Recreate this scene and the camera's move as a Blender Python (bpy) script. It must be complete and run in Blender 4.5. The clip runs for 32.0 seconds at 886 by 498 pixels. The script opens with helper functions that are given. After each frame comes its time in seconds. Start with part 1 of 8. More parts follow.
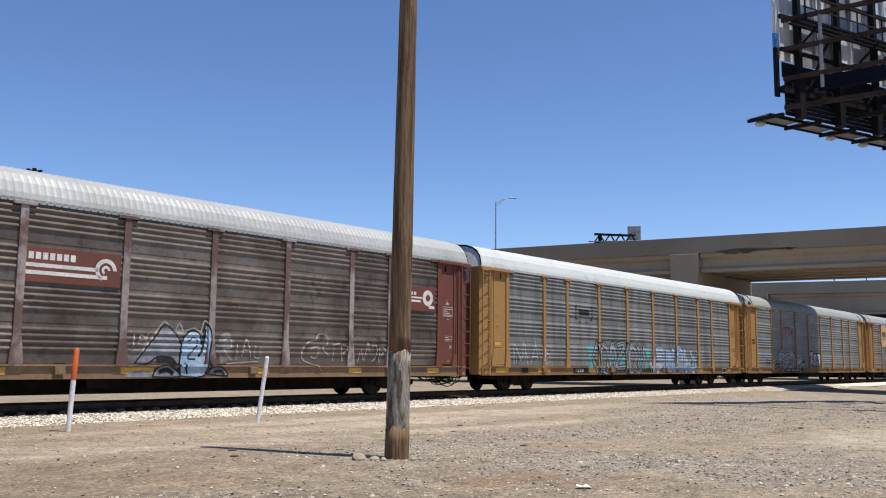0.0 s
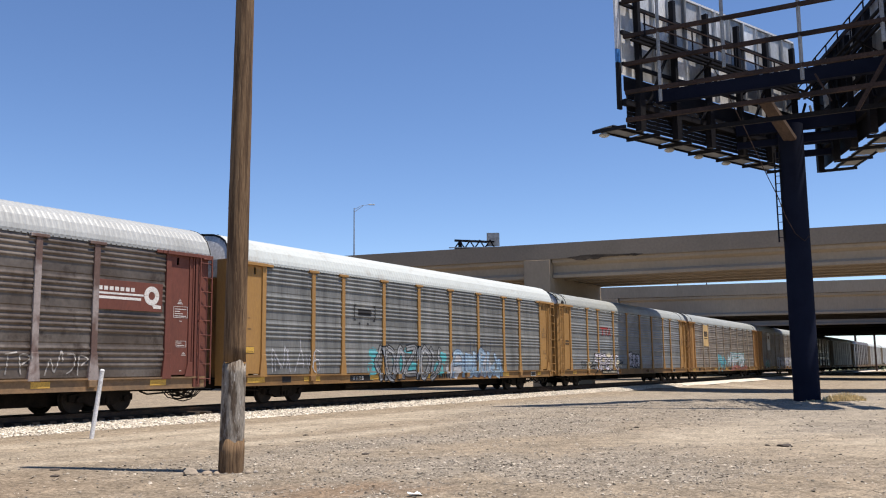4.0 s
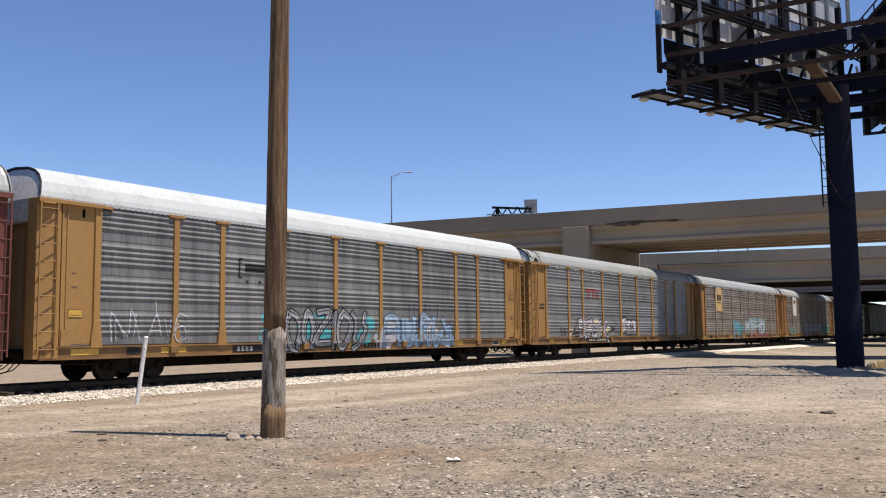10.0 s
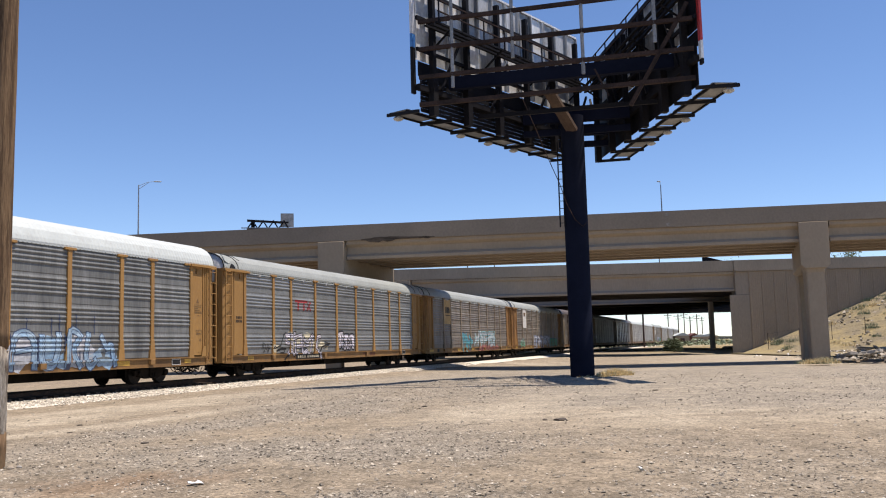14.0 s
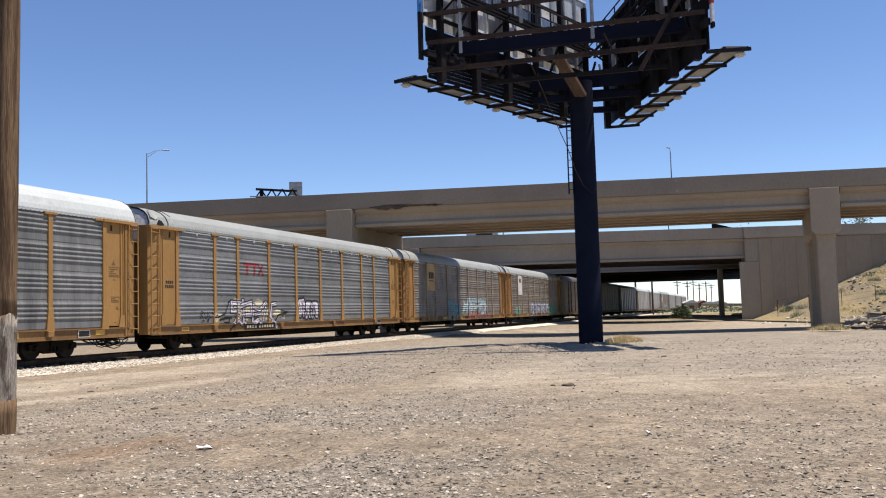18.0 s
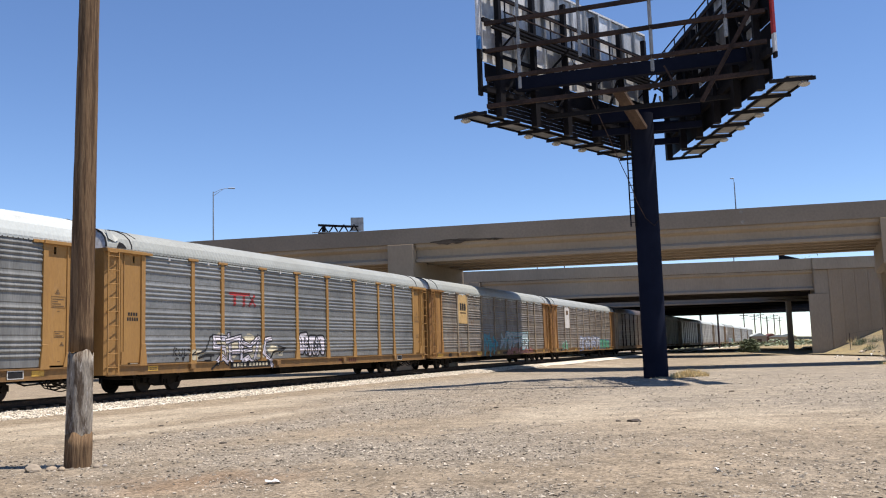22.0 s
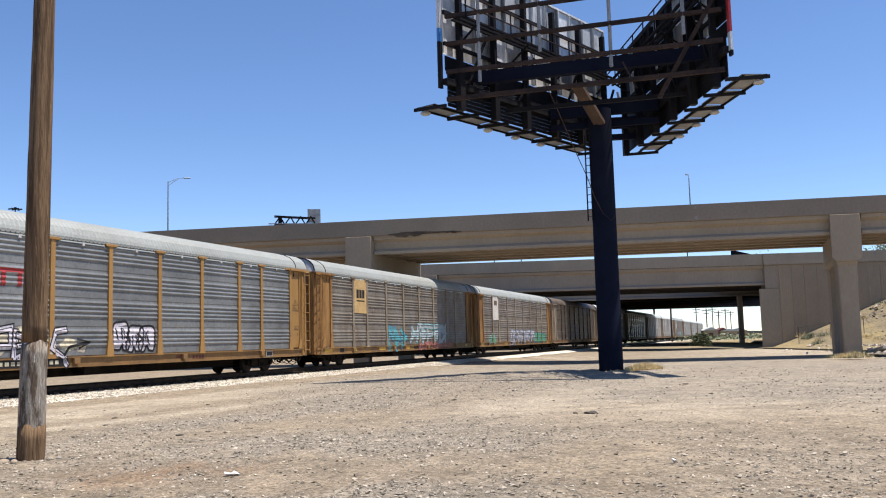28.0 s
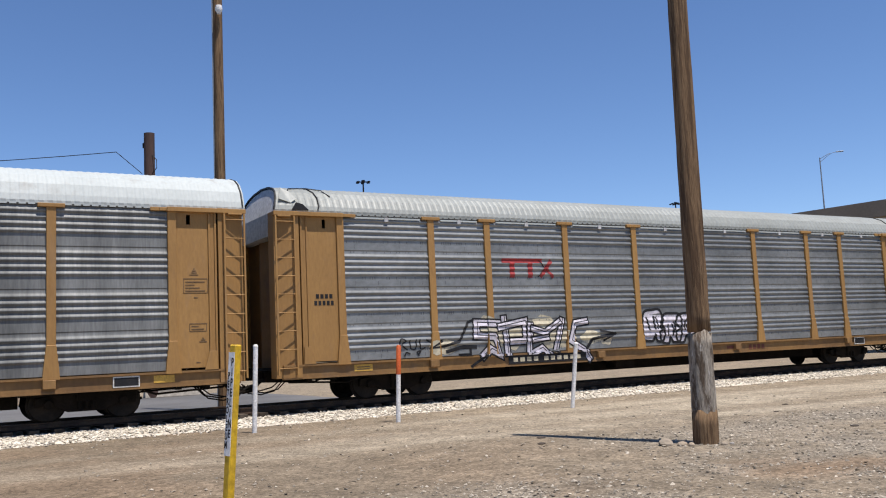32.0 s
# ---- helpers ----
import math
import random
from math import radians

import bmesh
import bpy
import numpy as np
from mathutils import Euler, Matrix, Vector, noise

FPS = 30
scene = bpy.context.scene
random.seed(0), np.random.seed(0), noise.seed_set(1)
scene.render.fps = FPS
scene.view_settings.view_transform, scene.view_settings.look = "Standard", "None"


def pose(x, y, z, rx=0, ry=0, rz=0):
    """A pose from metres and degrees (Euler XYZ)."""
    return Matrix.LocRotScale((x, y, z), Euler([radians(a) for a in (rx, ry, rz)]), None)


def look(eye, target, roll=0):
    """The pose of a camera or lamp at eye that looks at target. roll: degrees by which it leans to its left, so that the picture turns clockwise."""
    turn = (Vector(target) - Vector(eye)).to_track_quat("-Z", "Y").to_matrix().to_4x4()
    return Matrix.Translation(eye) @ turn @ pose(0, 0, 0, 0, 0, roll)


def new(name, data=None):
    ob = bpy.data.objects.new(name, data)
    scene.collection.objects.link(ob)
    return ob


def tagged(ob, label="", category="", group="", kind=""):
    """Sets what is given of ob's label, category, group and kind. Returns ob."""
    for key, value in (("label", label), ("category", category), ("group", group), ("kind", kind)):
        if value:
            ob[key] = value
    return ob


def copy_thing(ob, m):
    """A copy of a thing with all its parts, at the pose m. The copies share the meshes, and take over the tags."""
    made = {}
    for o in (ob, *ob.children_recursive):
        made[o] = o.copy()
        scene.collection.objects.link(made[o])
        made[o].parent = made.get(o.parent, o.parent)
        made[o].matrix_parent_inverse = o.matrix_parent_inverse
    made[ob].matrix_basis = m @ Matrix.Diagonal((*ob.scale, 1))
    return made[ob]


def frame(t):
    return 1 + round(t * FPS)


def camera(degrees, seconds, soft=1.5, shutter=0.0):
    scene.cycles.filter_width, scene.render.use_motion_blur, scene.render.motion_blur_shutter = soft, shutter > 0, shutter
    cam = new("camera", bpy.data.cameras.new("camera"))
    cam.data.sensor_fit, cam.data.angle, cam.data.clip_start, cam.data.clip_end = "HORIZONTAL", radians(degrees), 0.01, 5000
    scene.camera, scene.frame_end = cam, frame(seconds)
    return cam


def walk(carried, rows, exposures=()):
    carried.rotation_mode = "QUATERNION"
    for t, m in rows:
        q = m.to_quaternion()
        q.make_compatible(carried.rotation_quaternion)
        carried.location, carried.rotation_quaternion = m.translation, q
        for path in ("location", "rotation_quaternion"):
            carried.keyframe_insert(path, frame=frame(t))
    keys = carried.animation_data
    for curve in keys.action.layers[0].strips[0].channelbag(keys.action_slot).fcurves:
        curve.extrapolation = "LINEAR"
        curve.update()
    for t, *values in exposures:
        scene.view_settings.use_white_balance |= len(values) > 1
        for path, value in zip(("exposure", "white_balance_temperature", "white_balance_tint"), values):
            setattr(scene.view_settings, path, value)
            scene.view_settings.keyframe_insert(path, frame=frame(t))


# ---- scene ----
cam = camera(52.4, 32.0, soft=1.1)
PATH = [
    (0, pose(-0.453, -0.028, 1.590, 97.19, -0.52, -0.78)),
    (0.1, pose(-0.403, -0.023, 1.594, 97.13, -0.36, -4.63)),
    (0.2, pose(-0.355, -0.018, 1.599, 97.06, -0.22, -7.73)),
    (0.3, pose(-0.310, -0.015, 1.602, 96.98, -0.12, -10.01)),
    (0.4, pose(-0.268, -0.012, 1.604, 96.89, -0.08, -11.55)),
    (0.5, pose(-0.233, -0.011, 1.605, 96.80, -0.12, -12.51)),
    (1, pose(-0.156, -0.016, 1.594, 96.14, -0.32, -13.44)),
    (1.5, pose(-0.187, 0.000, 1.601, 96.09, 0.07, -12.83)),
    (2, pose(-0.227, 0.016, 1.604, 96.31, 0.58, -12.38)),
    (2.5, pose(-0.145, 0.013, 1.618, 96.90, 0.96, -12.18)),
    (3, pose(-0.035, -0.019, 1.628, 97.32, 0.98, -11.69)),
    (3.5, pose(-0.005, -0.024, 1.624, 97.52, 0.83, -10.75)),
    (4, pose(-0.034, -0.019, 1.622, 97.57, 0.65, -9.38)),
    (4.5, pose(-0.088, -0.018, 1.613, 97.40, 0.51, -7.98)),
    (6.5, pose(-0.141, -0.047, 1.609, 96.22, 0.39, -5.66)),
    (7, pose(-0.146, -0.036, 1.603, 95.86, 0.44, -5.65)),
    (7.5, pose(-0.145, -0.026, 1.605, 95.70, 0.35, -6.17)),
    (8, pose(-0.125, -0.025, 1.603, 95.83, 0.32, -7.03)),
    (8.5, pose(-0.155, -0.027, 1.604, 96.09, 0.41, -7.91)),
    (9, pose(-0.192, -0.024, 1.603, 96.13, 0.50, -8.21)),
    (9.5, pose(-0.131, 0.004, 1.614, 95.92, 0.59, -7.86)),
    (10, pose(-0.036, 0.021, 1.623, 95.51, 0.69, -6.98)),
    (10.5, pose(-0.025, 0.011, 1.627, 95.25, 0.63, -5.90)),
    (11, pose(-0.077, -0.013, 1.620, 95.42, 0.69, -5.51)),
    (11.5, pose(-0.059, -0.017, 1.623, 95.78, 0.86, -5.75)),
    (12, pose(-0.013, 0.004, 1.640, 96.57, 1.14, -8.32)),
    (12.5, pose(0.013, 0.033, 1.636, 96.28, 1.92, -14.78)),
    (13, pose(0.048, 0.064, 1.631, 95.42, 2.11, -19.44)),
    (13.5, pose(0.070, 0.065, 1.623, 95.43, 1.83, -21.53)),
    (14, pose(0.065, 0.037, 1.635, 96.15, 1.53, -22.36)),
    (14.5, pose(0.064, 0.030, 1.636, 97.02, 1.27, -22.84)),
    (16.5, pose(0.120, 0.066, 1.620, 96.11, 1.21, -21.23)),
    (17, pose(0.137, 0.078, 1.597, 94.89, 1.47, -20.79)),
    (17.5, pose(0.132, 0.094, 1.596, 94.08, 1.66, -21.05)),
    (18, pose(0.116, 0.094, 1.597, 94.14, 1.67, -21.78)),
    (18.5, pose(0.113, 0.092, 1.598, 94.56, 1.60, -22.47)),
    (19, pose(0.090, 0.087, 1.598, 95.01, 1.66, -22.82)),
    (19.5, pose(0.099, 0.086, 1.600, 95.23, 1.77, -22.92)),
    (20, pose(0.101, 0.087, 1.599, 95.32, 1.85, -22.86)),
    (20.5, pose(0.099, 0.062, 1.600, 95.62, 1.86, -22.38)),
    (21, pose(0.077, 0.023, 1.616, 95.99, 1.86, -21.31)),
    (21.5, pose(0.062, 0.013, 1.616, 96.32, 1.82, -19.68)),
    (22, pose(0.045, 0.007, 1.610, 96.42, 1.82, -17.91)),
    (22.5, pose(0.046, -0.004, 1.607, 96.26, 1.96, -16.35)),
    (23, pose(0.042, -0.011, 1.608, 96.00, 2.01, -15.36)),
    (23.5, pose(0.032, -0.011, 1.604, 95.72, 2.03, -14.91)),
    (24, pose(0.040, -0.010, 1.599, 95.48, 2.11, -14.88)),
    (24.5, pose(0.042, -0.007, 1.598, 95.28, 2.18, -15.50)),
    (25, pose(0.042, -0.003, 1.596, 95.26, 2.12, -16.79)),
    (25.5, pose(0.060, 0.011, 1.605, 95.34, 2.03, -18.44)),
    (26, pose(0.063, 0.017, 1.611, 95.48, 1.80, -20.18)),
    (26.5, pose(0.021, 0.005, 1.609, 95.70, 1.52, -21.59)),
    (28.5, pose(-0.028, 0.041, 1.602, 95.91, 1.68, -19.51)),
    (29, pose(0.026, 0.067, 1.627, 95.51, 1.97, -16.72)),
    (29.5, pose(0.095, 0.086, 1.622, 95.28, 2.69, -13.28)),
    (30, pose(0.101, 0.110, 1.621, 95.31, 3.30, -9.33)),
    (30.5, pose(0.086, 0.121, 1.619, 95.61, 3.63, -4.24)),
    (31, pose(0.060, 0.132, 1.603, 96.03, 3.50, 2.32)),
    (31.5, pose(0.011, 0.086, 1.546, 96.36, 2.90, 10.45)),
    (32, pose(0.064, 0.100, 1.682, 96.37, 2.68, 19.82)),
]
walk(cam, PATH, [(0, 0.44, 6650, 13.5), (1, 0.54, 7000, 15.0), (2, 0.58, 7000, 15.0), (4, 0.53, 6850, 14.5), (7, 0.50, 6900, 16.0), (9, 0.47, 6930, 17.0), (11, 0.46, 6930, 17.0), (12, 0.41, 6900, 16.0), (13, 0.58, 7000, 18.0),
                (14, 0.54, 6950, 16.0), (17, 0.59, 6980, 17.0), (18, 0.53, 6900, 15.5), (19, 0.62, 6880, 14.5), (23, 0.61, 6830, 14.0), (26, 0.65, 6780, 13.5), (29, 0.68, 6750, 13.5), (31, 0.69, 6750, 13.5), (31.5, 0.50, 6700, 13.5), (32, 0.36, 6650, 13.5)])

# ---- daylight ----
SUN_AZ, SUN_EL = 113.0, 72.0          # degrees, clockwise from +y; above the horizon
world = bpy.data.worlds.new("sky")
scene.world = world
world.use_nodes = True
wt = world.node_tree
sky = wt.nodes.new("ShaderNodeTexSky")
sky.sky_type, sky.sun_disc = "NISHITA", False
sky.sun_elevation, sky.sun_rotation = radians(SUN_EL), radians(SUN_AZ)
sky.altitude, sky.air_density, sky.dust_density, sky.ozone_density = 2600, 1.0, 0.05, 3.0
bg = wt.nodes["Background"]
bg.inputs["Strength"].default_value = 0.117
hue = wt.nodes.new("ShaderNodeHueSaturation")
hue.inputs["Saturation"].default_value = 1.12
hue.inputs["Hue"].default_value = 0.503
wt.links.new(sky.outputs["Color"], hue.inputs["Color"])
wt.links.new(hue.outputs["Color"], bg.inputs["Color"])
sun_data = bpy.data.lights.new("sun", "SUN")
sun_data.energy, sun_data.angle, sun_data.color = 4.7, radians(0.53), (1.0, 0.965, 0.90)
sun = new("sun", sun_data)
a, e = radians(SUN_AZ), radians(SUN_EL)
sun.matrix_basis = look((math.sin(a) * math.cos(e) * 80, math.cos(a) * math.cos(e) * 80, math.sin(e) * 80), (0, 0, 0))


# ---- materials ----
def mat(name, base, alt, scale=1.5, fine=30.0, rough=0.75, metal=0.0, bump=0.2, rand=0.06, stretch=(1, 1, 1), grain=0.25,
        lo=0.42, hi=0.62, third=None, island=False, spec=0.5):
    """Two colours blended by a wide noise, a fine grain over them, an optional third colour in patches, fine relief."""
    m = bpy.data.materials.new(name)
    m.use_nodes = True
    nt = m.node_tree
    N, L = nt.nodes, nt.links
    b = N["Principled BSDF"]
    tc, oi = N.new("ShaderNodeTexCoord"), N.new("ShaderNodeObjectInfo")
    add = N.new("ShaderNodeVectorMath")
    add.operation = "MULTIPLY_ADD"
    L.new(oi.outputs["Random"], add.inputs[0])
    add.inputs[1].default_value = (37.0, 53.0, 71.0)
    L.new(tc.outputs["Object"], add.inputs[2])
    mp = N.new("ShaderNodeMapping")
    mp.inputs["Scale"].default_value = stretch
    L.new(add.outputs[0], mp.inputs["Vector"])

    def noise_node(s, detail, rough_=0.6):
        n = N.new("ShaderNodeTexNoise")
        n.inputs["Scale"].default_value, n.inputs["Detail"].default_value, n.inputs["Roughness"].default_value = s, detail, rough_
        L.new(mp.outputs[0], n.inputs["Vector"])
        return n

    def ramp(src, p0, p1):
        r = N.new("ShaderNodeMapRange")
        r.inputs["From Min"].default_value, r.inputs["From Max"].default_value = p0, p1
        L.new(src, r.inputs["Value"])
        return r.outputs["Result"]

    def mix(fac, c1, c2, mode="MIX"):
        x = N.new("ShaderNodeMix")
        x.data_type, x.blend_type = "RGBA", mode
        for sock, v in ((x.inputs[0], fac), (x.inputs[6], c1), (x.inputs[7], c2)):
            if isinstance(v, (tuple, list)):
                sock.default_value = (*v, 1)
            elif isinstance(v, (int, float)):
                sock.default_value = v
            else:
                L.new(v, sock)
        return x.outputs[2]

    wide, small = noise_node(scale, 4), noise_node(fine, 3)
    col = mix(ramp(wide.outputs["Fac"], lo, hi), base, alt)
    if third:
        t3 = noise_node(scale * 2.7, 5, 0.7)
        col = mix(ramp(t3.outputs["Fac"], 0.56, 0.68), col, third)
    g = N.new("ShaderNodeMapRange")
    g.inputs["From Min"].default_value, g.inputs["From Max"].default_value = 0.3, 0.7
    g.inputs["To Min"].default_value, g.inputs["To Max"].default_value = 1 - grain, 1 + grain
    L.new(small.outputs["Fac"], g.inputs["Value"])
    r = N.new("ShaderNodeMapRange")
    r.inputs["To Min"].default_value, r.inputs["To Max"].default_value = 1 - rand, 1 + rand
    if island:
        geo = N.new("ShaderNodeNewGeometry")
        L.new(geo.outputs["Random Per Island"], r.inputs["Value"])
    else:
        L.new(oi.outputs["Random"], r.inputs["Value"])
    mul = N.new("ShaderNodeMath")
    mul.operation = "MULTIPLY"
    L.new(g.outputs[0], mul.inputs[0])
    L.new(r.outputs[0], mul.inputs[1])
    sc = N.new("ShaderNodeVectorMath")
    sc.operation = "SCALE"
    L.new(col, sc.inputs[0])
    L.new(mul.outputs[0], sc.inputs["Scale"])
    L.new(sc.outputs[0], b.inputs["Base Color"])
    rr = N.new("ShaderNodeMapRange")
    rr.inputs["To Min"].default_value, rr.inputs["To Max"].default_value = max(0.05, rough - 0.12), min(1, rough + 0.12)
    L.new(wide.outputs["Fac"], rr.inputs["Value"])
    L.new(rr.outputs[0], b.inputs["Roughness"])
    b.inputs["Metallic"].default_value = metal
    b.inputs["Specular IOR Level"].default_value = spec
    if bump:
        bp = N.new("ShaderNodeBump")
        bp.inputs["Strength"].default_value, bp.inputs["Distance"].default_value = bump, 0.02
        L.new(small.outputs["Fac"], bp.inputs["Height"])
        L.new(bp.outputs[0], b.inputs["Normal"])
    return m


M = {}
M["galv"] = mat("galvanised_panel", (0.208, 0.213, 0.205), (0.106, 0.110, 0.108), 0.9, 9, 0.60, 0.20, 0.03, 0.12, (2.2, 1, 0.30), 0.20, 0.35, 0.7)
M["galv_bright"] = mat("bright_galvanised_panel", (0.252, 0.260, 0.255), (0.145, 0.152, 0.152), 0.6, 9, 0.48, 0.34, 0.03, 0.12, (0.7, 1, 0.9), 0.14, 0.35, 0.7)
M["dusty_post"] = mat("dusty_grey_post", (0.262, 0.213, 0.152), (0.183, 0.14, 0.0976), 0.9, 14, 0.7, 0, 0.05, 0.1)
M["dull_yellow"] = mat("dull_yellow_panel", (0.549, 0.366, 0.156), (0.458, 0.301, 0.128), 2, 20, 0.7, 0, 0)
M["slot"] = mat("dark_slot", (0.162, 0.165, 0.171), (0.114, 0.118, 0.122), 3, 20, 0.8, 0, 0, spec=0.1)
# top chord grey, with the shade below the roof's eaves mixed into it
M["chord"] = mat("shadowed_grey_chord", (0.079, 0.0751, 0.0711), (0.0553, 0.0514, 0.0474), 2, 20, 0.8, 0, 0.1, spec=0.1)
M["galv_pale"] = mat("pale_grey_panel", (0.36, 0.355, 0.335), (0.28, 0.275, 0.26), 0.7, 9, 0.6, 0.05, 0.03, 0.10, (1, 1, 0.6), 0.12, 0.35, 0.7, spec=0.25)
M["galv_grimy"] = mat("grimy_panel", (0.098, 0.074, 0.056), (0.175, 0.148, 0.124), 0.7, 9, 0.44, 0.42, 0.03, 0.12, (0.8, 1, 0.8), 0.16, 0.38, 0.66, (0.062, 0.044, 0.032), spec=0.5)
M["galv_rusty"] = mat("rust_dusted_panel", (0.235, 0.214, 0.182), (0.150, 0.122, 0.096), 0.8, 9, 0.52, 0.28, 0.03, 0.10, (1.2, 1, 0.6), 0.17, 0.35, 0.7, (0.160, 0.095, 0.058), spec=0.35)
M["yellow"] = mat("faded_yellow_paint", (0.345, 0.188, 0.055), (0.285, 0.150, 0.044), 0.7, 18, 0.65, 0, 0.05, 0.05, (1, 1, 0.3), 0.10, 0.35, 0.7, (0.30, 0.17, 0.065))
M["yellow_rust"] = mat("rust_streaked_yellow_paint", (0.315, 0.170, 0.058), (0.150, 0.074, 0.034), 0.9, 14, 0.75, 0, 0.06, 0.08, (2.0, 2.0, 0.35), 0.18, 0.40, 0.66, (0.11, 0.05, 0.026), spec=0.2)
M["yellow_grime"] = mat("grimy_yellow_paint", (0.273, 0.153, 0.0497), (0.166, 0.0912, 0.0348), 0.7, 10, 0.7, 0, 0.06, 0.06, (1, 1, 0.5), 0.15, 0.4, 0.68, (0.0829, 0.0481, 0.0266))
M["brown"] = mat("oxide_brown_paint", (0.163, 0.0531, 0.0366), (0.116, 0.0433, 0.0318), 0.8, 14, 0.65, 0, 0.05, 0.05, (1, 1, 0.4), 0.12, 0.35, 0.7, spec=0.3)
M["brown_post"] = mat("chalky_grey_paint", (0.26, 0.222, 0.205), (0.105, 0.062, 0.050), 0.9, 14, 0.7, 0, 0.05, 0.12, (1, 1, 0.75), 0.14, 0.46, 0.56, (0.150, 0.098, 0.084))
M["yellow_sill"] = mat("dusty_yellow_sill", (0.250, 0.136, 0.044), (0.165, 0.088, 0.032), 0.7, 10, 0.7, 0, 0.06, 0.06, (1, 1, 0.5), 0.12, 0.4, 0.68, (0.19, 0.11, 0.05))
M["brown_sill"] = mat("tan_grimy_sill", (0.242, 0.144, 0.0675), (0.144, 0.0964, 0.0578), 0.6, 10, 0.75, 0, 0.06, 0.05, (1, 1, 1), 0.18, 0.38, 0.65)
M["roof_white"] = mat("white_roof", (0.452, 0.486, 0.474), (0.408, 0.440, 0.430), 0.6, 9, 0.6, 0.0, 0.03, 0.05, (1, 1, 1), 0.05, 0.4, 0.7, (0.38, 0.39, 0.37), spec=0.25)
M["roof_grey"] = mat("dull_grey_roof", (0.318, 0.330, 0.320), (0.256, 0.265, 0.257), 0.6, 9, 0.55, 0.1, 0.04, 0.05, (1, 1, 1), 0.10, 0.4, 0.7)
M["roof_pale"] = mat("weathered_pale_roof", (0.292, 0.307, 0.286), (0.240, 0.252, 0.232), 0.6, 9, 0.5, 0.05, 0.04, 0.05, (1, 1, 1), 0.12, 0.4, 0.7)
M["end_grey"] = mat("pale_grey_end_plate", (0.50, 0.50, 0.50), (0.44, 0.44, 0.44), 0.9, 10, 0.65, 0.0, 0.04, 0.05)
M["black_steel"] = mat("black_running_gear", (0.0085, 0.0072, 0.0062), (0.017, 0.013, 0.0105), 2.5, 25, 0.8, 0.0, 0.2, 0.1, spec=0.08)
M["wheel"] = mat("wheel_steel", (0.016, 0.0135, 0.012), (0.032, 0.025, 0.020), 3, 25, 0.65, 0.1, 0.1, 0.1, spec=0.12)
M["rail"] = mat("rail_steel", (0.079, 0.0514, 0.0355), (0.0474, 0.0332, 0.0269), 3, 25, 0.55, 0.6, 0.1, 0.1, spec=0.3)
M["tie"] = mat("creosoted_tie", (0.0474, 0.0371, 0.0292), (0.0869, 0.0711, 0.0553), 3, 30, 0.9, 0, 0.4, 0.2, (0.3, 2, 2), spec=0.1)
M["clod"] = mat("dark_dirt_clod", (0.0845, 0.0648, 0.0485), (0.0583, 0.0453, 0.0357), 3, 30, 0.95, 0, 0.4, 0.2)
M["ballast"] = mat("pale_ballast_stone", (0.60, 0.545, 0.455), (0.43, 0.385, 0.315), 3, 30, 0.9, 0, 0.2, 0.4, (1, 1, 1), 0.15, 0.4, 0.6, None, True, spec=0.15)
M["gravel"] = mat("grey_gravel_stone", (0.375, 0.330, 0.265), (0.25, 0.218, 0.175), 3, 40, 0.9, 0, 0.2, 0.6, (1, 1, 1), 0.15, 0.4, 0.6, None, True, spec=0.15)
M["conc"] = mat("tan_concrete", (0.345, 0.275, 0.200), (0.295, 0.236, 0.172), 0.25, 6, 0.85, 0, 0.1, 0.03, (1, 1, 0.5), 0.07, 0.35, 0.7, spec=0.2)
M["conc_dull"] = mat("weathered_parapet_concrete", (0.270, 0.222, 0.172), (0.225, 0.186, 0.144), 0.25, 6, 0.85, 0, 0.1, 0.03, (0.4, 1, 1), 0.08, 0.35, 0.7, spec=0.2)
M["conc_grey"] = mat("grey_tan_concrete", (0.305, 0.254, 0.195), (0.250, 0.209, 0.160), 0.25, 6, 0.85, 0, 0.1, 0.06, (1, 1, 0.3), 0.08, 0.35, 0.7, spec=0.2)
M["soot"] = mat("sooty_stain", (0.060, 0.047, 0.036), (0.135, 0.106, 0.080), 0.9, 8, 0.9, 0, 0.05, 0.05, (0.5, 1, 1.5), 0.15, spec=0.1)
# inner girders and decks: the shade under the bridges is put in the colour
M["conc_dark"] = mat("under_deck_shade_concrete", (0.042, 0.036, 0.032), (0.030, 0.026, 0.023), 0.25, 6, 0.9, 0, 0.1, 0.06, (1, 1, 0.3), 0.1, 0.35, 0.7, spec=0.1)
M["pad"] = mat("pale_concrete_paving", (0.298, 0.272, 0.239), (0.246, 0.224, 0.194), 0.3, 8, 0.9, 0, 0.1, 0.03)
M["old_asphalt"] = mat("worn_grey_asphalt", (0.120, 0.116, 0.110), (0.090, 0.087, 0.083), 0.3, 30, 0.9, 0, 0.1, 0.03)
M["rubble_wood"] = mat("bleached_scrap_wood", (0.259, 0.201, 0.143), (0.168, 0.123, 0.0845), 1.5, 12, 0.9, 0, 0.2, 0.3, (1, 1, 4), 0.2)
M["asphalt"] = mat("asphalt", (0.0389, 0.0389, 0.0389), (0.0324, 0.0324, 0.0324), 2, 60, 0.9, spec=0.2)
M["wood"] = mat("brown_treated_pole_wood", (0.20, 0.125, 0.068), (0.10, 0.060, 0.034), 3.6, 26, 0.85, 0, 0.8, 0.03, (4, 4, 0.22), 0.30, 0.45, 0.57, (0.28, 0.19, 0.105), spec=0.2)
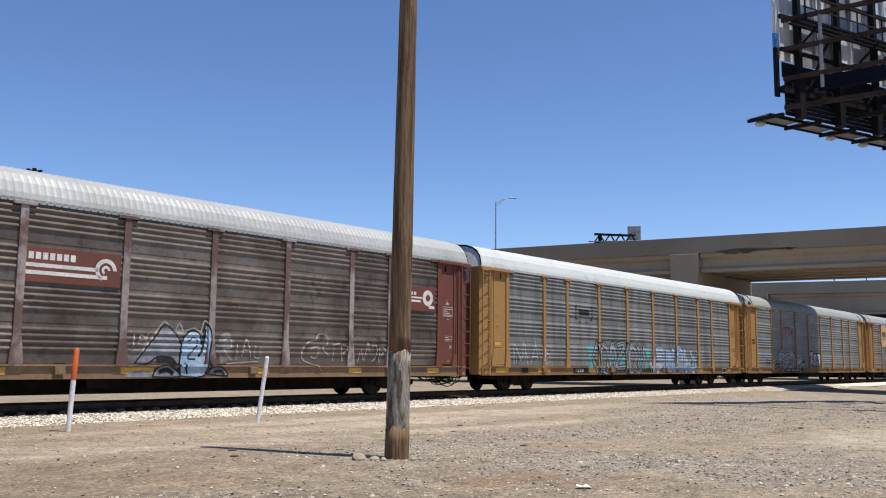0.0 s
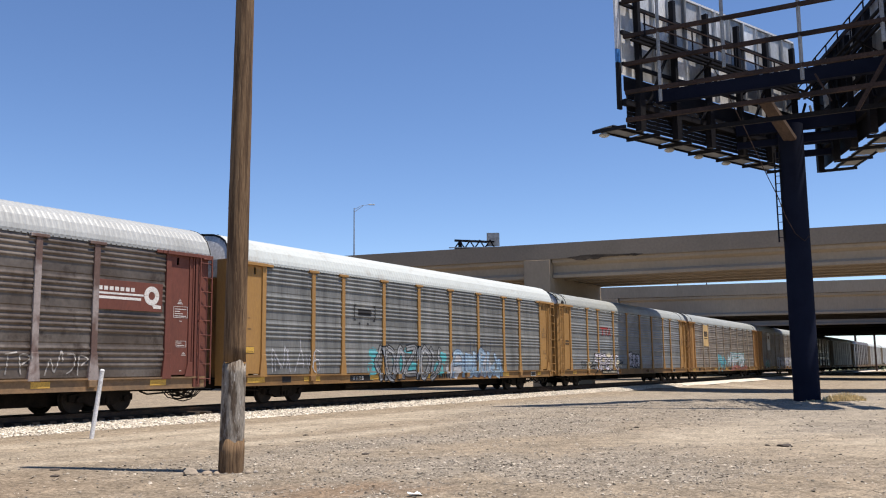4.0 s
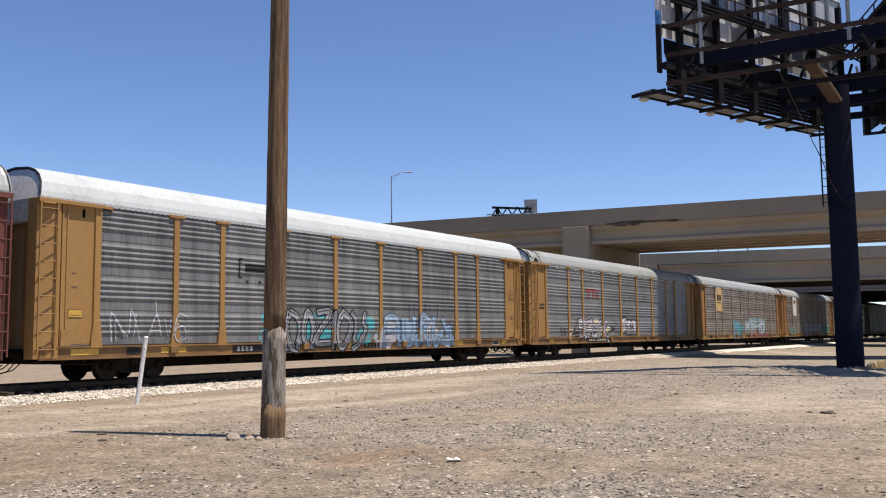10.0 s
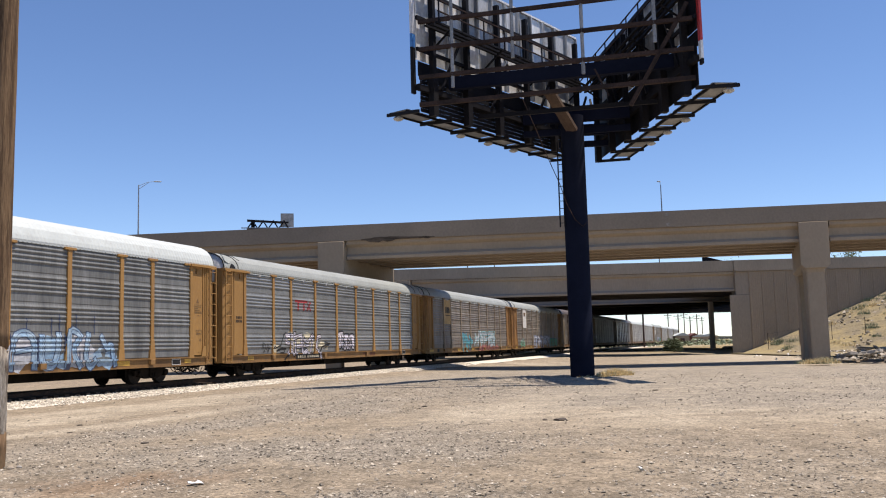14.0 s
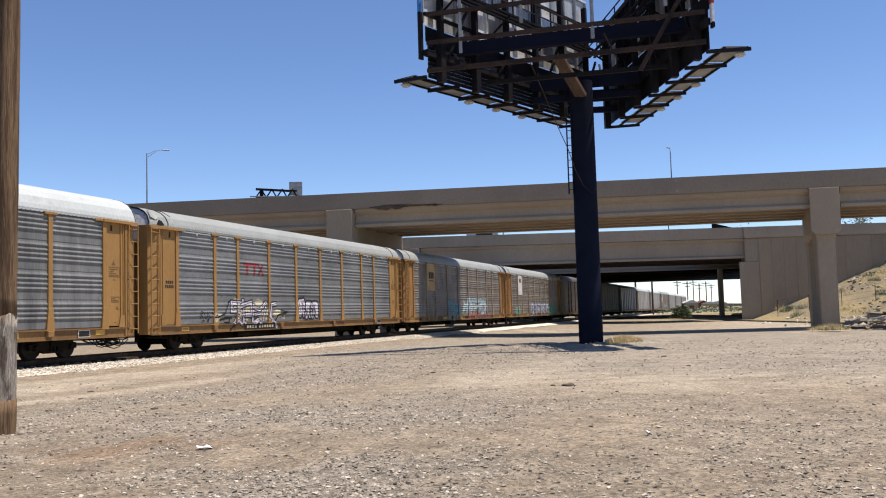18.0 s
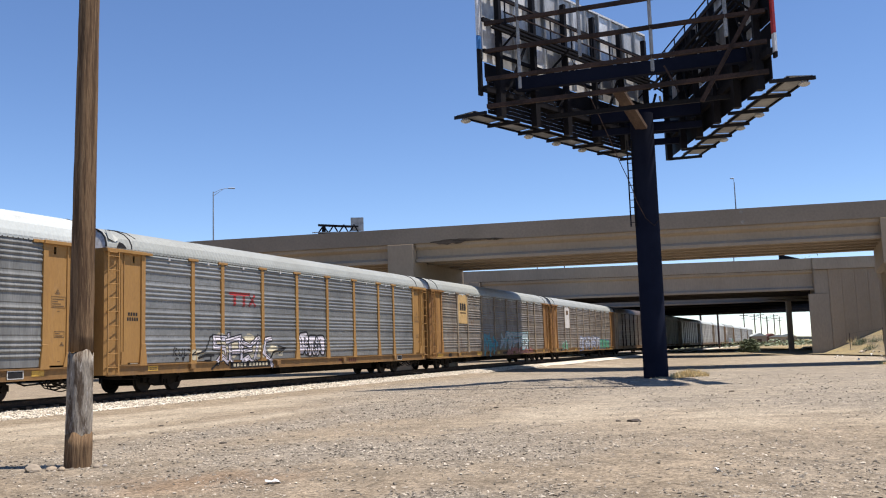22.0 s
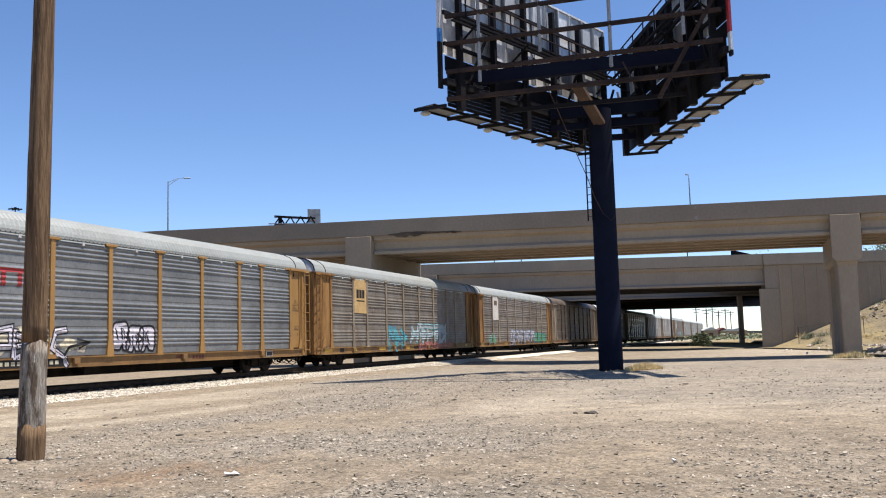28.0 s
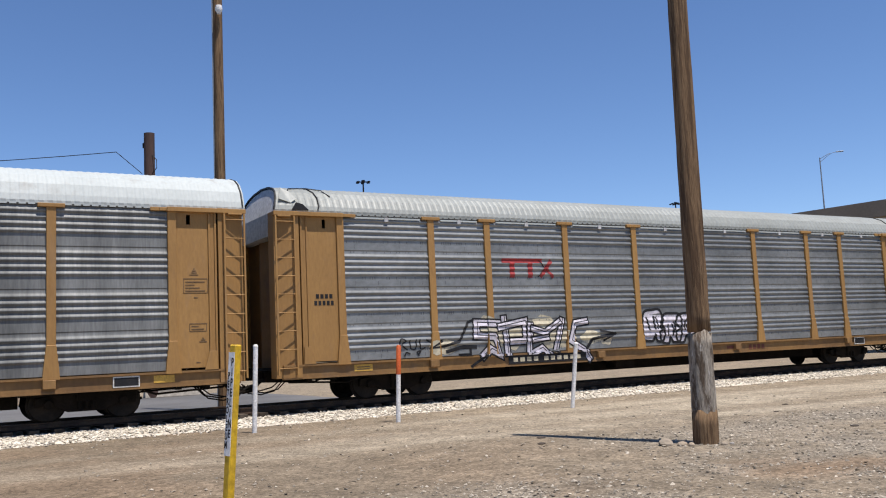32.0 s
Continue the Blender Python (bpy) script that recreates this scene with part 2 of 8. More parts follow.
M["wood_grey"] = mat("weathered_grey_pole_wood", (0.300, 0.262, 0.212), (0.104, 0.0756, 0.0537), 3.0, 26, 0.9, 0, 0.9, 0.03, (3, 3, 0.45), 0.35, 0.46, 0.56, (0.488, 0.451, 0.403), spec=0.2)
M["navy"] = mat("dark_navy_paint", (0.0105, 0.0135, 0.0265), (0.0085, 0.0110, 0.0220), 0.7, 12, 0.85, 0, 0, 0.05, (1, 1, 1), 0.06, spec=0.05)
M["bb_steel"] = mat("dark_sign_steel", (0.012, 0.012, 0.015), (0.016, 0.015, 0.016), 1.2, 14, 0.6, 0.0, 0.05, 0.1, spec=0.08)
M["bb_rust"] = mat("rusty_sign_steel", (0.055, 0.036, 0.03), (0.032, 0.024, 0.022), 1.2, 14, 0.8, 0.1, 0.1, 0.1, spec=0.1)
M["bb_brown"] = mat("brown_brace_steel", (0.10, 0.065, 0.045), (0.07, 0.045, 0.035), 1.2, 14, 0.8, 0.1, 0.1, 0.1)
M["bb_panel"] = mat("sign_back_sheet", (0.60, 0.605, 0.60), (0.32, 0.325, 0.33), 1.0, 12, 0.5, 0.15, 0.05, 0.5, (1, 1, 0.4), 0.14, 0.35, 0.65)
M["bb_post"] = mat("galvanised_sign_post", (0.33, 0.34, 0.35), (0.25, 0.26, 0.27), 1.0, 12, 0.6, 0.1, 0.05, 0.1)
M["bb_grate"] = mat("walkway_grating", (0.28, 0.28, 0.28), (0.19, 0.19, 0.19), 1.0, 20, 0.7, 0.1, 0.1, 0.2)
M["bb_under"] = mat("dark_blue_grey_grating", (0.21, 0.22, 0.24), (0.13, 0.14, 0.155), 1.0, 20, 0.6, 0.1, 0.1, 0.2)
M["bb_lamp"] = mat("dull_lamp_glass", (0.50, 0.50, 0.49), (0.36, 0.36, 0.35), 1.0, 20, 0.5, 0, 0)
M["bb_white"] = mat("white_sign_face", (0.593, 0.6, 0.616), (0.537, 0.545, 0.553), 0.8, 10, 0.5)
M["bb_blue"] = mat("blue_sign_edge", (0.0395, 0.174, 0.435), (0.0395, 0.158, 0.395), 0.8, 10, 0.5)
M["bb_red"] = mat("red_sign_edge", (0.395, 0.0237, 0.0237), (0.356, 0.0237, 0.0237), 0.8, 10, 0.5)
M["lamp_grey"] = mat("galvanised_lamp_steel", (0.27, 0.30, 0.33), (0.21, 0.23, 0.26), 1.5, 12, 0.5, 0.2)
M["white"] = mat("white_plastic", (0.74, 0.73, 0.71), (0.66, 0.65, 0.62), 3, 25, 0.5, 0, 0.05)
M["orange"] = mat("orange_plastic", (0.514, 0.0948, 0.0158), (0.435, 0.079, 0.0158), 3, 25, 0.5, 0, 0.05)
M["marker_yellow"] = mat("yellow_plastic", (0.569, 0.356, 0.0158), (0.49, 0.3, 0.0158), 3, 25, 0.45, 0, 0.05)
M["ink"] = mat("black_paint", (0.0158, 0.0158, 0.0174), (0.0237, 0.0237, 0.0253), 3, 25, 0.6, 0, 0.0, spec=0.2)
M["notice_ink"] = mat("faded_dark_stencil", (0.10, 0.062, 0.032), (0.15, 0.09, 0.045), 3, 25, 0.6, 0, 0.0)
M["logo_white"] = mat("white_paint", (0.636, 0.617, 0.578), (0.559, 0.539, 0.501), 3, 25, 0.6, 0, 0.0)
M["logo_red"] = mat("red_paint", (0.346, 0.0289, 0.0289), (0.27, 0.0338, 0.0338), 3, 25, 0.6, 0, 0.0)
M["sign_yellow"] = mat("yellow_paint", (0.598, 0.356, 0.0578), (0.539, 0.318, 0.0578), 3, 25, 0.6, 0, 0.0)
M["g_white"] = mat("white_spray", (0.425, 0.434, 0.453), (0.309, 0.318, 0.337), 2.5, 12, 0.6, 0, 0.0)
M["g_smoke"] = mat("smoky_grey_spray", (0.21, 0.215, 0.235), (0.15, 0.155, 0.17), 2.5, 12, 0.6, 0, 0.0)
M["g_lav"] = mat("pale_lavender_spray", (0.56, 0.53, 0.58), (0.43, 0.41, 0.46), 1.6, 9, 0.6, 0, 0.0)
M["g_cream"] = mat("cream_spray", (0.50, 0.45, 0.32), (0.40, 0.36, 0.27), 1.6, 9, 0.6, 0, 0.0)
M["g_haze"] = mat("thin_grey_overspray", (0.20, 0.185, 0.175), (0.105, 0.085, 0.072), 3.5, 14, 0.6, 0.1, 0.0, 0.05, (1, 1, 1), 0.3, 0.4, 0.6)
M["g_faint"] = mat("faint_white_spray", (0.348, 0.326, 0.297), (0.246, 0.225, 0.203), 2.5, 12, 0.7, 0, 0.0)
M["g_blue"] = mat("pale_blue_spray", (0.212, 0.328, 0.443), (0.289, 0.386, 0.462), 2.5, 12, 0.6, 0, 0.0)
M["g_dim"] = mat("thin_white_spray", (0.30, 0.31, 0.32), (0.21, 0.22, 0.23), 2.5, 12, 0.6, 0, 0.0)
M["g_ink_blue"] = mat("blue_black_spray", (0.03, 0.045, 0.09), (0.05, 0.07, 0.13), 2.5, 12, 0.6, 0, 0.0)
M["g_teal"] = mat("teal_spray", (0.0482, 0.346, 0.366), (0.0771, 0.27, 0.309), 2.5, 12, 0.6, 0, 0.0)
M["g_deep"] = mat("deep_blue_spray", (0.0482, 0.0964, 0.242), (0.0771, 0.126, 0.25), 2.5, 12, 0.6, 0, 0.0)
M["g_pink"] = mat("faded_pink_spray", (0.405, 0.154, 0.135), (0.346, 0.144, 0.116), 2.5, 12, 0.6, 0, 0.0)
M["g_green"] = mat("green_spray", (0.0578, 0.289, 0.154), (0.0771, 0.242, 0.144), 2.5, 12, 0.6, 0, 0.0)
M["straw"] = mat("dry_straw_grass", (0.72, 0.58, 0.32), (0.58, 0.46, 0.24), 2, 20, 0.9, 0, 0, 0.3, (1, 1, 1), 0.2, 0.4, 0.6, None, True)
M["leaf"] = mat("olive_green_leaf", (0.165, 0.200, 0.115), (0.12, 0.150, 0.085), 2, 20, 0.8, 0, 0, 0.35, (1, 1, 1), 0.2, 0.4, 0.6, None, True)
M["dirt_slope"] = mat("dry_grass_slope", (0.272, 0.214, 0.11), (0.194, 0.162, 0.11), 0.25, 5, 0.95, 0, 0.5, 0.0, (1, 1, 1), 0.3, 0.38, 0.62, (0.168, 0.143, 0.11), spec=0.1)
M["bark"] = mat("dark_pole_wood", (0.0474, 0.0277, 0.0237), (0.0711, 0.0395, 0.0316), 2, 20, 0.9, 0, 0.4, 0.1, (3, 3, 0.15))
M["car_white"] = mat("white_car_paint", (0.593, 0.593, 0.593), (0.553, 0.553, 0.553), 1, 10, 0.3, 0, 0)
M["car_red"] = mat("red_car_paint", (0.198, 0.0237, 0.0237), (0.174, 0.0237, 0.0237), 1, 10, 0.3, 0, 0)
M["glass_dark"] = mat("dark_window_glass", (0.0158, 0.0174, 0.0198), (0.0237, 0.0237, 0.0237), 1, 10, 0.12, 0, 0)
M["far_haze"] = mat("hazy_far_trees", (0.126, 0.134, 0.126), (0.174, 0.174, 0.158), 0.05, 0.5, 0.95, 0, 0)


# ---- mesh helpers ----
def box(bm, x0, x1, y0, y1, z0, z1):
    v = [bm.verts.new(p) for p in ((x0, y0, z0), (x1, y0, z0), (x1, y1, z0), (x0, y1, z0), (x0, y0, z1), (x1, y0, z1), (x1, y1, z1), (x0, y1, z1))]
    for f in ((0, 3, 2, 1), (4, 5, 6, 7), (0, 1, 5, 4), (1, 2, 6, 5), (2, 3, 7, 6), (3, 0, 4, 7)):
        bm.faces.new([v[i] for i in f])


def beam(bm, p, q, w, h=None, up=(0, 0, 1)):
    """A bar of rectangular section from p to q, w wide and h high."""
    p, q, h = Vector(p), Vector(q), h or w
    d = (q - p).normalized()
    s = d.cross(Vector(up))
    s = s.normalized() if s.length > 1e-4 else Vector((1, 0, 0))
    t = s.cross(d).normalized()
    v = [bm.verts.new(c + s * a * w / 2 + t * b * h / 2) for c in (p, q) for a, b in ((-1, -1), (1, -1), (1, 1), (-1, 1))]
    for f in ((3, 2, 1, 0), (4, 5, 6, 7), (0, 1, 5, 4), (1, 2, 6, 5), (2, 3, 7, 6), (3, 0, 4, 7)):
        bm.faces.new([v[i] for i in f])


def tube(bm, points, radii, sides=12, caps=True):
    """A round bar through the points."""
    rings = []
    for i, p in enumerate(points):
        p = Vector(p)
        d = (Vector(points[min(i + 1, len(points) - 1)]) - Vector(points[max(i - 1, 0)])).normalized()
        s = d.cross(Vector((0, 0, 1)))
        s = s.normalized() if s.length > 1e-3 else Vector((1, 0, 0))
        t = d.cross(s)
        r = radii[i] if isinstance(radii, (list, tuple)) else radii
        rings.append([bm.verts.new(p + (s * math.cos(k * math.tau / sides) + t * math.sin(k * math.tau / sides)) * r) for k in range(sides)])
    for a_, b_ in zip(rings, rings[1:]):
        for k in range(sides):
            f = bm.faces.new((a_[k], a_[(k + 1) % sides], b_[(k + 1) % sides], b_[k]))
            f.smooth = sides > 6
    if caps:
        for cap in (bm.faces.new(rings[0][::-1]), bm.faces.new(rings[-1])):
            for e_ in cap.edges:
                e_.smooth = False


def prism(bm, outline, y0, y1):
    """An outline in x, z pushed from y0 to y1."""
    a_ = [bm.verts.new((x, y0, z)) for x, z in outline]
    b_ = [bm.verts.new((x, y1, z)) for x, z in outline]
    n_ = len(outline)
    bm.faces.new(a_)
    bm.faces.new(b_[::-1])
    for i in range(n_):
        bm.faces.new((a_[i], b_[i], b_[(i + 1) % n_], a_[(i + 1) % n_]))


def mesh(name, build, material, bevel=0.0):
    bm = bmesh.new()
    build(bm)
    bmesh.ops.recalc_face_normals(bm, faces=bm.faces)
    if bevel:
        bmesh.ops.bevel(bm, geom=list(bm.edges), offset=bevel, segments=1, affect="EDGES", clamp_overlap=True)
    me = bpy.data.meshes.new(name)
    bm.to_mesh(me)
    bm.free()
    me.materials.append(M[material])
    return me


def part(name, me, parent, m=None, label=""):
    ob = new(name, me)
    ob.parent = parent
    if m is not None:
        ob.matrix_basis = m
    if label:
        ob["label"] = label
    return ob


def thing(name, m, label, category, group="", kind="", me=None):
    ob = new(name, me)
    ob.matrix_basis = m
    return tagged(ob, label, category, group, kind)


def raw_mesh(name, verts, faces, material, smooth=False):
    """A mesh from arrays of corners and of triangles or quads."""
    me = bpy.data.meshes.new(name)
    verts, faces = np.asarray(verts, dtype=np.float32), np.asarray(faces, dtype=np.int32)
    k = faces.shape[1]
    me.vertices.add(len(verts))
    me.vertices.foreach_set("co", verts.ravel())
    me.loops.add(faces.size)
    me.loops.foreach_set("vertex_index", faces.ravel())
    me.polygons.add(len(faces))
    me.polygons.foreach_set("loop_start", np.arange(len(faces), dtype=np.int32) * k)
    me.polygons.foreach_set("use_smooth", np.full(len(faces), smooth))
    me.update(calc_edges=True)
    me.materials.append(M[material])
    return me


STONE = np.array([(1, 0, 0), (-1, 0, 0), (0, 1, 0), (0, -1, 0), (0, 0, 1), (0, 0, -1)], dtype=float)
STONE_F = np.array([(0, 2, 4), (2, 1, 4), (1, 3, 4), (3, 0, 4), (2, 0, 5), (1, 2, 5), (3, 1, 5), (0, 3, 5)])


def stones(rng, x, y, z, size):
    """Corners and faces of small broken stones at x, y, z."""
    n_ = len(x)
    ang = rng.uniform(0, math.tau, n_)
    v = STONE[None] * size[:, None, None] * np.stack([rng.uniform(0.6, 1.3, (n_, 6)), rng.uniform(0.6, 1.3, (n_, 6)), rng.uniform(0.25, 0.55, (n_, 6))], 2)
    v = v + rng.normal(0, 0.22, v.shape) * size[:, None, None]
    c, s_ = np.cos(ang)[:, None], np.sin(ang)[:, None]
    v = np.stack([v[..., 0] * c - v[..., 1] * s_, v[..., 0] * s_ + v[..., 1] * c, v[..., 2]], 2)
    v += np.stack([x, y, z], 1)[:, None]
    f = STONE_F[None] + (np.arange(n_) * 6)[:, None, None]
    return v.reshape(-1, 3), f.reshape(-1, 3)


# ---- the plan ----
HEAD = radians(40.38)                               # heading of the track, clockwise from +y
U = Vector((math.sin(HEAD), math.cos(HEAD), 0))     # along the track, away
NN = Vector((-U.y, U.x, 0))                         # across it, to the far side
TRACK_D, RAIL_Z, CAR_L = 24.35, 0.40, 28.55
TURN = 90 - 40.38


def on_track(s, d, z=0.0):
    return NN * d + U * s + Vector((0, 0, z))


def along(p):
    p = Vector(p)
    return p.dot(U), p.dot(NN)


def smooth_step(a_, b_, v):
    t = np.clip((v - a_) / (b_ - a_), 0, 1)
    return t * t * (3 - 2 * t)


def value_noise(x, y, cell, seed):
    """Smooth noise in 0..1 over a plane."""
    r = np.random.RandomState(seed).rand(256, 256)
    gx, gy = x / cell + 500, y / cell + 500
    ix, iy = np.floor(gx).astype(int), np.floor(gy).astype(int)
    fx, fy = gx - ix, gy - iy
    fx, fy = fx * fx * (3 - 2 * fx), fy * fy * (3 - 2 * fy)
    g = lambda i, j: r[i % 256, j % 256]
    return (g(ix, iy) * (1 - fx) + g(ix + 1, iy) * fx) * (1 - fy) + (g(ix, iy + 1) * (1 - fx) + g(ix + 1, iy + 1) * fx) * fy


def ground_z(x, y):
    """Height of the yard: nearly flat, slightly rutted, level under the track."""
    d = x * NN.x + y * NN.y
    r = np.hypot(x, y)
    near = np.exp(-(r / 45.0) ** 2)
    z = (value_noise(x, y, 5.0, 3) - 0.5) * 0.10 + (value_noise(x, y, 1.3, 4) - 0.5) * 0.035
    fall = -0.26 * smooth_step(34, 64, r) * (1 - smooth_step(110, 180, r))
    mound = np.exp(-(np.hypot(x - 21.5, y - 37.5) / 6.0) ** 2)
    z = z * near + mound * (0.10 + (value_noise(x, y, 1.1, 6) - 0.5) * 0.22)
    return (z + fall) * (1 - smooth_step(18.0, 21.5, d))


def gravel_amount(x, y):
    """How much loose grey gravel lies on the dirt, 0..1."""
    d = x * NN.x + y * NN.y
    s = x * U.x + y * U.y
    n1 = value_noise(s * 0.7, d, 1.9, 11) * 0.6 + value_noise(x, y, 0.55, 12) * 0.4
    wav = 1.4 * (value_noise(s, d, 4.0, 13) - 0.5)
    band = np.exp(-((d - 11.3 - wav) / 1.25) ** 2) * smooth_step(8.5, 11.5, s) * (1 - smooth_step(22, 29, s))
    field = (1 - smooth_step(8.0, 10.5, d + wav)) * (1 - smooth_step(15, 22, s + 0.45 * (8 - d))) * (1 - 0.6 * smooth_step(18, 32, np.degrees(np.arctan2(x, y)))) * (0.5 + 0.5 * smooth_step(2.5, 7, s))
    az, r = np.degrees(np.arctan2(x, y)), np.hypot(x, y)
    beyond = smooth_step(23, 31, r + 6 * n1) * (1 - smooth_step(62, 78, r)) * smooth_step(6, 15, az) * (1 - smooth_step(18.5, 21, d))
    return np.clip(0.95 * beyond * (0.35 + 1.1 * n1) + band * (0.45 + 0.9 * n1) + field * (0.1 + 1.1 * smooth_step(0.30, 0.72, n1)) + 0.06 * n1, 0, 1)


def orange_amount(x, y):
    e1 = ((x - 0.7) / 1.7) ** 2 + ((y - 12.6) / 1.0) ** 2
    s = x * U.x + y * U.y
    spots = np.clip(1.15 - e1, 0, 1) * (0.5 + 0.5 * value_noise(x, y, 0.7, 15))
    damp = 0.35 * (1 - smooth_step(4.0, 12.0, s)) * smooth_step(0.25, 0.75, value_noise(x, y, 1.3, 19))
    return np.clip(spots + damp, 0, 1)


def packed_amount(x, y):
    """Darker, packed brown soil at the near end of the yard."""
    s = x * U.x + y * U.y
    return np.clip((1 - smooth_step(2.0, 13.0, s)) * (0.45 + 0.75 * value_noise(s * 0.5, x, 1.7, 23)), 0, 1)


def dust_amount(x, y):
    """Pale wheel tracks of fine dust."""
    s, d = x * U.x + y * U.y, x * NN.x + y * NN.y
    w = 0.0
    for c, wd, bend in ((16.6, 1.0, 0.6), (18.3, 0.7, 0.4), (14.6, 0.5, 0.8)):
        w = w + np.exp(-((d - c - bend * np.sin(s * 0.13 + c)) / wd) ** 2)
    q = np.exp(-((d - 1.0 + 0.10 * (s - 25)) / 1.2) ** 2) + np.exp(-((d - 5.5 + 0.05 * (s - 25)) / 1.3) ** 2)
    w = w + q * smooth_step(14, 24, s) + 0.8 * smooth_step(15, 24, s) * (1 - smooth_step(4.0, 9.0, d))
    return np.clip(1.25 * w * (0.25 + 1.1 * value_noise(0.35 * x + 0.5 * y, y, 1.6, 17)) * (0.25 + 0.75 * smooth_step(0, 14, s)), 0, 1)


def straw_amount(x, y):
    """Dry grass field beyond the bridges."""
    az, r = np.degrees(np.arctan2(x, y)), np.hypot(x, y)
    return smooth_step(100, 150, r) * smooth_step(33, 38, az) * (0.5 + 0.5 * value_noise(x, y, 14.0, 19))


def build_ground():
    xs = np.concatenate([-np.geomspace(3000, 27, 26), np.arange(-26, 46, 0.3), np.geomspace(46.5, 3000, 26)])
    ys = np.concatenate([-np.geomspace(1500, 6, 22), np.arange(-5, 56, 0.3), np.geomspace(57, 4000, 34)])
    X, Y = np.meshgrid(xs, ys, indexing="ij")
    Z = ground_z(X, Y)
    nx, ny = X.shape
    idx = np.arange(nx * ny).reshape(nx, ny)
    f = np.stack([idx[:-1, :-1], idx[1:, :-1], idx[1:, 1:], idx[:-1, 1:]], 2).reshape(-1, 4)
    me = raw_mesh("ground", np.stack([X, Y, Z], 2).reshape(-1, 3), f, "conc", True)
    for nm, fn in (("gravel", gravel_amount), ("orange", orange_amount), ("packed", packed_amount), ("dust", dust_amount), ("straw", straw_amount)):
        at = me.attributes.new(nm, "FLOAT", "POINT")
        at.data.foreach_set("value", fn(X, Y).ravel().astype(np.float32))
    # soil: tan dirt, grey where gravel lies, orange clay, pale dust
    m = bpy.data.materials.new("dry_dirt_and_gravel")
    m.use_nodes = True
    N, L = m.node_tree.nodes, m.node_tree.links
    b = N["Principled BSDF"]
    tc = N.new("ShaderNodeTexCoord")

    def nz(scale, detail=4):
        n = N.new("ShaderNodeTexNoise")
        n.inputs["Scale"].default_value, n.inputs["Detail"].default_value, n.inputs["Roughness"].default_value = scale, detail, 0.65
        L.new(tc.outputs["Object"], n.inputs["Vector"])
        return n.outputs["Fac"]

    def rng_(src, p0, p1, t0=0.0, t1=1.0):
        r = N.new("ShaderNodeMapRange")
        for k, v in (("From Min", p0), ("From Max", p1), ("To Min", t0), ("To Max", t1)):
            r.inputs[k].default_value = v
        L.new(src, r.inputs["Value"])
        return r.outputs["Result"]

    def mx(fac, c1, c2):
        x = N.new("ShaderNodeMix")
        x.data_type = "RGBA"
        for sock, v in ((x.inputs[0], fac), (x.inputs[6], c1), (x.inputs[7], c2)):
            if isinstance(v, tuple):
                sock.default_value = (*v, 1)
            else:
                L.new(v, sock)
        return x.outputs[2]

    def attr(nm):
        n = N.new("ShaderNodeAttribute")
        n.attribute_name = nm
        return n.outputs["Fac"]

    col = mx(rng_(nz(0.35), 0.35, 0.68), (0.272, 0.220, 0.156), (0.222, 0.181, 0.130))
    col = mx(rng_(nz(2.2, 6), 0.50, 0.80), col, (0.135, 0.115, 0.090))
    col = mx(rng_(attr("packed"), 0, 1, 0, 0.9), col, (0.154, 0.120, 0.084))
    col = mx(attr("orange"), col, (0.215, 0.147, 0.093))
    col = mx(attr("dust"), col, (0.342, 0.291, 0.217))
    gr = mx(rng_(nz(5.0, 5), 0.40, 0.62), (0.262, 0.228, 0.180), (0.196, 0.170, 0.135))
    col = mx(rng_(attr("gravel"), 0, 1, 0, 0.88), col, gr)
    col = mx(attr("straw"), col, (0.277, 0.216, 0.108))
    mp = N.new("ShaderNodeMapping")
    mp.inputs["Rotation"].default_value = (0, 0, radians(-TURN + 6))
    mp.inputs["Scale"].default_value = (0.12, 1.0, 1.0)
    L.new(tc.outputs["Object"], mp.inputs["Vector"])
    st = N.new("ShaderNodeTexNoise")
    st.inputs["Scale"].default_value, st.inputs["Detail"].default_value = 1.5, 5
    L.new(mp.outputs[0], st.inputs["Vector"])
    ruts = rng_(st.outputs["Fac"], 0.32, 0.68, 0.95, 1.05)

    def cells(scale, t0, t1):
        vor = N.new("ShaderNodeTexVoronoi")
        vor.inputs["Scale"].default_value = scale
        L.new(tc.outputs["Object"], vor.inputs["Vector"])
        return rng_(vor.outputs["Color"], 0.1, 0.9, t0, t1)

    def times(a_, b_):
        mu = N.new("ShaderNodeMath")
        mu.operation = "MULTIPLY"
        L.new(a_, mu.inputs[0])
        L.new(b_, mu.inputs[1])
        return mu.outputs[0]

    tone = times(times(ruts, rng_(nz(1.3, 9), 0.34, 0.66, 0.80, 1.18)), times(cells(9, 0.86, 1.14), cells(26, 0.62, 1.38)))
    tone = times(tone, rng_(nz(60, 3), 0.3, 0.7, 0.84, 1.16))
    sc = N.new("ShaderNodeVectorMath")
    sc.operation = "SCALE"
    L.new(col, sc.inputs[0])
    L.new(tone, sc.inputs["Scale"])
    L.new(sc.outputs[0], b.inputs["Base Color"])
    b.inputs["Roughness"].default_value = 0.95
    b.inputs["Specular IOR Level"].default_value = 0.1
    bp = N.new("ShaderNodeBump")
    bp.inputs["Strength"].default_value, bp.inputs["Distance"].default_value = 0.9, 0.05
    L.new(nz(11, 8), bp.inputs["Height"])
    L.new(bp.outputs[0], b.inputs["Normal"])
    me.materials[0] = m
    g = new("ground", me)
    tagged(g, "dry tan dirt yard with grey gravel and wheel tracks", "ground", kind="structure")


build_ground()


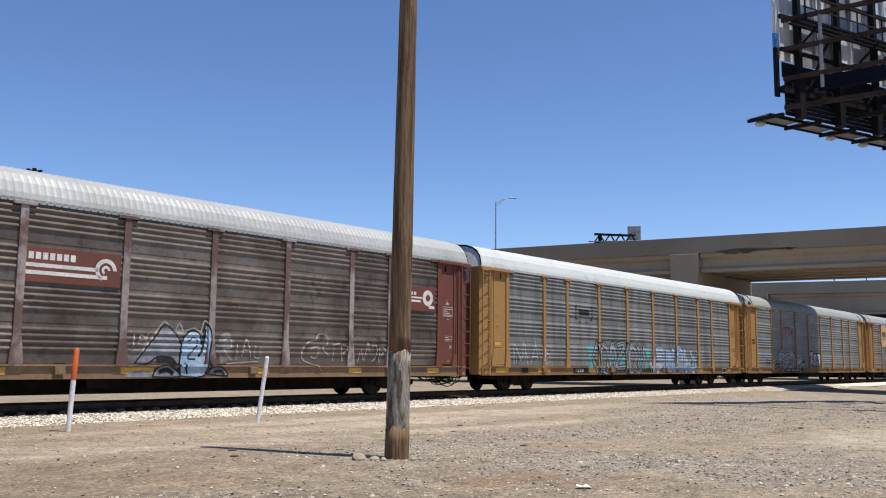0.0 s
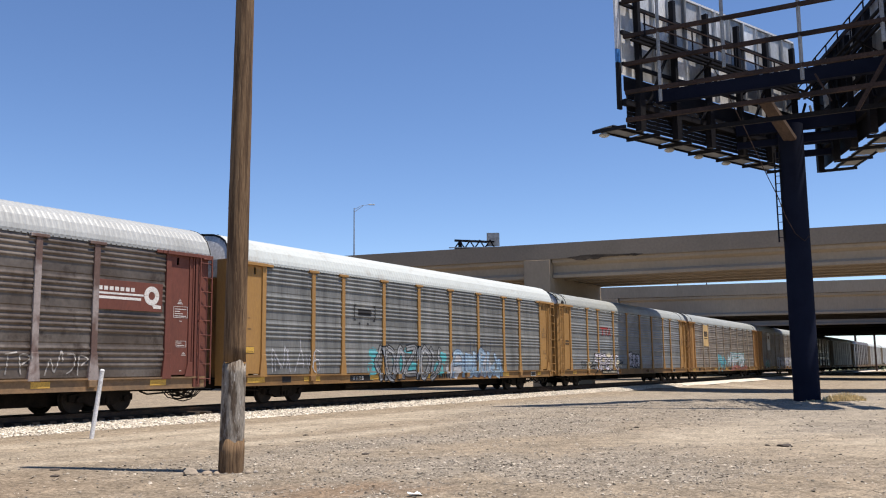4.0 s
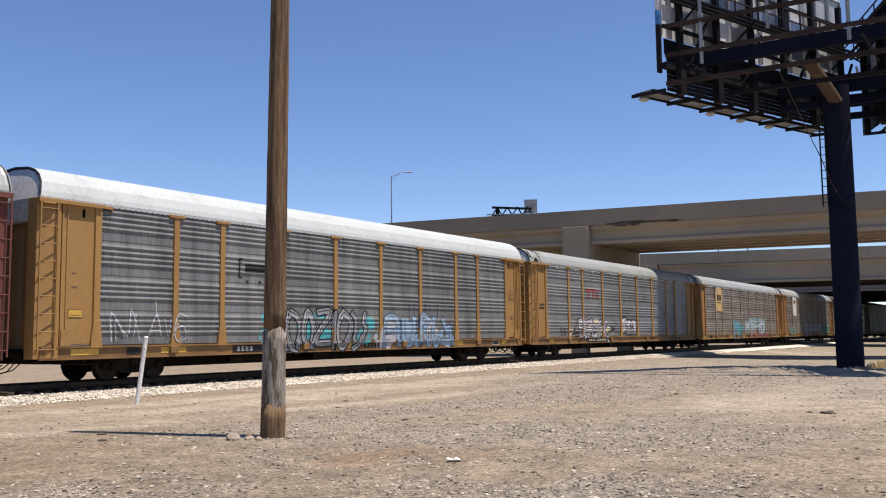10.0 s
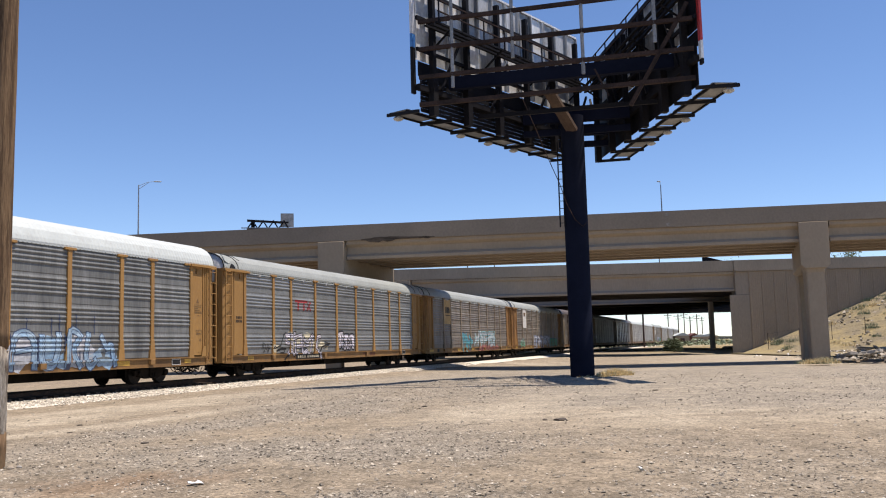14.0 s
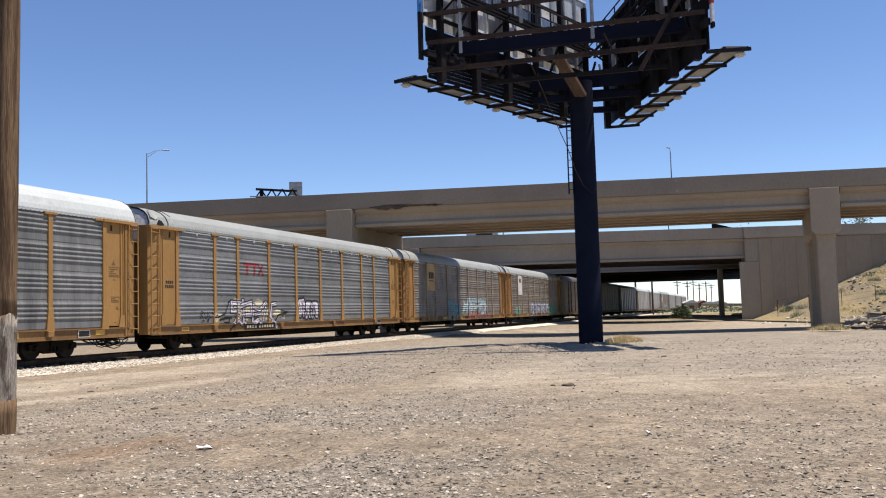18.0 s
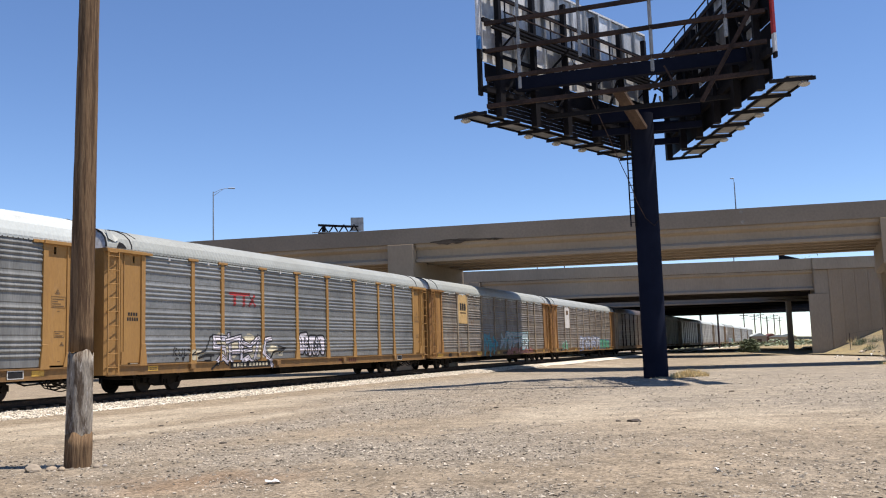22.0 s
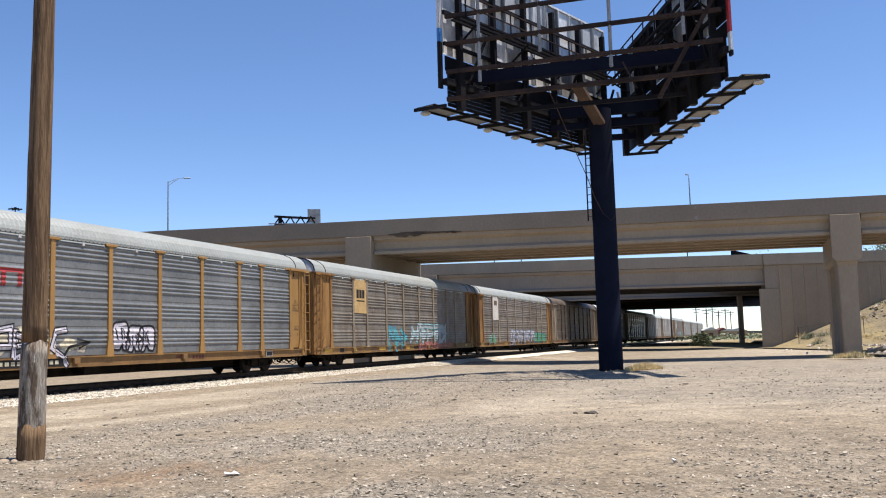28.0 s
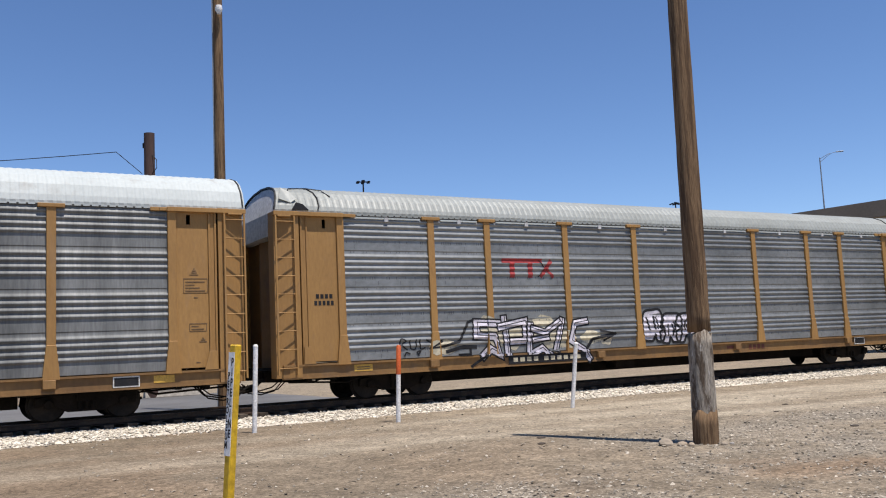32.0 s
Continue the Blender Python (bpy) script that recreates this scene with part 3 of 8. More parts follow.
# ---- track ----
def build_track():
    # ballast bed: toe, shoulder, crown, seen from the near side to the far side
    prof = [(21.7, -0.06), (22.05, 0.035), (22.7, 0.125), (22.98, 0.155), (25.7, 0.16), (26.0, 0.15), (26.8, 0.04), (27.2, -0.06)]
    s = np.concatenate([np.arange(-90, 120, 2.0), np.geomspace(120, 900, 40)])
    v, f = [], []
    for i, si in enumerate(s):
        for d, z in prof:
            v.append(tuple(on_track(si, d + 0.12 * noise.noise((si * 0.31, d, 1)), z)))
    k = len(prof)
    for i in range(len(s) - 1):
        for j in range(k - 1):
            f.append((i * k + j, i * k + j + 1, (i + 1) * k + j + 1, (i + 1) * k + j))
    bed = new("ballast_bed", raw_mesh("ballast_bed", v, np.array(f)[:, ::-1], "ballast"))
    tagged(bed, "pale crushed stone bed under the railway track", "ballast", kind="structure")
    rng = np.random.RandomState(5)
    n_ = 34000
    ss = -34 + 110 * rng.rand(n_) ** 1.25
    dd = 21.75 + 1.30 * rng.rand(n_) - 0.5 * (rng.rand(n_) < 0.12) * rng.rand(n_)
    zz = np.interp(dd, [p[0] for p in prof], [p[1] for p in prof]) + 0.015
    zz = np.where(dd < 21.75, 0.015, zz)
    vv, ff = stones(rng, NN.x * dd + U.x * ss, NN.y * dd + U.y * ss, zz, 0.022 + 0.030 * rng.rand(n_))
    tagged(new("ballast_stone", raw_mesh("ballast_stone", vv, ff, "ballast")), "loose pale crushed stones along the track", "stones", kind="stuff")
    tie = mesh("tie", lambda bm: box(bm, -1.3, 1.3, -0.115, 0.115, -0.1, 0.09), "tie", 0.008)
    track = thing("railway_track", pose(0, 0, 0), "steel rails on dark timber ties in pale ballast", "railway track", kind="structure")
    for i in range(150):
        sv = -40 + i * 0.55
        p = on_track(sv, TRACK_D, 0.17)
        part("tie", tie, track, pose(p.x, p.y, p.z, 0, 0, TURN + 90))
    ties_far = bmesh.new()
    for i in range(300):
        sv = -40 + (150 + i) * 0.55
        p, q = on_track(sv, TRACK_D - 1.3, 0.215), on_track(sv, TRACK_D + 1.3, 0.215)
        beam(ties_far, p, q, 0.23, 0.09)
    me = bpy.data.meshes.new("far_ties")
    ties_far.to_mesh(me)
    me.materials.append(M["tie"])
    ob = part("far_ties", me, track)
    ob["kind"] = "stuff"
    rail_prof = [(-0.07, 0), (0.07, 0), (0.07, 0.015), (0.012, 0.035), (0.012, 0.12), (0.037, 0.13), (0.037, 0.165), (-0.037, 0.165), (-0.037, 0.13), (-0.012, 0.12), (-0.012, 0.035), (-0.07, 0.015)]
    rail = mesh("rail", lambda bm: prism(bm, rail_prof, -90, 700), "rail")
    for off in (-0.75, 0.75):
        p = on_track(0, TRACK_D + off, RAIL_Z - 0.165)
        part("rail", rail, track, pose(p.x, p.y, p.z, 0, 0, TURN - 90))


build_track()


# ---- the train: covered car carriers ----
HALF = 13.85                                        # half length of a car's body
BAYS = [2.30, 5.16, 7.10, 10.04, 12.92, 15.80, 18.66, 21.57, 23.52, 26.30]   # posts, metres from the coupling
POSTS = [b - CAR_L / 2 for b in BAYS]
SIDE, SILL0, SILL1, PAN0, PAN1 = 1.60, 0.68, 1.06, 1.08, 5.14


PROUD = 0.030                                       # how far the side panels stand out
COURSE = (PAN1 - PAN0) / 4.0                        # four pressed sheets, one above the other


def rib_profile():
    """Depth and height of a side panel: per sheet a flat band over the seam, a slotted row, four ribs."""
    pts = []
    for c in range(4):
        z = PAN0 + c * COURSE
        pts += [(0.004, z), (-0.003, z + 0.002), (-0.003, z + 0.012), (0.0, z + 0.10), (0.0, z + 0.20), (0.002, z + 0.285)]
        for k in range(4):
            a_ = z + 0.295 + k * 0.164
            pts += [(0.002, a_), (-0.010, a_ + 0.016), (-0.028, a_ + 0.034), (-0.037, a_ + 0.052), (-0.035, a_ + 0.066), (-0.023, a_ + 0.090), (-0.009, a_ + 0.116), (0.001, a_ + 0.142)]
        pts.append((0.003, z + COURSE - 0.03))
    pts.append((0.0, PAN1))
    return pts


def slots_mesh(width):
    """Rows of narrow dark slots pressed between the ribs, one flat mesh."""
    v, f = [], []
    r = random.Random(int(width * 100))
    for c in range(4):
        z = PAN0 + c * COURSE
        for z0, z1, y, gap in ((z + 0.205, z + 0.275, -0.006, 0.075), (z + 0.955, z + 0.990, -0.006, 0.095)):
            x = -width / 2 + 0.14
            while x < width / 2 - 0.14:
                if r.random() < 0.45:
                    b_ = len(v)
                    v += [(x, y, z0), (x + 0.022, y, z0), (x + 0.022, y, z1), (x, y, z1)]
                    f.append((b_, b_ + 1, b_ + 2, b_ + 3))
                x += gap
        for k in range(int(width / 0.7)):
            x = -width / 2 + 0.45 + k * 0.7
            b_ = len(v)
            v += [(x, -0.007, z + 0.05), (x + 0.012, -0.007, z + 0.05), (x + 0.012, -0.007, z + 0.16), (x, -0.007, z + 0.16)]
            f.append((b_, b_ + 1, b_ + 2, b_ + 3))
    return raw_mesh("vent_slot", v, f, "slot")


SLOTS = {}


def panel_mesh(width, material, seed):
    prof = rib_profile()
    xs = np.linspace(-width / 2, width / 2, 7)
    r = random.Random(seed)
    v, f = [], []
    bow = [0.0] + [r.uniform(-0.001, 0.006) for _ in xs[1:-1]] + [0.0]
    for i, x in enumerate(xs):
        for d, z in prof:
            v.append((x, d + bow[i] * math.sin((z - PAN0) * 1.9 + i), z))
    k = len(prof)
    for i in range(len(xs) - 1):
        for j in range(k - 1):
            f.append((i * k + j, (i + 1) * k + j, (i + 1) * k + j + 1, i * k + j + 1))
    return raw_mesh("side_panel", v, f, material, True)


def post_mesh(material):
    def build(bm):
        # hat-shaped post, flared foot, wide head
        y0, y1 = -0.10, 0.0
        prism(bm, [(-0.105, 1.75), (0.105, 1.75), (0.105, PAN1 - 0.05), (-0.105, PAN1 - 0.05)], y0, y1)
        prism(bm, [(-0.19, 1.0), (0.19, 1.0), (0.17, 1.25), (0.108, 1.80), (-0.108, 1.80), (-0.17, 1.25)], y0 - 0.02, y1)
        prism(bm, [(-0.30, PAN1 - 0.10), (0.30, PAN1 - 0.10), (0.30, PAN1 - 0.01), (-0.30, PAN1 - 0.01)], y0 - 0.03, y1)
    return mesh("side_post", build, material, 0.008)


def roof_section(lift=0.0):
    """Half section of the roof from the eaves to the crown."""
    k = 1 + lift / 0.85
    return [(-1.66, 5.13), (-1.66, 5.20)] + [(y, 5.17 + (z - 5.17) * k) for y, z in ((-1.62, 5.32), (-1.50, 5.55), (-1.30, 5.74), (-1.02, 5.88), (-0.65, 5.97), (0.0, 6.02))]


RAKE = 0.28                                         # how far the leading end of a roof leans back, per metre of height


def lean_back(z):
    return RAKE * max(0.0, z - 5.17)


def roof_mesh(material, lift, end=HALF):
    half = roof_section(lift)
    sec = half + [(-y, z) for y, z in half[-2::-1]]
    step, v, f = 0.20, [], []
    xs = []
    x = -end
    while x < end - 0.01:
        xs += [(x, 0.0), (x + 0.04, 0.009), (x + 0.12, 0.009), (x + 0.16, 0.0)]
        x += step
    xs.append((end, 0.0))
    for x, up in xs:
        for i, (y, z) in enumerate(sec):
            w = up if 0 < i < len(sec) - 1 else 0.0
            ny, nz = y / 1.66, max(0.15, (z - 5.0))
            ln = math.hypot(ny, nz)
            v.append((max(x, -end + lean_back(z)), y + ny / ln * w, z + nz / ln * w))
    k = len(sec)
    for i in range(len(xs) - 1):
        for j in range(k - 1):
            f.append((i * k + j, (i + 1) * k + j, (i + 1) * k + j + 1, i * k + j + 1))
    f = [q[::-1] for q in f]
    # notched lip hanging from the eaves
    x = -end + 2.4
    while x < end - 2.4:
        for y in (-1.668, 1.668):
            b_ = len(v)
            v += [(x, y, 5.098), (x + 0.150, y, 5.098), (x + 0.150, y, 5.15), (x, y, 5.15)]
            f.append((b_, b_ + 1, b_ + 2, b_ + 3) if y < 0 else (b_ + 3, b_ + 2, b_ + 1, b_))
        x += step
    return raw_mesh("roof", v, f, material)


def end_cap_mesh(material, lift, rake=0.0):
    """The gable that closes the roof's end, with a thickness."""
    half = [(-1.44, 4.55), (-1.44, 5.165), (-1.62, 5.17), (-1.62, 5.25), (-1.48, 5.50), (-1.28, 5.69), (-1.0, 5.83), (-0.64, 5.92), (0.0, 5.97)]
    k_ = 1 + lift / 0.85
    half = [(y, z if z < 5.2 else 5.17 + (z - 5.17) * k_) for y, z in half]
    sec = half + [(-y, z) for y, z in half[-2::-1]]

    def build(bm):
        a_ = [bm.verts.new((rake * lean_back(z), y, z)) for y, z in sec]
        b_ = [bm.verts.new((0.35 + rake * lean_back(z), y, z)) for y, z in sec]
        bm.faces.new(a_)
        bm.faces.new(b_[::-1])
        for i in range(len(sec)):
            j = (i + 1) % len(sec)
            bm.faces.new((a_[i], b_[i], b_[j], a_[j]))
    return mesh("end_cap", build, material)


def rim_mesh(lift, rake=0.0):
    """The dark rubber lip along the roof's end."""
    half = roof_section(lift)[1:]
    sec = half + [(-y, z) for y, z in half[-2::-1]]

    def build(bm):
        rows = []
        n_ = len(sec)
        for i in range(n_):
            y0, z0 = sec[max(i - 1, 0)]
            y1, z1 = sec[min(i + 1, n_ - 1)]
            t = Vector((0, y1 - y0, z1 - z0)).normalized()
            o = Vector((0, -t.z, t.y))
            c = Vector((rake * lean_back(sec[i][1]), *sec[i]))
            rows.append([bm.verts.new(c + o * a_ + Vector((b_, 0, 0))) for a_, b_ in ((-0.03, -0.022), (0.018, -0.022), (0.018, 0.022), (-0.03, 0.022))])
        bm.faces.new(rows[0])
        bm.faces.new(rows[-1][::-1])
        for p, q in zip(rows, rows[1:]):
            for k in range(4):
                bm.faces.new((p[k], p[(k + 1) % 4], q[(k + 1) % 4], q[k]))
    return mesh("roof_lip", build, "ink")


def seam(bm, lift):
    """A thin dark strap bent over the roof."""
    half = roof_section(lift)[1:]
    sec = half + [(-y, z) for y, z in half[-2::-1]]
    tube(bm, [(0.05 * math.sin(i), y * 1.012, z + 0.012) for i, (y, z) in enumerate(sec)], 0.022, 6)


def ladder_mesh(material, rungs=9):
    """Two stiles held off the sheet by brackets, round rungs between them."""
    def build(bm):
        for x in (-0.27, 0.25):
            box(bm, x - 0.022, x + 0.022, -0.185, -0.150, 0.80, 5.02)
            for z in (0.95, 2.9, 4.85):
                box(bm, x - 0.018, x + 0.018, -0.150, -0.09, z - 0.03, z + 0.03)
        for i in range(rungs):
            z = 0.98 + i * 0.485
            tube(bm, [(-0.27, -0.170, z), (0.25, -0.170, z)], 0.013, 8)
    return mesh("ladder", build, material)


def truck_meshes():
    def frame_side(bm):
        out = [(-1.15, 0.36), (-1.15, 0.56), (-0.72, 0.64), (-0.34, 0.74), (0.34, 0.74), (0.72, 0.64), (1.15, 0.56), (1.15, 0.36), (0.78, 0.40), (0.42, 0.22), (-0.42, 0.22), (-0.78, 0.40)]
        prism(bm, out, -0.07, 0.07)
        for x in (-0.16, 0.0, 0.16):
            tube(bm, [(x, -0.09, 0.28), (x, -0.09, 0.62)], 0.06, 8)
        for x in (-0.85, 0.85):
            tube(bm, [(x, -0.16, 0.42), (x, 0.05, 0.42)], 0.11, 10)

    def bolster(bm):
        box(bm, -0.22, 0.22, -1.15, 1.15, 0.46, 0.66)
        box(bm, -1.05, 1.05, -0.45, 0.45, 0.40, 0.64)           # brake rigging
        for x in (-0.42, 0.42):
            box(bm, x - 0.07, x + 0.07, -0.82, 0.82, 0.24, 0.44)
        for sx in (-1, 1):
            tube(bm, [(sx * 0.5, -0.5, 0.36), (sx * 1.42, -0.35, 0.42)], 0.04, 6)

    def wheelset(bm):
        prof = [(-0.07, 0.02), (-0.07, 0.40), (-0.03, 0.425), (0.04, 0.425), (0.055, 0.46), (0.075, 0.46), (0.075, 0.33), (0.02, 0.30), (0.02, 0.13), (0.07, 0.12), (0.07, 0.02)]
        for sgn in (-1, 1):
            rings = []
            for dy, r in prof:
                y = sgn * (0.79 - dy)
                rings.append([bm.verts.new((math.cos(k * math.tau / 24) * r, y, math.sin(k * math.tau / 24) * r)) for k in range(24)])
            for a_, b_ in zip(rings, rings[1:]):
                for k in range(24):
                    bm.faces.new((a_[k], a_[(k + 1) % 24], b_[(k + 1) % 24], b_[k]))
            for k in range(3):
                a0 = k * math.tau / 3
                beam(bm, (math.cos(a0) * 0.13, sgn * 0.80, math.sin(a0) * 0.13), (math.cos(a0) * 0.30, sgn * 0.80, math.sin(a0) * 0.30), 0.05, 0.03)
        tube(bm, [(0, -1.0, 0), (0, 1.0, 0)], 0.075, 10)
    return mesh("side_frame", frame_side, "black_steel", 0.01), mesh("bolster", bolster, "black_steel"), mesh("wheelset", wheelset, "wheel")


SIDE_FRAME, BOLSTER, WHEELSET = truck_meshes()


def sill_mesh(material):
    out = [(-0.09, SILL0), (0.05, SILL0), (0.05, SILL1), (-0.11, SILL1), (-0.11, SILL1 - 0.05), (-0.05, SILL1 - 0.05), (-0.05, SILL0 + 0.04), (-0.09, SILL0 + 0.04)]

    def build(bm):
        a_ = [bm.verts.new((-HALF + 0.15, y, z)) for y, z in out]
        b_ = [bm.verts.new((HALF - 0.15, y, z)) for y, z in out]
        bm.faces.new(a_)
        bm.faces.new(b_[::-1])
        for i in range(8):
            j = (i + 1) % 8
            bm.faces.new((a_[i], b_[i], b_[j], a_[j]))
    return mesh("side_sill", build, material)


def underframe_mesh(deep=0.34, reach=5.2):
    def build(bm):
        box(bm, -HALF + reach, HALF - reach, -0.46, 0.46, deep, 0.90)
        box(bm, -HALF + 0.1, HALF - 0.1, -0.34, 0.34, 0.62, 0.90)
        box(bm, -HALF + 0.15, HALF - 0.15, -1.52, 1.52, 0.92, 1.0)
        for i in range(19):
            x = -11.7 + i * 1.3
            box(bm, x - 0.05, x + 0.05, -1.52, 1.52, 0.74, 0.92)
        for x in (-10.1, 10.1):
            box(bm, x - 1.5, x + 1.5, -1.1, 1.1, 0.62, 0.92)
        for x in (-12.9, -12.2, 12.2, 12.9):
            box(bm, x - 0.06, x + 0.06, -1.5, 1.5, 0.60, 0.92)
        for y in (-1.2, 1.2):
            tube(bm, [(-13.4, y, 0.60), (-11.7, y, 0.52), (-11.4, y, 0.62)], 0.03, 6)
            tube(bm, [(13.4, y, 0.60), (11.7, y, 0.52), (11.4, y, 0.62)], 0.03, 6)
        tube(bm, [(-6.2, -0.9, 0.55), (-4.6, -0.9, 0.55)], 0.16, 12)
        box(bm, -2.0, -1.2, -1.1, -0.6, 0.42, 0.74)
    return mesh("underframe", build, "black_steel")


def coupler_mesh():
    def build(bm):
        box(bm, -0.55, 0.2, -0.09, 0.09, 0.72, 0.92)
        box(bm, 0.1, 0.42, -0.17, 0.14, 0.68, 0.96)
        box(bm, -0.62, -0.5, -0.3, 0.3, 0.62, 1.02)
        pts = [(-0.3, -0.35, 0.72), (-0.05, -0.36, 0.50), (0.3, -0.34, 0.38), (0.62, -0.30, 0.42)]
        tube(bm, pts, 0.042, 8)
        pts = [(-0.4, -0.75, 0.78), (-0.2, -0.76, 0.55), (0.2, -0.72, 0.47), (0.5, -0.5, 0.55)]
        tube(bm, pts, 0.030, 8)
        tube(bm, [(-0.5, -0.2, 0.75), (-0.5, -1.45, 0.75), (-0.45, -1.5, 0.62)], 0.022, 6)
        for y_, sag in ((-1.15, 0.34), (-0.95, 0.24), (-0.62, 0.30)):
            tube(bm, [(-1.1, y_, 0.66), (-0.8, y_ - 0.02, sag + 0.08), (-0.4, y_, sag), (0.0, y_ + 0.05, sag + 0.06), (0.3, y_ + 0.1, 0.58)], 0.018, 8)
    return mesh("coupler", build, "black_steel")


UNDERFRAME, COUPLER = underframe_mesh(), coupler_mesh()


def end_door_mesh(material, post_w=1.0):
    """The plain plate beside the ladder with its frame, hinges and hole; local x from 0 (corner) to 1.9."""
    def build(bm):
        for x0, x1, z0, z1 in ((0.92, 1.36, SILL1 + 0.06, 5.06), (1.36, 1.46, SILL1 + 0.06, 4.72), (1.36, 1.46, 4.96, 5.06), (1.46, 1.86, SILL1 + 0.06, 5.06)):
            box(bm, x0, x1, -0.04, -0.01, z0, z1)                 # plate round a small hole
        bmesh.ops.remove_doubles(bm, verts=bm.verts, dist=0.0005)
    return mesh("end_side_plate", build, material)


def jamb_mesh(material):
    """Folded jamb between the ladder's sheet and the plate."""
    out = [(0.71, -0.085), (0.76, -0.085), (0.76, -0.05), (0.87, -0.05), (0.87, -0.08), (0.915, -0.08), (0.915, 0.05), (0.71, 0.05)]
    return mesh("door_jamb", lambda bm: prism_z(bm, out, SILL1, 5.05), material, 0.004)


def gusset_mesh(material):
    return mesh("gusset", lambda bm: prism(bm, [(0.72, SILL1), (1.06, SILL1), (0.93, SILL1 + 0.46), (0.74, SILL1 + 0.46)], -0.12, -0.09), material, 0.004)


def prism_z(bm, outline, z0, z1):
    """An outline in x, y pushed from z0 to z1."""
    a_ = [bm.verts.new((x, y, z0)) for x, y in outline]
    b_ = [bm.verts.new((x, y, z1)) for x, y in outline]
    n_ = len(outline)
    bm.faces.new(a_[::-1])
    bm.faces.new(b_)
    for i in range(n_):
        bm.faces.new((a_[i], a_[(i + 1) % n_], b_[(i + 1) % n_], b_[i]))


def corner_mesh(material):
    """The sheet behind the ladder, the corner angle and the wide inner flange."""
    def build(bm):
        prism_z(bm, [(0.0, 0.02), (0.05, 0.01), (0.56, -0.10), (0.665, -0.10), (0.665, 0.0), (0.05, 0.10), (0.05, 0.45), (0.0, 0.45)], 0.72, 5.16)
    return mesh("corner_post", build, material)


def end_gate_mesh(material):
    """Folding end doors across the car, one pleated sheet."""
    pts = [(0.32 + 0.12 * (i % 2), -1.5 + i * 0.5) for i in range(7)]
    outline = pts + [(x + 0.07, y) for x, y in pts[::-1]]

    def build(bm):
        a_ = [bm.verts.new((x, y, 0.98)) for x, y in outline]
        b_ = [bm.verts.new((x, y, 4.95)) for x, y in outline]
        n_ = len(outline)
        for i in range(n_):
            j = (i + 1) % n_
            bm.faces.new((a_[i], a_[j], b_[j], b_[i]))
        for i in range(6):
            q = (i, i + 1, n_ - 2 - i, n_ - 1 - i)
            bm.faces.new([a_[k] for k in q])
            bm.faces.new([b_[k] for k in q][::-1])
    return mesh("end_gate", build, material)


def head_beam_mesh(material):
    def build(bm):
        box(bm, -0.05, 1.95, -0.17, 0.04, 5.03, 5.14)
        box(bm, 1.95, 2.35, -0.11, 0.04, 5.04, 5.13)
        box(bm, 0.05, 0.42, -0.19, 0.0, 4.99, 5.03)
    return mesh("head_beam", build, material, 0.006)


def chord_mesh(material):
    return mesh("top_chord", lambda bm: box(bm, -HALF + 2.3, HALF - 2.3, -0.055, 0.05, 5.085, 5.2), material)


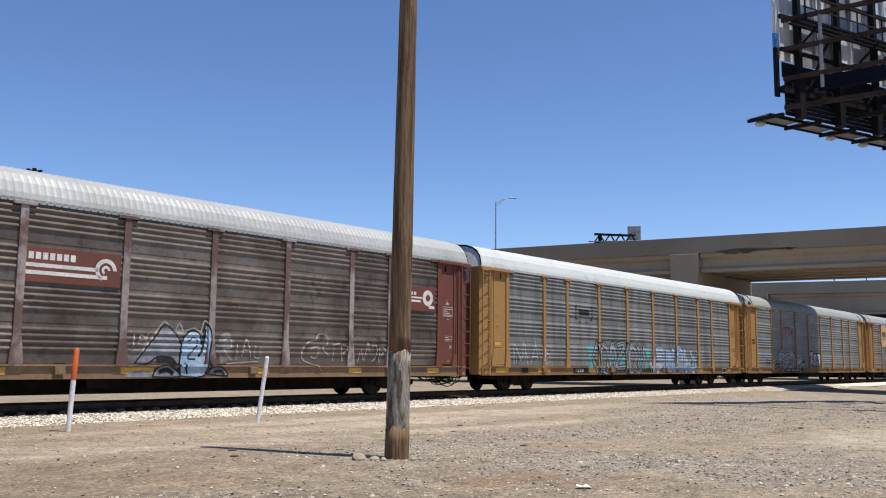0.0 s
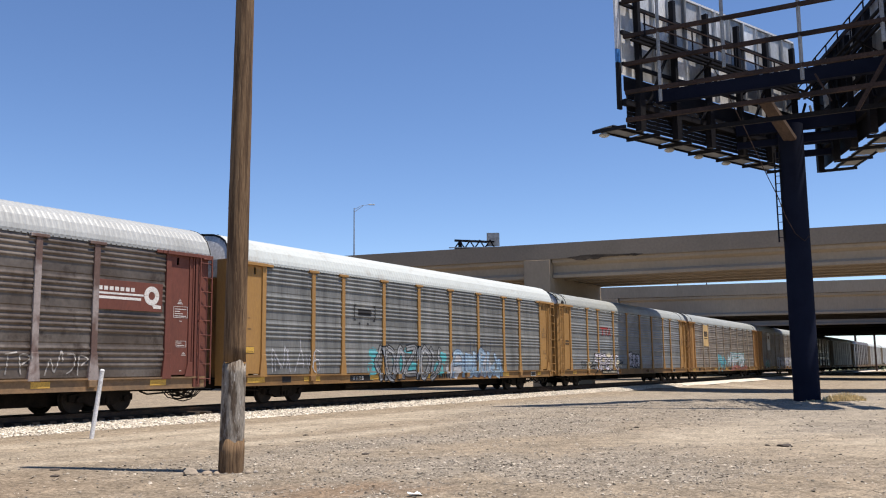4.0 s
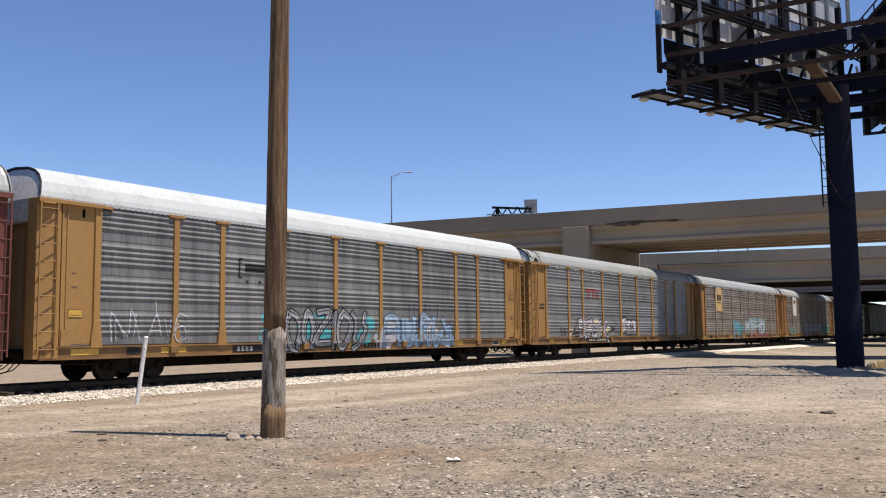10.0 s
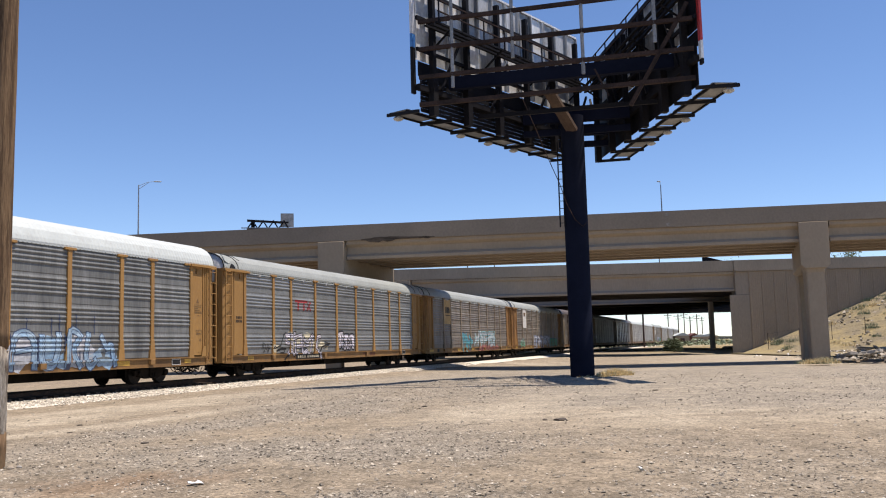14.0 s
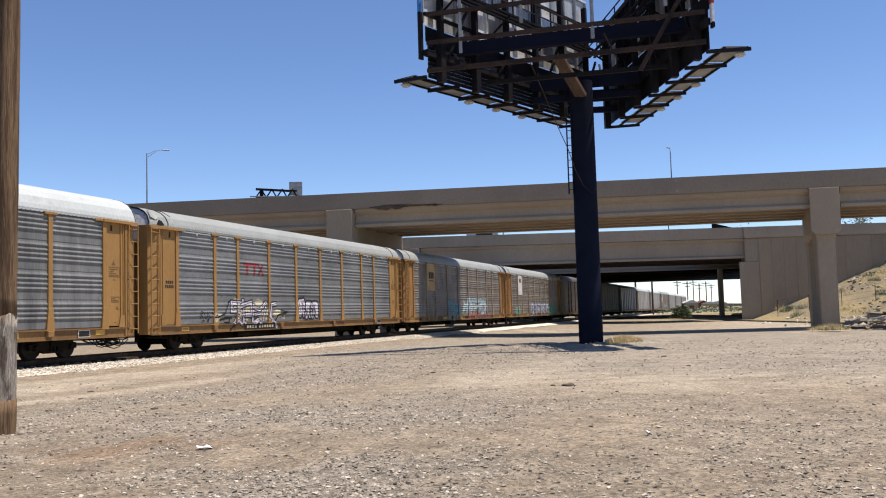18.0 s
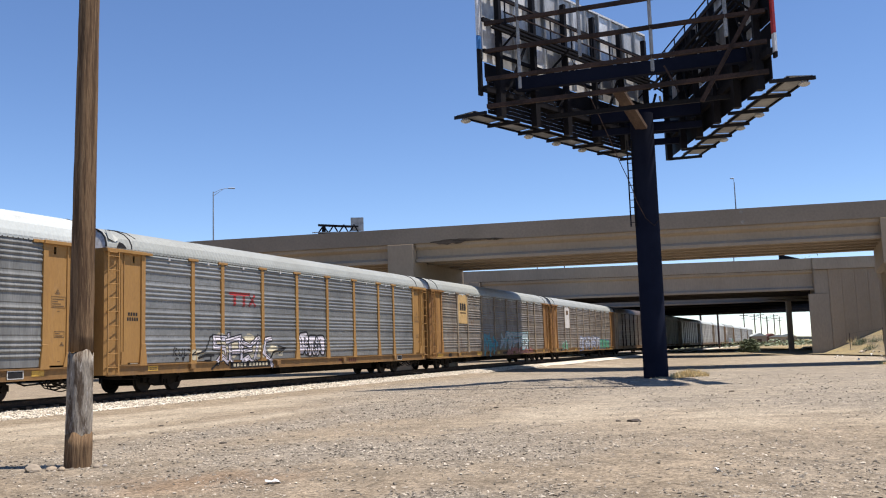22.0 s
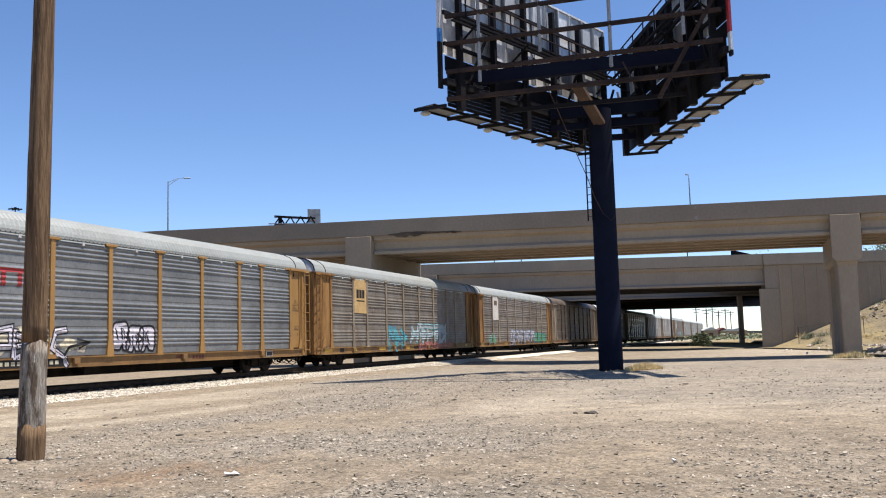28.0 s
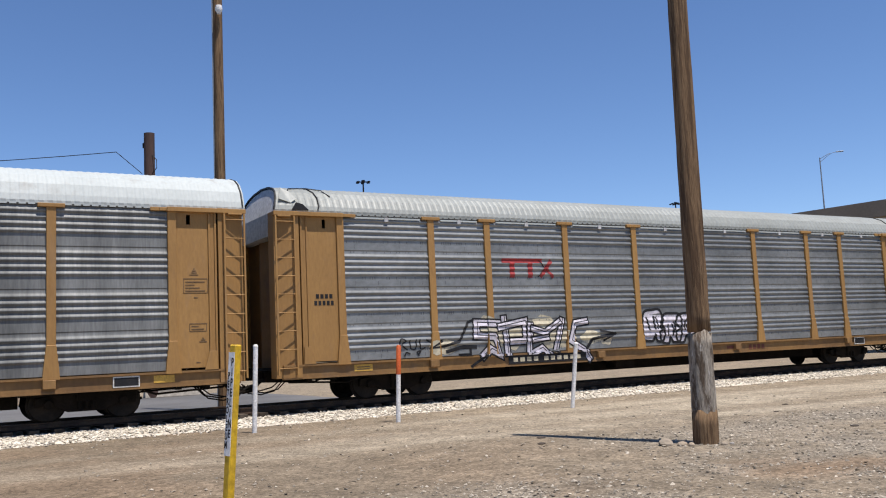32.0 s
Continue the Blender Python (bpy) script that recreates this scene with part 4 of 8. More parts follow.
def make_car(kind, label, panel, yellow, sill, roof, cap, ladder_m=None, post=None, seed=1, lift=0.0, strip=False):
    car = thing("car_carrier_wagon", pose(0, -200, 0), label, "rail wagon", "wagons of the train")
    part("underframe", UNDERFRAME if kind != "brown" else underframe_mesh(0.24, 4.2), car, label="black steel underframe")
    sm = sill_mesh(sill)
    part("side_sill", sm, car, pose(0, -SIDE, 0))
    part("side_sill", sm, car, pose(0, SIDE, 0, 0, 0, 180))
    part("roof", roof_mesh(roof, lift), car, label="ribbed metal roof")
    cm, lip, cm_lean, lip_lean = end_cap_mesh(cap, lift), rim_mesh(lift), end_cap_mesh("end_grey", lift, 1.0), rim_mesh(lift, 1.0)
    part("end_cap", cm_lean, car, pose(-HALF + 0.02, 0, 0))
    part("end_cap", cm, car, pose(HALF - 0.02, 0, 0, 0, 0, 180))
    part("roof_lip", lip_lean, car, pose(-HALF, 0, 0))
    part("roof_lip", lip, car, pose(HALF, 0, 0))
    if strip:
        for x in (-HALF + 1.25, HALF - 1.25):
            part("roof_seam", mesh("roof_seam", lambda bm: seam(bm, lift), "ink"), car, pose(x, 0, 0), "dark seam strap across the roof")
    bk = mesh("sill_bracket", lambda bm: box(bm, -0.14, 0.14, -0.175, -0.055, 0.80, 1.00), sill, 0.01)
    for x in (-9.2, -3.1, 3.1, 9.2):
        part("sill_bracket", bk, car, pose(x, -SIDE, 0))
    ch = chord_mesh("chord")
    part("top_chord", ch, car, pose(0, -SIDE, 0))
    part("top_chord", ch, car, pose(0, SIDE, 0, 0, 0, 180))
    widths = [b - a_ for a_, b in zip(POSTS, POSTS[1:])]
    wide = [panel_mesh(2.90, panel, seed + i) for i in range(2)]
    slim = panel_mesh(1.95, panel, seed + 7)
    pm = post_mesh(post or yellow)
    pm_end = post_mesh(yellow) if post else pm
    for side_y, turn in ((-SIDE, 0), (SIDE, 180)):
        for i, w in enumerate(widths):
            c = (POSTS[i] + POSTS[i + 1]) / 2
            at = pose(c, side_y + (-PROUD if turn == 0 else PROUD), 0, 0, 0, turn)
            sheet = part("side_panel", slim if w < 2.3 else wide[i % 2], car, at)
            if turn == 0:
                key = 1.95 if w < 2.3 else 2.90
                if key not in SLOTS:
                    SLOTS[key] = slots_mesh(key)
                if strip:
                    part("vent_slot", SLOTS[key], sheet)["kind"] = "stuff"
                    part("drip_strip", mesh("drip_strip", lambda bm: box(bm, POSTS[i] + 0.34, POSTS[i + 1] - 0.34, -SIDE - 0.085, -SIDE - 0.06, 5.02, 5.062), "roof_white"), car, label="bright metal drip strip")
                    part("clip", mesh("clip", lambda bm: box(bm, c - 0.06, c + 0.06, -SIDE - 0.10, -SIDE - 0.04, 4.95, 5.07), "end_grey"), car)
        for x in POSTS:
            part("side_post", pm_end if x in (POSTS[0], POSTS[-1]) else pm, car, pose(x, side_y, 0, 0, 0, turn))
    jm, um = jamb_mesh(yellow), gusset_mesh(yellow)
    lm, dm, km, gm, hm = ladder_mesh(ladder_m or yellow), end_door_mesh(yellow), corner_mesh(yellow), end_gate_mesh(sill), head_beam_mesh(yellow)
    # each corner: local x runs inwards from the car's end
    for x, y, m in ((-HALF, -SIDE, None), (HALF, SIDE, 180)):
        base = pose(x, y, 0, 0, 0, m or 0)
        for nm, me in (("ladder", lm), ("end_side_plate", dm), ("door_jamb", jm), ("gusset", um), ("corner_post", km), ("head_beam", hm)):
            part(nm, me, car, base @ (pose(0.27, 0, 0) if nm == "ladder" else pose(0, 0, 0)))
    for x, y, m in ((HALF, -SIDE, 0), (-HALF, SIDE, 180)):
        base = pose(x, y, 0, 0, 0, m) @ Matrix.Diagonal((-1, 1, 1, 1))
        for nm, me in (("ladder", lm), ("end_side_plate", dm), ("door_jamb", jm), ("gusset", um), ("corner_post", km), ("head_beam", hm)):
            o = part(nm, me, car)
            o.matrix_basis = base @ (pose(0.27, 0, 0) if nm == "ladder" else pose(0, 0, 0))
    part("end_gate", gm, car, pose(-HALF, 0, 0))
    part("end_gate", gm, car, pose(HALF, 0, 0, 0, 0, 180))
    part("coupler", COUPLER, car, pose(HALF, 0, 0), "black coupler with air hoses")
    part("coupler", COUPLER, car, pose(-HALF, 0, 0, 0, 0, 180), "black coupler with air hoses")
    for x in (-10.1, 10.1):
        tr = part("truck", BOLSTER, car, pose(x, 0, 0), "black cast steel truck")
        part("side_frame", SIDE_FRAME, tr, pose(0, -0.99, 0))
        part("side_frame", SIDE_FRAME, tr, pose(0, 0.99, 0, 0, 0, 180))
        for dx in (-0.86, 0.86):
            part("wheelset", WHEELSET, tr, pose(dx, 0, 0.425))
    return car


PROFILE = rib_profile()


def surface_y(z):
    """Where a wagon's near side lies at height z."""
    if z < PAN0 - 0.004:
        return -SIDE - (0.093 if z < 0.725 else 0.053 if z < 1.005 else 0.113)
    return -SIDE - PROUD + float(np.interp(z, [p[1] for p in PROFILE], [p[0] for p in PROFILE]))


def paint_part(name, bm, material, parent):
    """Paint that follows the ribs of the near side, as a part."""
    zs = [v.co.z for v in bm.verts]
    for z in [0.724, 0.726, 1.004, 1.006, PAN0 - 0.005, PAN0 - 0.003] + [p[1] for p in PROFILE if (p[0] < -0.025 or p[0] >= 0.0)]:
        if min(zs) < z < max(zs):
            bmesh.ops.bisect_plane(bm, geom=list(bm.verts) + list(bm.edges) + list(bm.faces), dist=0.0004, plane_co=(0, 0, z), plane_no=(0, 0, 1))
    xs = [v.co.x for v in bm.verts]
    for p in POSTS:
        for x in (p - 0.124, p - 0.119, p + 0.119, p + 0.124):
            if min(xs) < x < max(xs):
                bmesh.ops.bisect_plane(bm, geom=list(bm.verts) + list(bm.edges) + list(bm.faces), dist=0.0004, plane_co=(x, 0, 0), plane_no=(1, 0, 0))
    for v in bm.verts:
        at = surface_y(v.co.z)
        if v.co.z > 1.0 and min(abs(v.co.x - p) for p in POSTS) < 0.1195:
            at = -SIDE - (0.121 if v.co.z < 1.82 else 0.101)
        v.co.y = at - 0.004 + 0.6 * min(0.0, v.co.y + SIDE + 0.068)
    for f_ in bm.faces:
        f_.normal_update()
        if f_.normal.y > 0:
            f_.normal_flip()
    me = bpy.data.meshes.new(name)
    bm.to_mesh(me)
    bm.free()
    me.materials.append(M[material])
    return part(name, me, parent)


def paint_strip(name, car, x0, x1, z0, z1, material, y=-SIDE - 0.072, label=""):
    """A painted rectangle on the near side of a car: on its ribs, or flat on an end plate."""
    if y > -SIDE - 0.05:
        return part(name, mesh(name, lambda bm: box(bm, x0, x1, y - 0.004, y, z0, z1), material), car, label=label)
    bm = bmesh.new()
    bm.faces.new([bm.verts.new((px, y, pz)) for px, pz in ((x0, z0), (x1, z0), (x1, z1), (x0, z1))])
    ob = paint_part(name, bm, material, car)
    if label:
        ob["label"] = label
    return ob


def ribbon(bm, pts, width, y):
    """A flat paint stroke through points in x, z, with mitred corners."""
    vs = []
    n_ = len(pts)
    closed = n_ > 3 and math.dist(pts[0], pts[-1]) < 1e-6
    for i, (x, z) in enumerate(pts):
        before = pts[i - 1] if i else (pts[-2] if closed else None)
        after = pts[i + 1] if i < n_ - 1 else (pts[1] if closed else None)
        a_ = Vector((x - before[0], z - before[1])).normalized() if before else None
        b_ = Vector((after[0] - x, after[1] - z)).normalized() if after else None
        d = ((a_ or b_) + (b_ or a_))
        d = d.normalized() if d.length > 1e-3 else (a_ or b_)
        k = max(0.5, abs(d.dot(a_ or b_)))
        w = width / 2 / k
        vs.append((bm.verts.new((x - d.y * w, y, z + d.x * w)), bm.verts.new((x + d.y * w, y, z - d.x * w))))
    for p, q in zip(vs, vs[1:]):
        bm.faces.new((p[0], q[0], q[1], p[1]))


def spline(pts, n_=6):
    out = []
    for i in range(len(pts) - 1):
        p0, p1, p2, p3 = pts[max(i - 1, 0)], pts[i], pts[i + 1], pts[min(i + 2, len(pts) - 1)]
        for k in range(n_):
            t = k / n_
            out.append(tuple(0.5 * ((2 * p1[j]) + (-p0[j] + p2[j]) * t + (2 * p0[j] - 5 * p1[j] + 4 * p2[j] - p3[j]) * t * t + (-p0[j] + 3 * p1[j] - 3 * p2[j] + p3[j]) * t ** 3) for j in (0, 1)))
    out.append(pts[-1])
    return out


def letter_stroke(car, pts, width, fill, line, lw, y, core=True):
    """One thick sprayed stroke: its outline lies under it, a thin line along its middle."""
    under, over = bmesh.new(), bmesh.new()
    d0, d1 = Vector(pts[0]) - Vector(pts[1]), Vector(pts[-1]) - Vector(pts[-2])
    far = [tuple(Vector(pts[0]) + d0.normalized() * lw)] + list(pts[1:-1]) + [tuple(Vector(pts[-1]) + d1.normalized() * lw)]
    ribbon(under, far if math.dist(pts[0], pts[-1]) > 1e-6 else pts, width + 2 * lw, y - 0.002)
    ribbon(over, pts, width, y - 0.005)
    letter = paint_part("spray_letter", over, fill, car)
    paint_part("spray_outline", under, line, letter)
    if core:
        edge = bmesh.new()
        ribbon(edge, [(px + width * 0.18, pz + width * 0.10) for px, pz in pts], lw * 0.55, y - 0.009)
        paint_part("spray_detail", edge, line, letter)


def letter_row(car, strokes, fill, line, lw, x0, curve=1, core=True):
    """Strokes given by their points, in metres from the wagon's end and up, and their width."""
    for i, (pts, width) in enumerate(strokes):
        pts = [(x0 + px, pz) for px, pz in pts]
        letter_stroke(car, spline(pts, curve) if curve > 1 else pts, width, fill, line, lw, -SIDE - 0.072 - 0.004 * (i % 6), core)


def spray_cloud(car, x, z, w, h, material, seed):
    """A soft-edged patch of sprayed paint under the letters."""
    r = random.Random(seed)
    bm = bmesh.new()
    ring = [(x + w * r.uniform(0.7, 1.1) * math.cos(radians(a_)), z + h * r.uniform(0.6, 1.15) * math.sin(radians(a_))) for a_ in range(0, 360, 24)]
    bm.faces.new([bm.verts.new((px, -SIDE - 0.068, pz)) for px, pz in ring])
    bmesh.ops.triangulate(bm, faces=bm.faces)
    paint_part("spray_cloud", bm, material, car)


def sprayed_patch(car, ring, fill, line, lw, y):
    """A sprayed area with an outline; corners in x, z."""
    bm = bmesh.new()
    bm.faces.new([bm.verts.new((px, y, pz)) for px, pz in ring])
    bmesh.ops.triangulate(bm, faces=bm.faces)
    area = paint_part("spray_area", bm, fill, car)
    if line:
        bm = bmesh.new()
        ribbon(bm, list(ring) + [ring[0]], lw, y - 0.006)
        paint_part("spray_outline", bm, line, area)


def graffiti(car, x0, x1, z0, z1, fill, line, seed, letters=5, halo=None, style="round", lw=0.07):
    """Spray paint: a row of letter-like forms with outlines; not readable. Each form is a part, its outline a part of it."""
    r = random.Random(seed)
    y = -SIDE - 0.068
    w = (x1 - x0) / letters
    if halo:
        bm, n_ = bmesh.new(), letters * 5
        up = [(x0 - 0.3 + (x1 - x0 + 0.6) * k / n_, z1 + r.uniform(-0.35, 0.14)) for k in range(n_ + 1)]
        lo = [(x0 - 0.3 + (x1 - x0 + 0.6) * k / n_, max(SILL0 + 0.02, z0 + r.uniform(-0.1, 0.3))) for k in range(n_ + 1)]
        for k in range(n_):
            bm.faces.new([bm.verts.new((px, y, pz)) for px, pz in (up[k], up[k + 1], lo[k + 1], lo[k])])
        bmesh.ops.remove_doubles(bm, verts=bm.verts, dist=0.001)
        paint_part("spray_halo", bm, halo, car)
    if style == "bars":
        grid = [(-0.5, 0.0), (-0.5, 0.5), (-0.45, 1.0), (0.0, 0.05), (0.0, 0.55), (0.05, 1.0), (0.5, -0.05), (0.48, 0.5), (0.52, 0.95)]
        forms = [(2, 0, 3, 7, 5, 2), (0, 2, 5, 8), (0, 1, 2, 8), (0, 4, 2), (6, 4, 8, 5), (2, 1, 7, 6), (0, 2, 4, 8, 6), (2, 5, 8, 4, 3), (3, 5), (0, 5, 6), (1, 7)]
        for i in range(letters):
            cx = x0 + (i + 0.5) * w
            yf = y - 0.004 - 0.003 * (i % 3)
            lean = r.uniform(-0.1, 0.25) * w
            for form in r.sample(forms, 2):
                pts = [(cx + w * 1.15 * (grid[k][0] + r.uniform(-0.08, 0.08)) + lean * grid[k][1], z0 + (z1 - z0) * (grid[k][1] + r.uniform(-0.07, 0.07))) for k in form]
                letter_stroke(car, pts, min(0.30, 0.34 * w) * r.uniform(0.75, 1.1), fill, line, lw, yf)
                yf -= 0.006
        return
    for i in range(letters):
        cx = x0 + (i + 0.5) * w
        h0, h1 = z0 + r.uniform(0, 0.12) * (z1 - z0), z1 - r.uniform(0, 0.18) * (z1 - z0)
        h, yf = h1 - h0, y - 0.004 - 0.0015 * (i % 4)
        lean = r.uniform(-0.12, 0.16) * w
        if style == "round":
            # swollen letter: a body with one or two notches and a counter
            bx = [(-0.52, 0.05), (-0.56, 0.55), (-0.42, 0.96), (0.0, 1.02), (0.44, 0.95), (0.55, 0.60), (0.36, 0.48), (0.56, 0.30), (0.50, 0.02), (0.12, -0.03), (0.02, 0.16), (-0.14, -0.02)]
            if r.random() < 0.5:
                bx = [(-a_, b_) for a_, b_ in bx[::-1]]
            ring = [(cx + 1.14 * w * (a_ + r.uniform(-0.05, 0.05)) + lean * b_, h0 + h * (b_ + r.uniform(-0.05, 0.05))) for a_, b_ in bx]
            outline = spline(ring + [ring[0]], 4)
        else:
            # angular letter with barbs
            bx = [(-0.55, 0.0), (-0.35, 0.42), (-0.62, 0.55), (-0.30, 0.72), (-0.36, 1.0), (0.02, 0.84), (0.42, 1.06), (0.30, 0.68), (0.66, 0.58), (0.34, 0.40), (0.58, -0.05), (0.10, 0.16), (-0.08, -0.04)]
            if r.random() < 0.5:
                bx = [(-a_, b_) for a_, b_ in bx[::-1]]
            ring = [(cx + w * (a_ + r.uniform(-0.10, 0.10)) + lean * b_, h0 + h * (b_ + r.uniform(-0.08, 0.08))) for a_, b_ in bx]
            outline = spline(ring + [ring[0]], 1)
        bm = bmesh.new()
        bm.faces.new([bm.verts.new((px, yf, pz)) for px, pz in outline[:-1]])
        bmesh.ops.triangulate(bm, faces=bm.faces)
        letter = paint_part("spray_letter", bm, fill, car)
        bm = bmesh.new()
        ribbon(bm, outline + outline[1:2], lw, yf - 0.007)
        for k in range(3):
            a0 = (cx + r.uniform(-0.28, 0.28) * w, h0 + r.uniform(0.2, 0.45) * h)
            a1 = (a0[0] + r.uniform(-0.2, 0.2) * w, a0[1] + r.uniform(0.25, 0.45) * h)
            mid = ((a0[0] + a1[0]) / 2 + r.uniform(-0.12, 0.12) * w, (a0[1] + a1[1]) / 2)
            ribbon(bm, spline([a0, mid, a1], 4 if style == "round" else 1), lw * r.uniform(0.6, 1.1), yf - 0.008)
        paint_part("spray_outline", bm, line, letter)


def sill_marks(car, seed, bright="sign_yellow"):
    """Reflector strips and stencil plates along the sill."""
    r = random.Random(seed)
    for x in (-12.6, -9.4, -5.2, -1.1, 3.0, 7.1, 11.3):
        paint_strip("reflector", car, x + r.uniform(-0.3, 0.3), x + 0.75, 0.80, 0.98, bright, -SIDE - 0.069)
    paint_strip("stencil_plate", car, -10.9, -10.4, 0.78, 1.0, "ink", -SIDE - 0.057)
    for k in range(7):
        paint_strip("stencil_bar", car, 0.4 + k * 0.22, 0.55 + k * 0.22, 0.78, 0.97, "ink", -SIDE - 0.072)


X0 = -CAR_L / 2
# brown wagon with grimy panels
car_a = make_car("brown", "brown car carrier wagon with grimy ribbed panels and graffiti", "galv_grimy", "brown", "brown_sill", "roof_grey", "roof_grey", "brown", "brown_post", 1, 0.17)
PLATE = -SIDE - PROUD - 0.052                      # front of a flat plate riveted over the ribs


def logo_plate(car, x0, x1, z0, z1, material, label):
    part("logo_plate", mesh("logo_plate", lambda bm: box(bm, x0, x1, PLATE, PLATE + 0.012, z0, z1), material, 0.002), car, label=label)


def plate_marks(car, rects, material):
    """Flat painted shapes on a logo plate; each a list of corners in x, z."""
    for pts in rects:
        bm = bmesh.new()
        prism(bm, pts, PLATE - 0.004, PLATE - 0.001)
        me = bpy.data.meshes.new("logo_mark")
        bmesh.ops.recalc_face_normals(bm, faces=bm.faces)
        bm.to_mesh(me)
        bm.free()
        me.materials.append(M[material])
        part("logo_mark", me, car)


def rect(x0, x1, z0, z1):
    return [(x0, z0), (x1, z0), (x1, z1), (x0, z1)]


def arc_band(cx, cz, r0, r1, a0, a1, n_=20):
    an = [radians(a0 + (a1 - a0) * k / n_) for k in range(n_ + 1)]
    return [(cx + r1 * math.cos(a_), cz + r1 * math.sin(a_)) for a_ in an] + [(cx + r0 * math.cos(a_), cz + r0 * math.sin(a_)) for a_ in an[::-1]]


def bars(car, name, rows, material, y=-SIDE - 0.080):
    for x0, x1, z0, z1 in rows:
        paint_strip(name, car, x0, x1, z0, z1, material, y)


logo_plate(car_a, X0 + 10.14, X0 + 12.76, 3.12, 4.02, "brown", "brown painted logo plate")
plate_marks(car_a, [rect(X0 + 10.20 + k * 0.185, X0 + 10.335 + k * 0.185, 3.70, 3.88) for k in range(7)] +
            [rect(X0 + 10.15, X0 + 12.10, 3.50, 3.60), rect(X0 + 10.15, X0 + 12.36, 3.31, 3.41),
             arc_band(X0 + 12.32, 3.56, 0.20, 0.31, 0, 245), arc_band(X0 + 12.32, 3.56, 0.055, 0.125, 0, 245)], "logo_white")
logo_plate(car_a, X0 + 23.45, X0 + 26.06, 3.12, 4.02, "brown", "brown painted logo plate")
plate_marks(car_a, [rect(X0 + 23.6 + k * 0.2, X0 + 23.74 + k * 0.2, 3.70, 3.82) for k in range(7)] + [rect(X0 + 23.5, X0 + 25.2, 3.44, 3.52), rect(X0 + 23.5, X0 + 25.3, 3.58, 3.64),
             arc_band(X0 + 25.62, 3.62, 0.13, 0.30, 0, 180), arc_band(X0 + 25.62, 3.62, 0.13, 0.30, 182, 358), [(X0 + 25.7, 3.22), (X0 + 26.0, 3.22), (X0 + 26.0, 3.32), (X0 + 25.62, 3.36)]], "logo_white")
for k, (x, z, w, h) in enumerate(((13.9, 1.45, 0.55, 0.40), (14.6, 2.00, 0.40, 0.22), (15.3, 1.5, 0.55, 0.6), (16.35, 1.55, 0.35, 0.45), (13.4, 1.25, 0.40, 0.25))):
    spray_cloud(car_a, X0 + x, z, w, h, "g_haze", 400 + k)
for k, (ring, fill, line) in enumerate((
        ([(13.05, 0.72), (13.20, 0.86), (13.75, 0.88), (13.85, 0.72)], "g_smoke", None),
        ([(13.35, 1.10), (13.62, 1.45), (13.95, 1.85), (14.22, 2.17), (14.48, 2.05), (14.78, 1.66), (14.74, 1.05), (14.50, 1.26), (14.05, 1.28), (13.75, 1.10)], "g_smoke", "ink"),
        ([(14.80, 0.74), (14.76, 1.30), (14.82, 1.72), (14.98, 1.96), (15.22, 2.04), (15.42, 1.92), (15.48, 1.66), (15.62, 2.24), (15.80, 1.90), (15.72, 1.30), (15.60, 0.74)], "g_blue", "ink"),
        ([(13.90, 0.72), (13.98, 0.90), (14.20, 1.04), (14.46, 1.02), (14.66, 0.90), (14.76, 0.72)], "g_smoke", "ink"),
        ([(15.72, 0.80), (15.86, 0.96), (16.10, 1.02), (16.34, 0.92), (16.42, 0.74)], "g_smoke", "ink"))):
    sprayed_patch(car_a, [(px, pz) for px, pz in spline([(X0 + px, pz) for px, pz in ring + ring[:1]], 3)[:-1]], fill, line, 0.045, -SIDE - 0.070 - 0.003 * k)
letter_row(car_a, [([(15.00, 1.72), (15.22, 1.84), (15.34, 1.66), (15.12, 1.40), (15.05, 1.24), (15.30, 1.22)], 0.05), ([(15.62, 2.1), (15.52, 1.55), (15.40, 1.30)], 0.06), ([(14.95, 1.1), (15.02, 0.80)], 0.05),
                   ([(14.02, 1.20), (14.45, 1.18), (14.55, 1.02)], 0.16), ([(14.10, 0.86), (14.35, 0.92), (14.55, 0.80)], 0.10), ([(15.95, 0.85), (16.2, 0.88), (16.3, 0.78)], 0.07), ([(15.78, 1.75), (15.72, 1.25), (15.85, 1.02)], 0.05)], "ink", "ink", 0.008, X0, 4, False)
letter_row(car_a, [([(13.42, 1.25), (13.78, 1.72), (14.18, 2.24), (14.35, 2.18)], 0.03), ([(14.60, 2.05), (14.72, 2.24), (14.86, 2.0)], 0.03), ([(15.45, 2.0), (15.58, 2.36), (15.80, 2.12)], 0.03), ([(14.9, 2.02), (15.2, 2.12), (15.42, 2.02)], 0.03),
                   ([(13.25, 1.50), (13.28, 1.90)], 0.035), ([(13.42, 1.62), (13.48, 1.88), (13.62, 1.78), (13.45, 1.72)], 0.03), ([(13.72, 1.92), (13.66, 1.70), (13.84, 1.66)], 0.03)], "g_faint", "g_faint", 0.006, X0, 4, False)
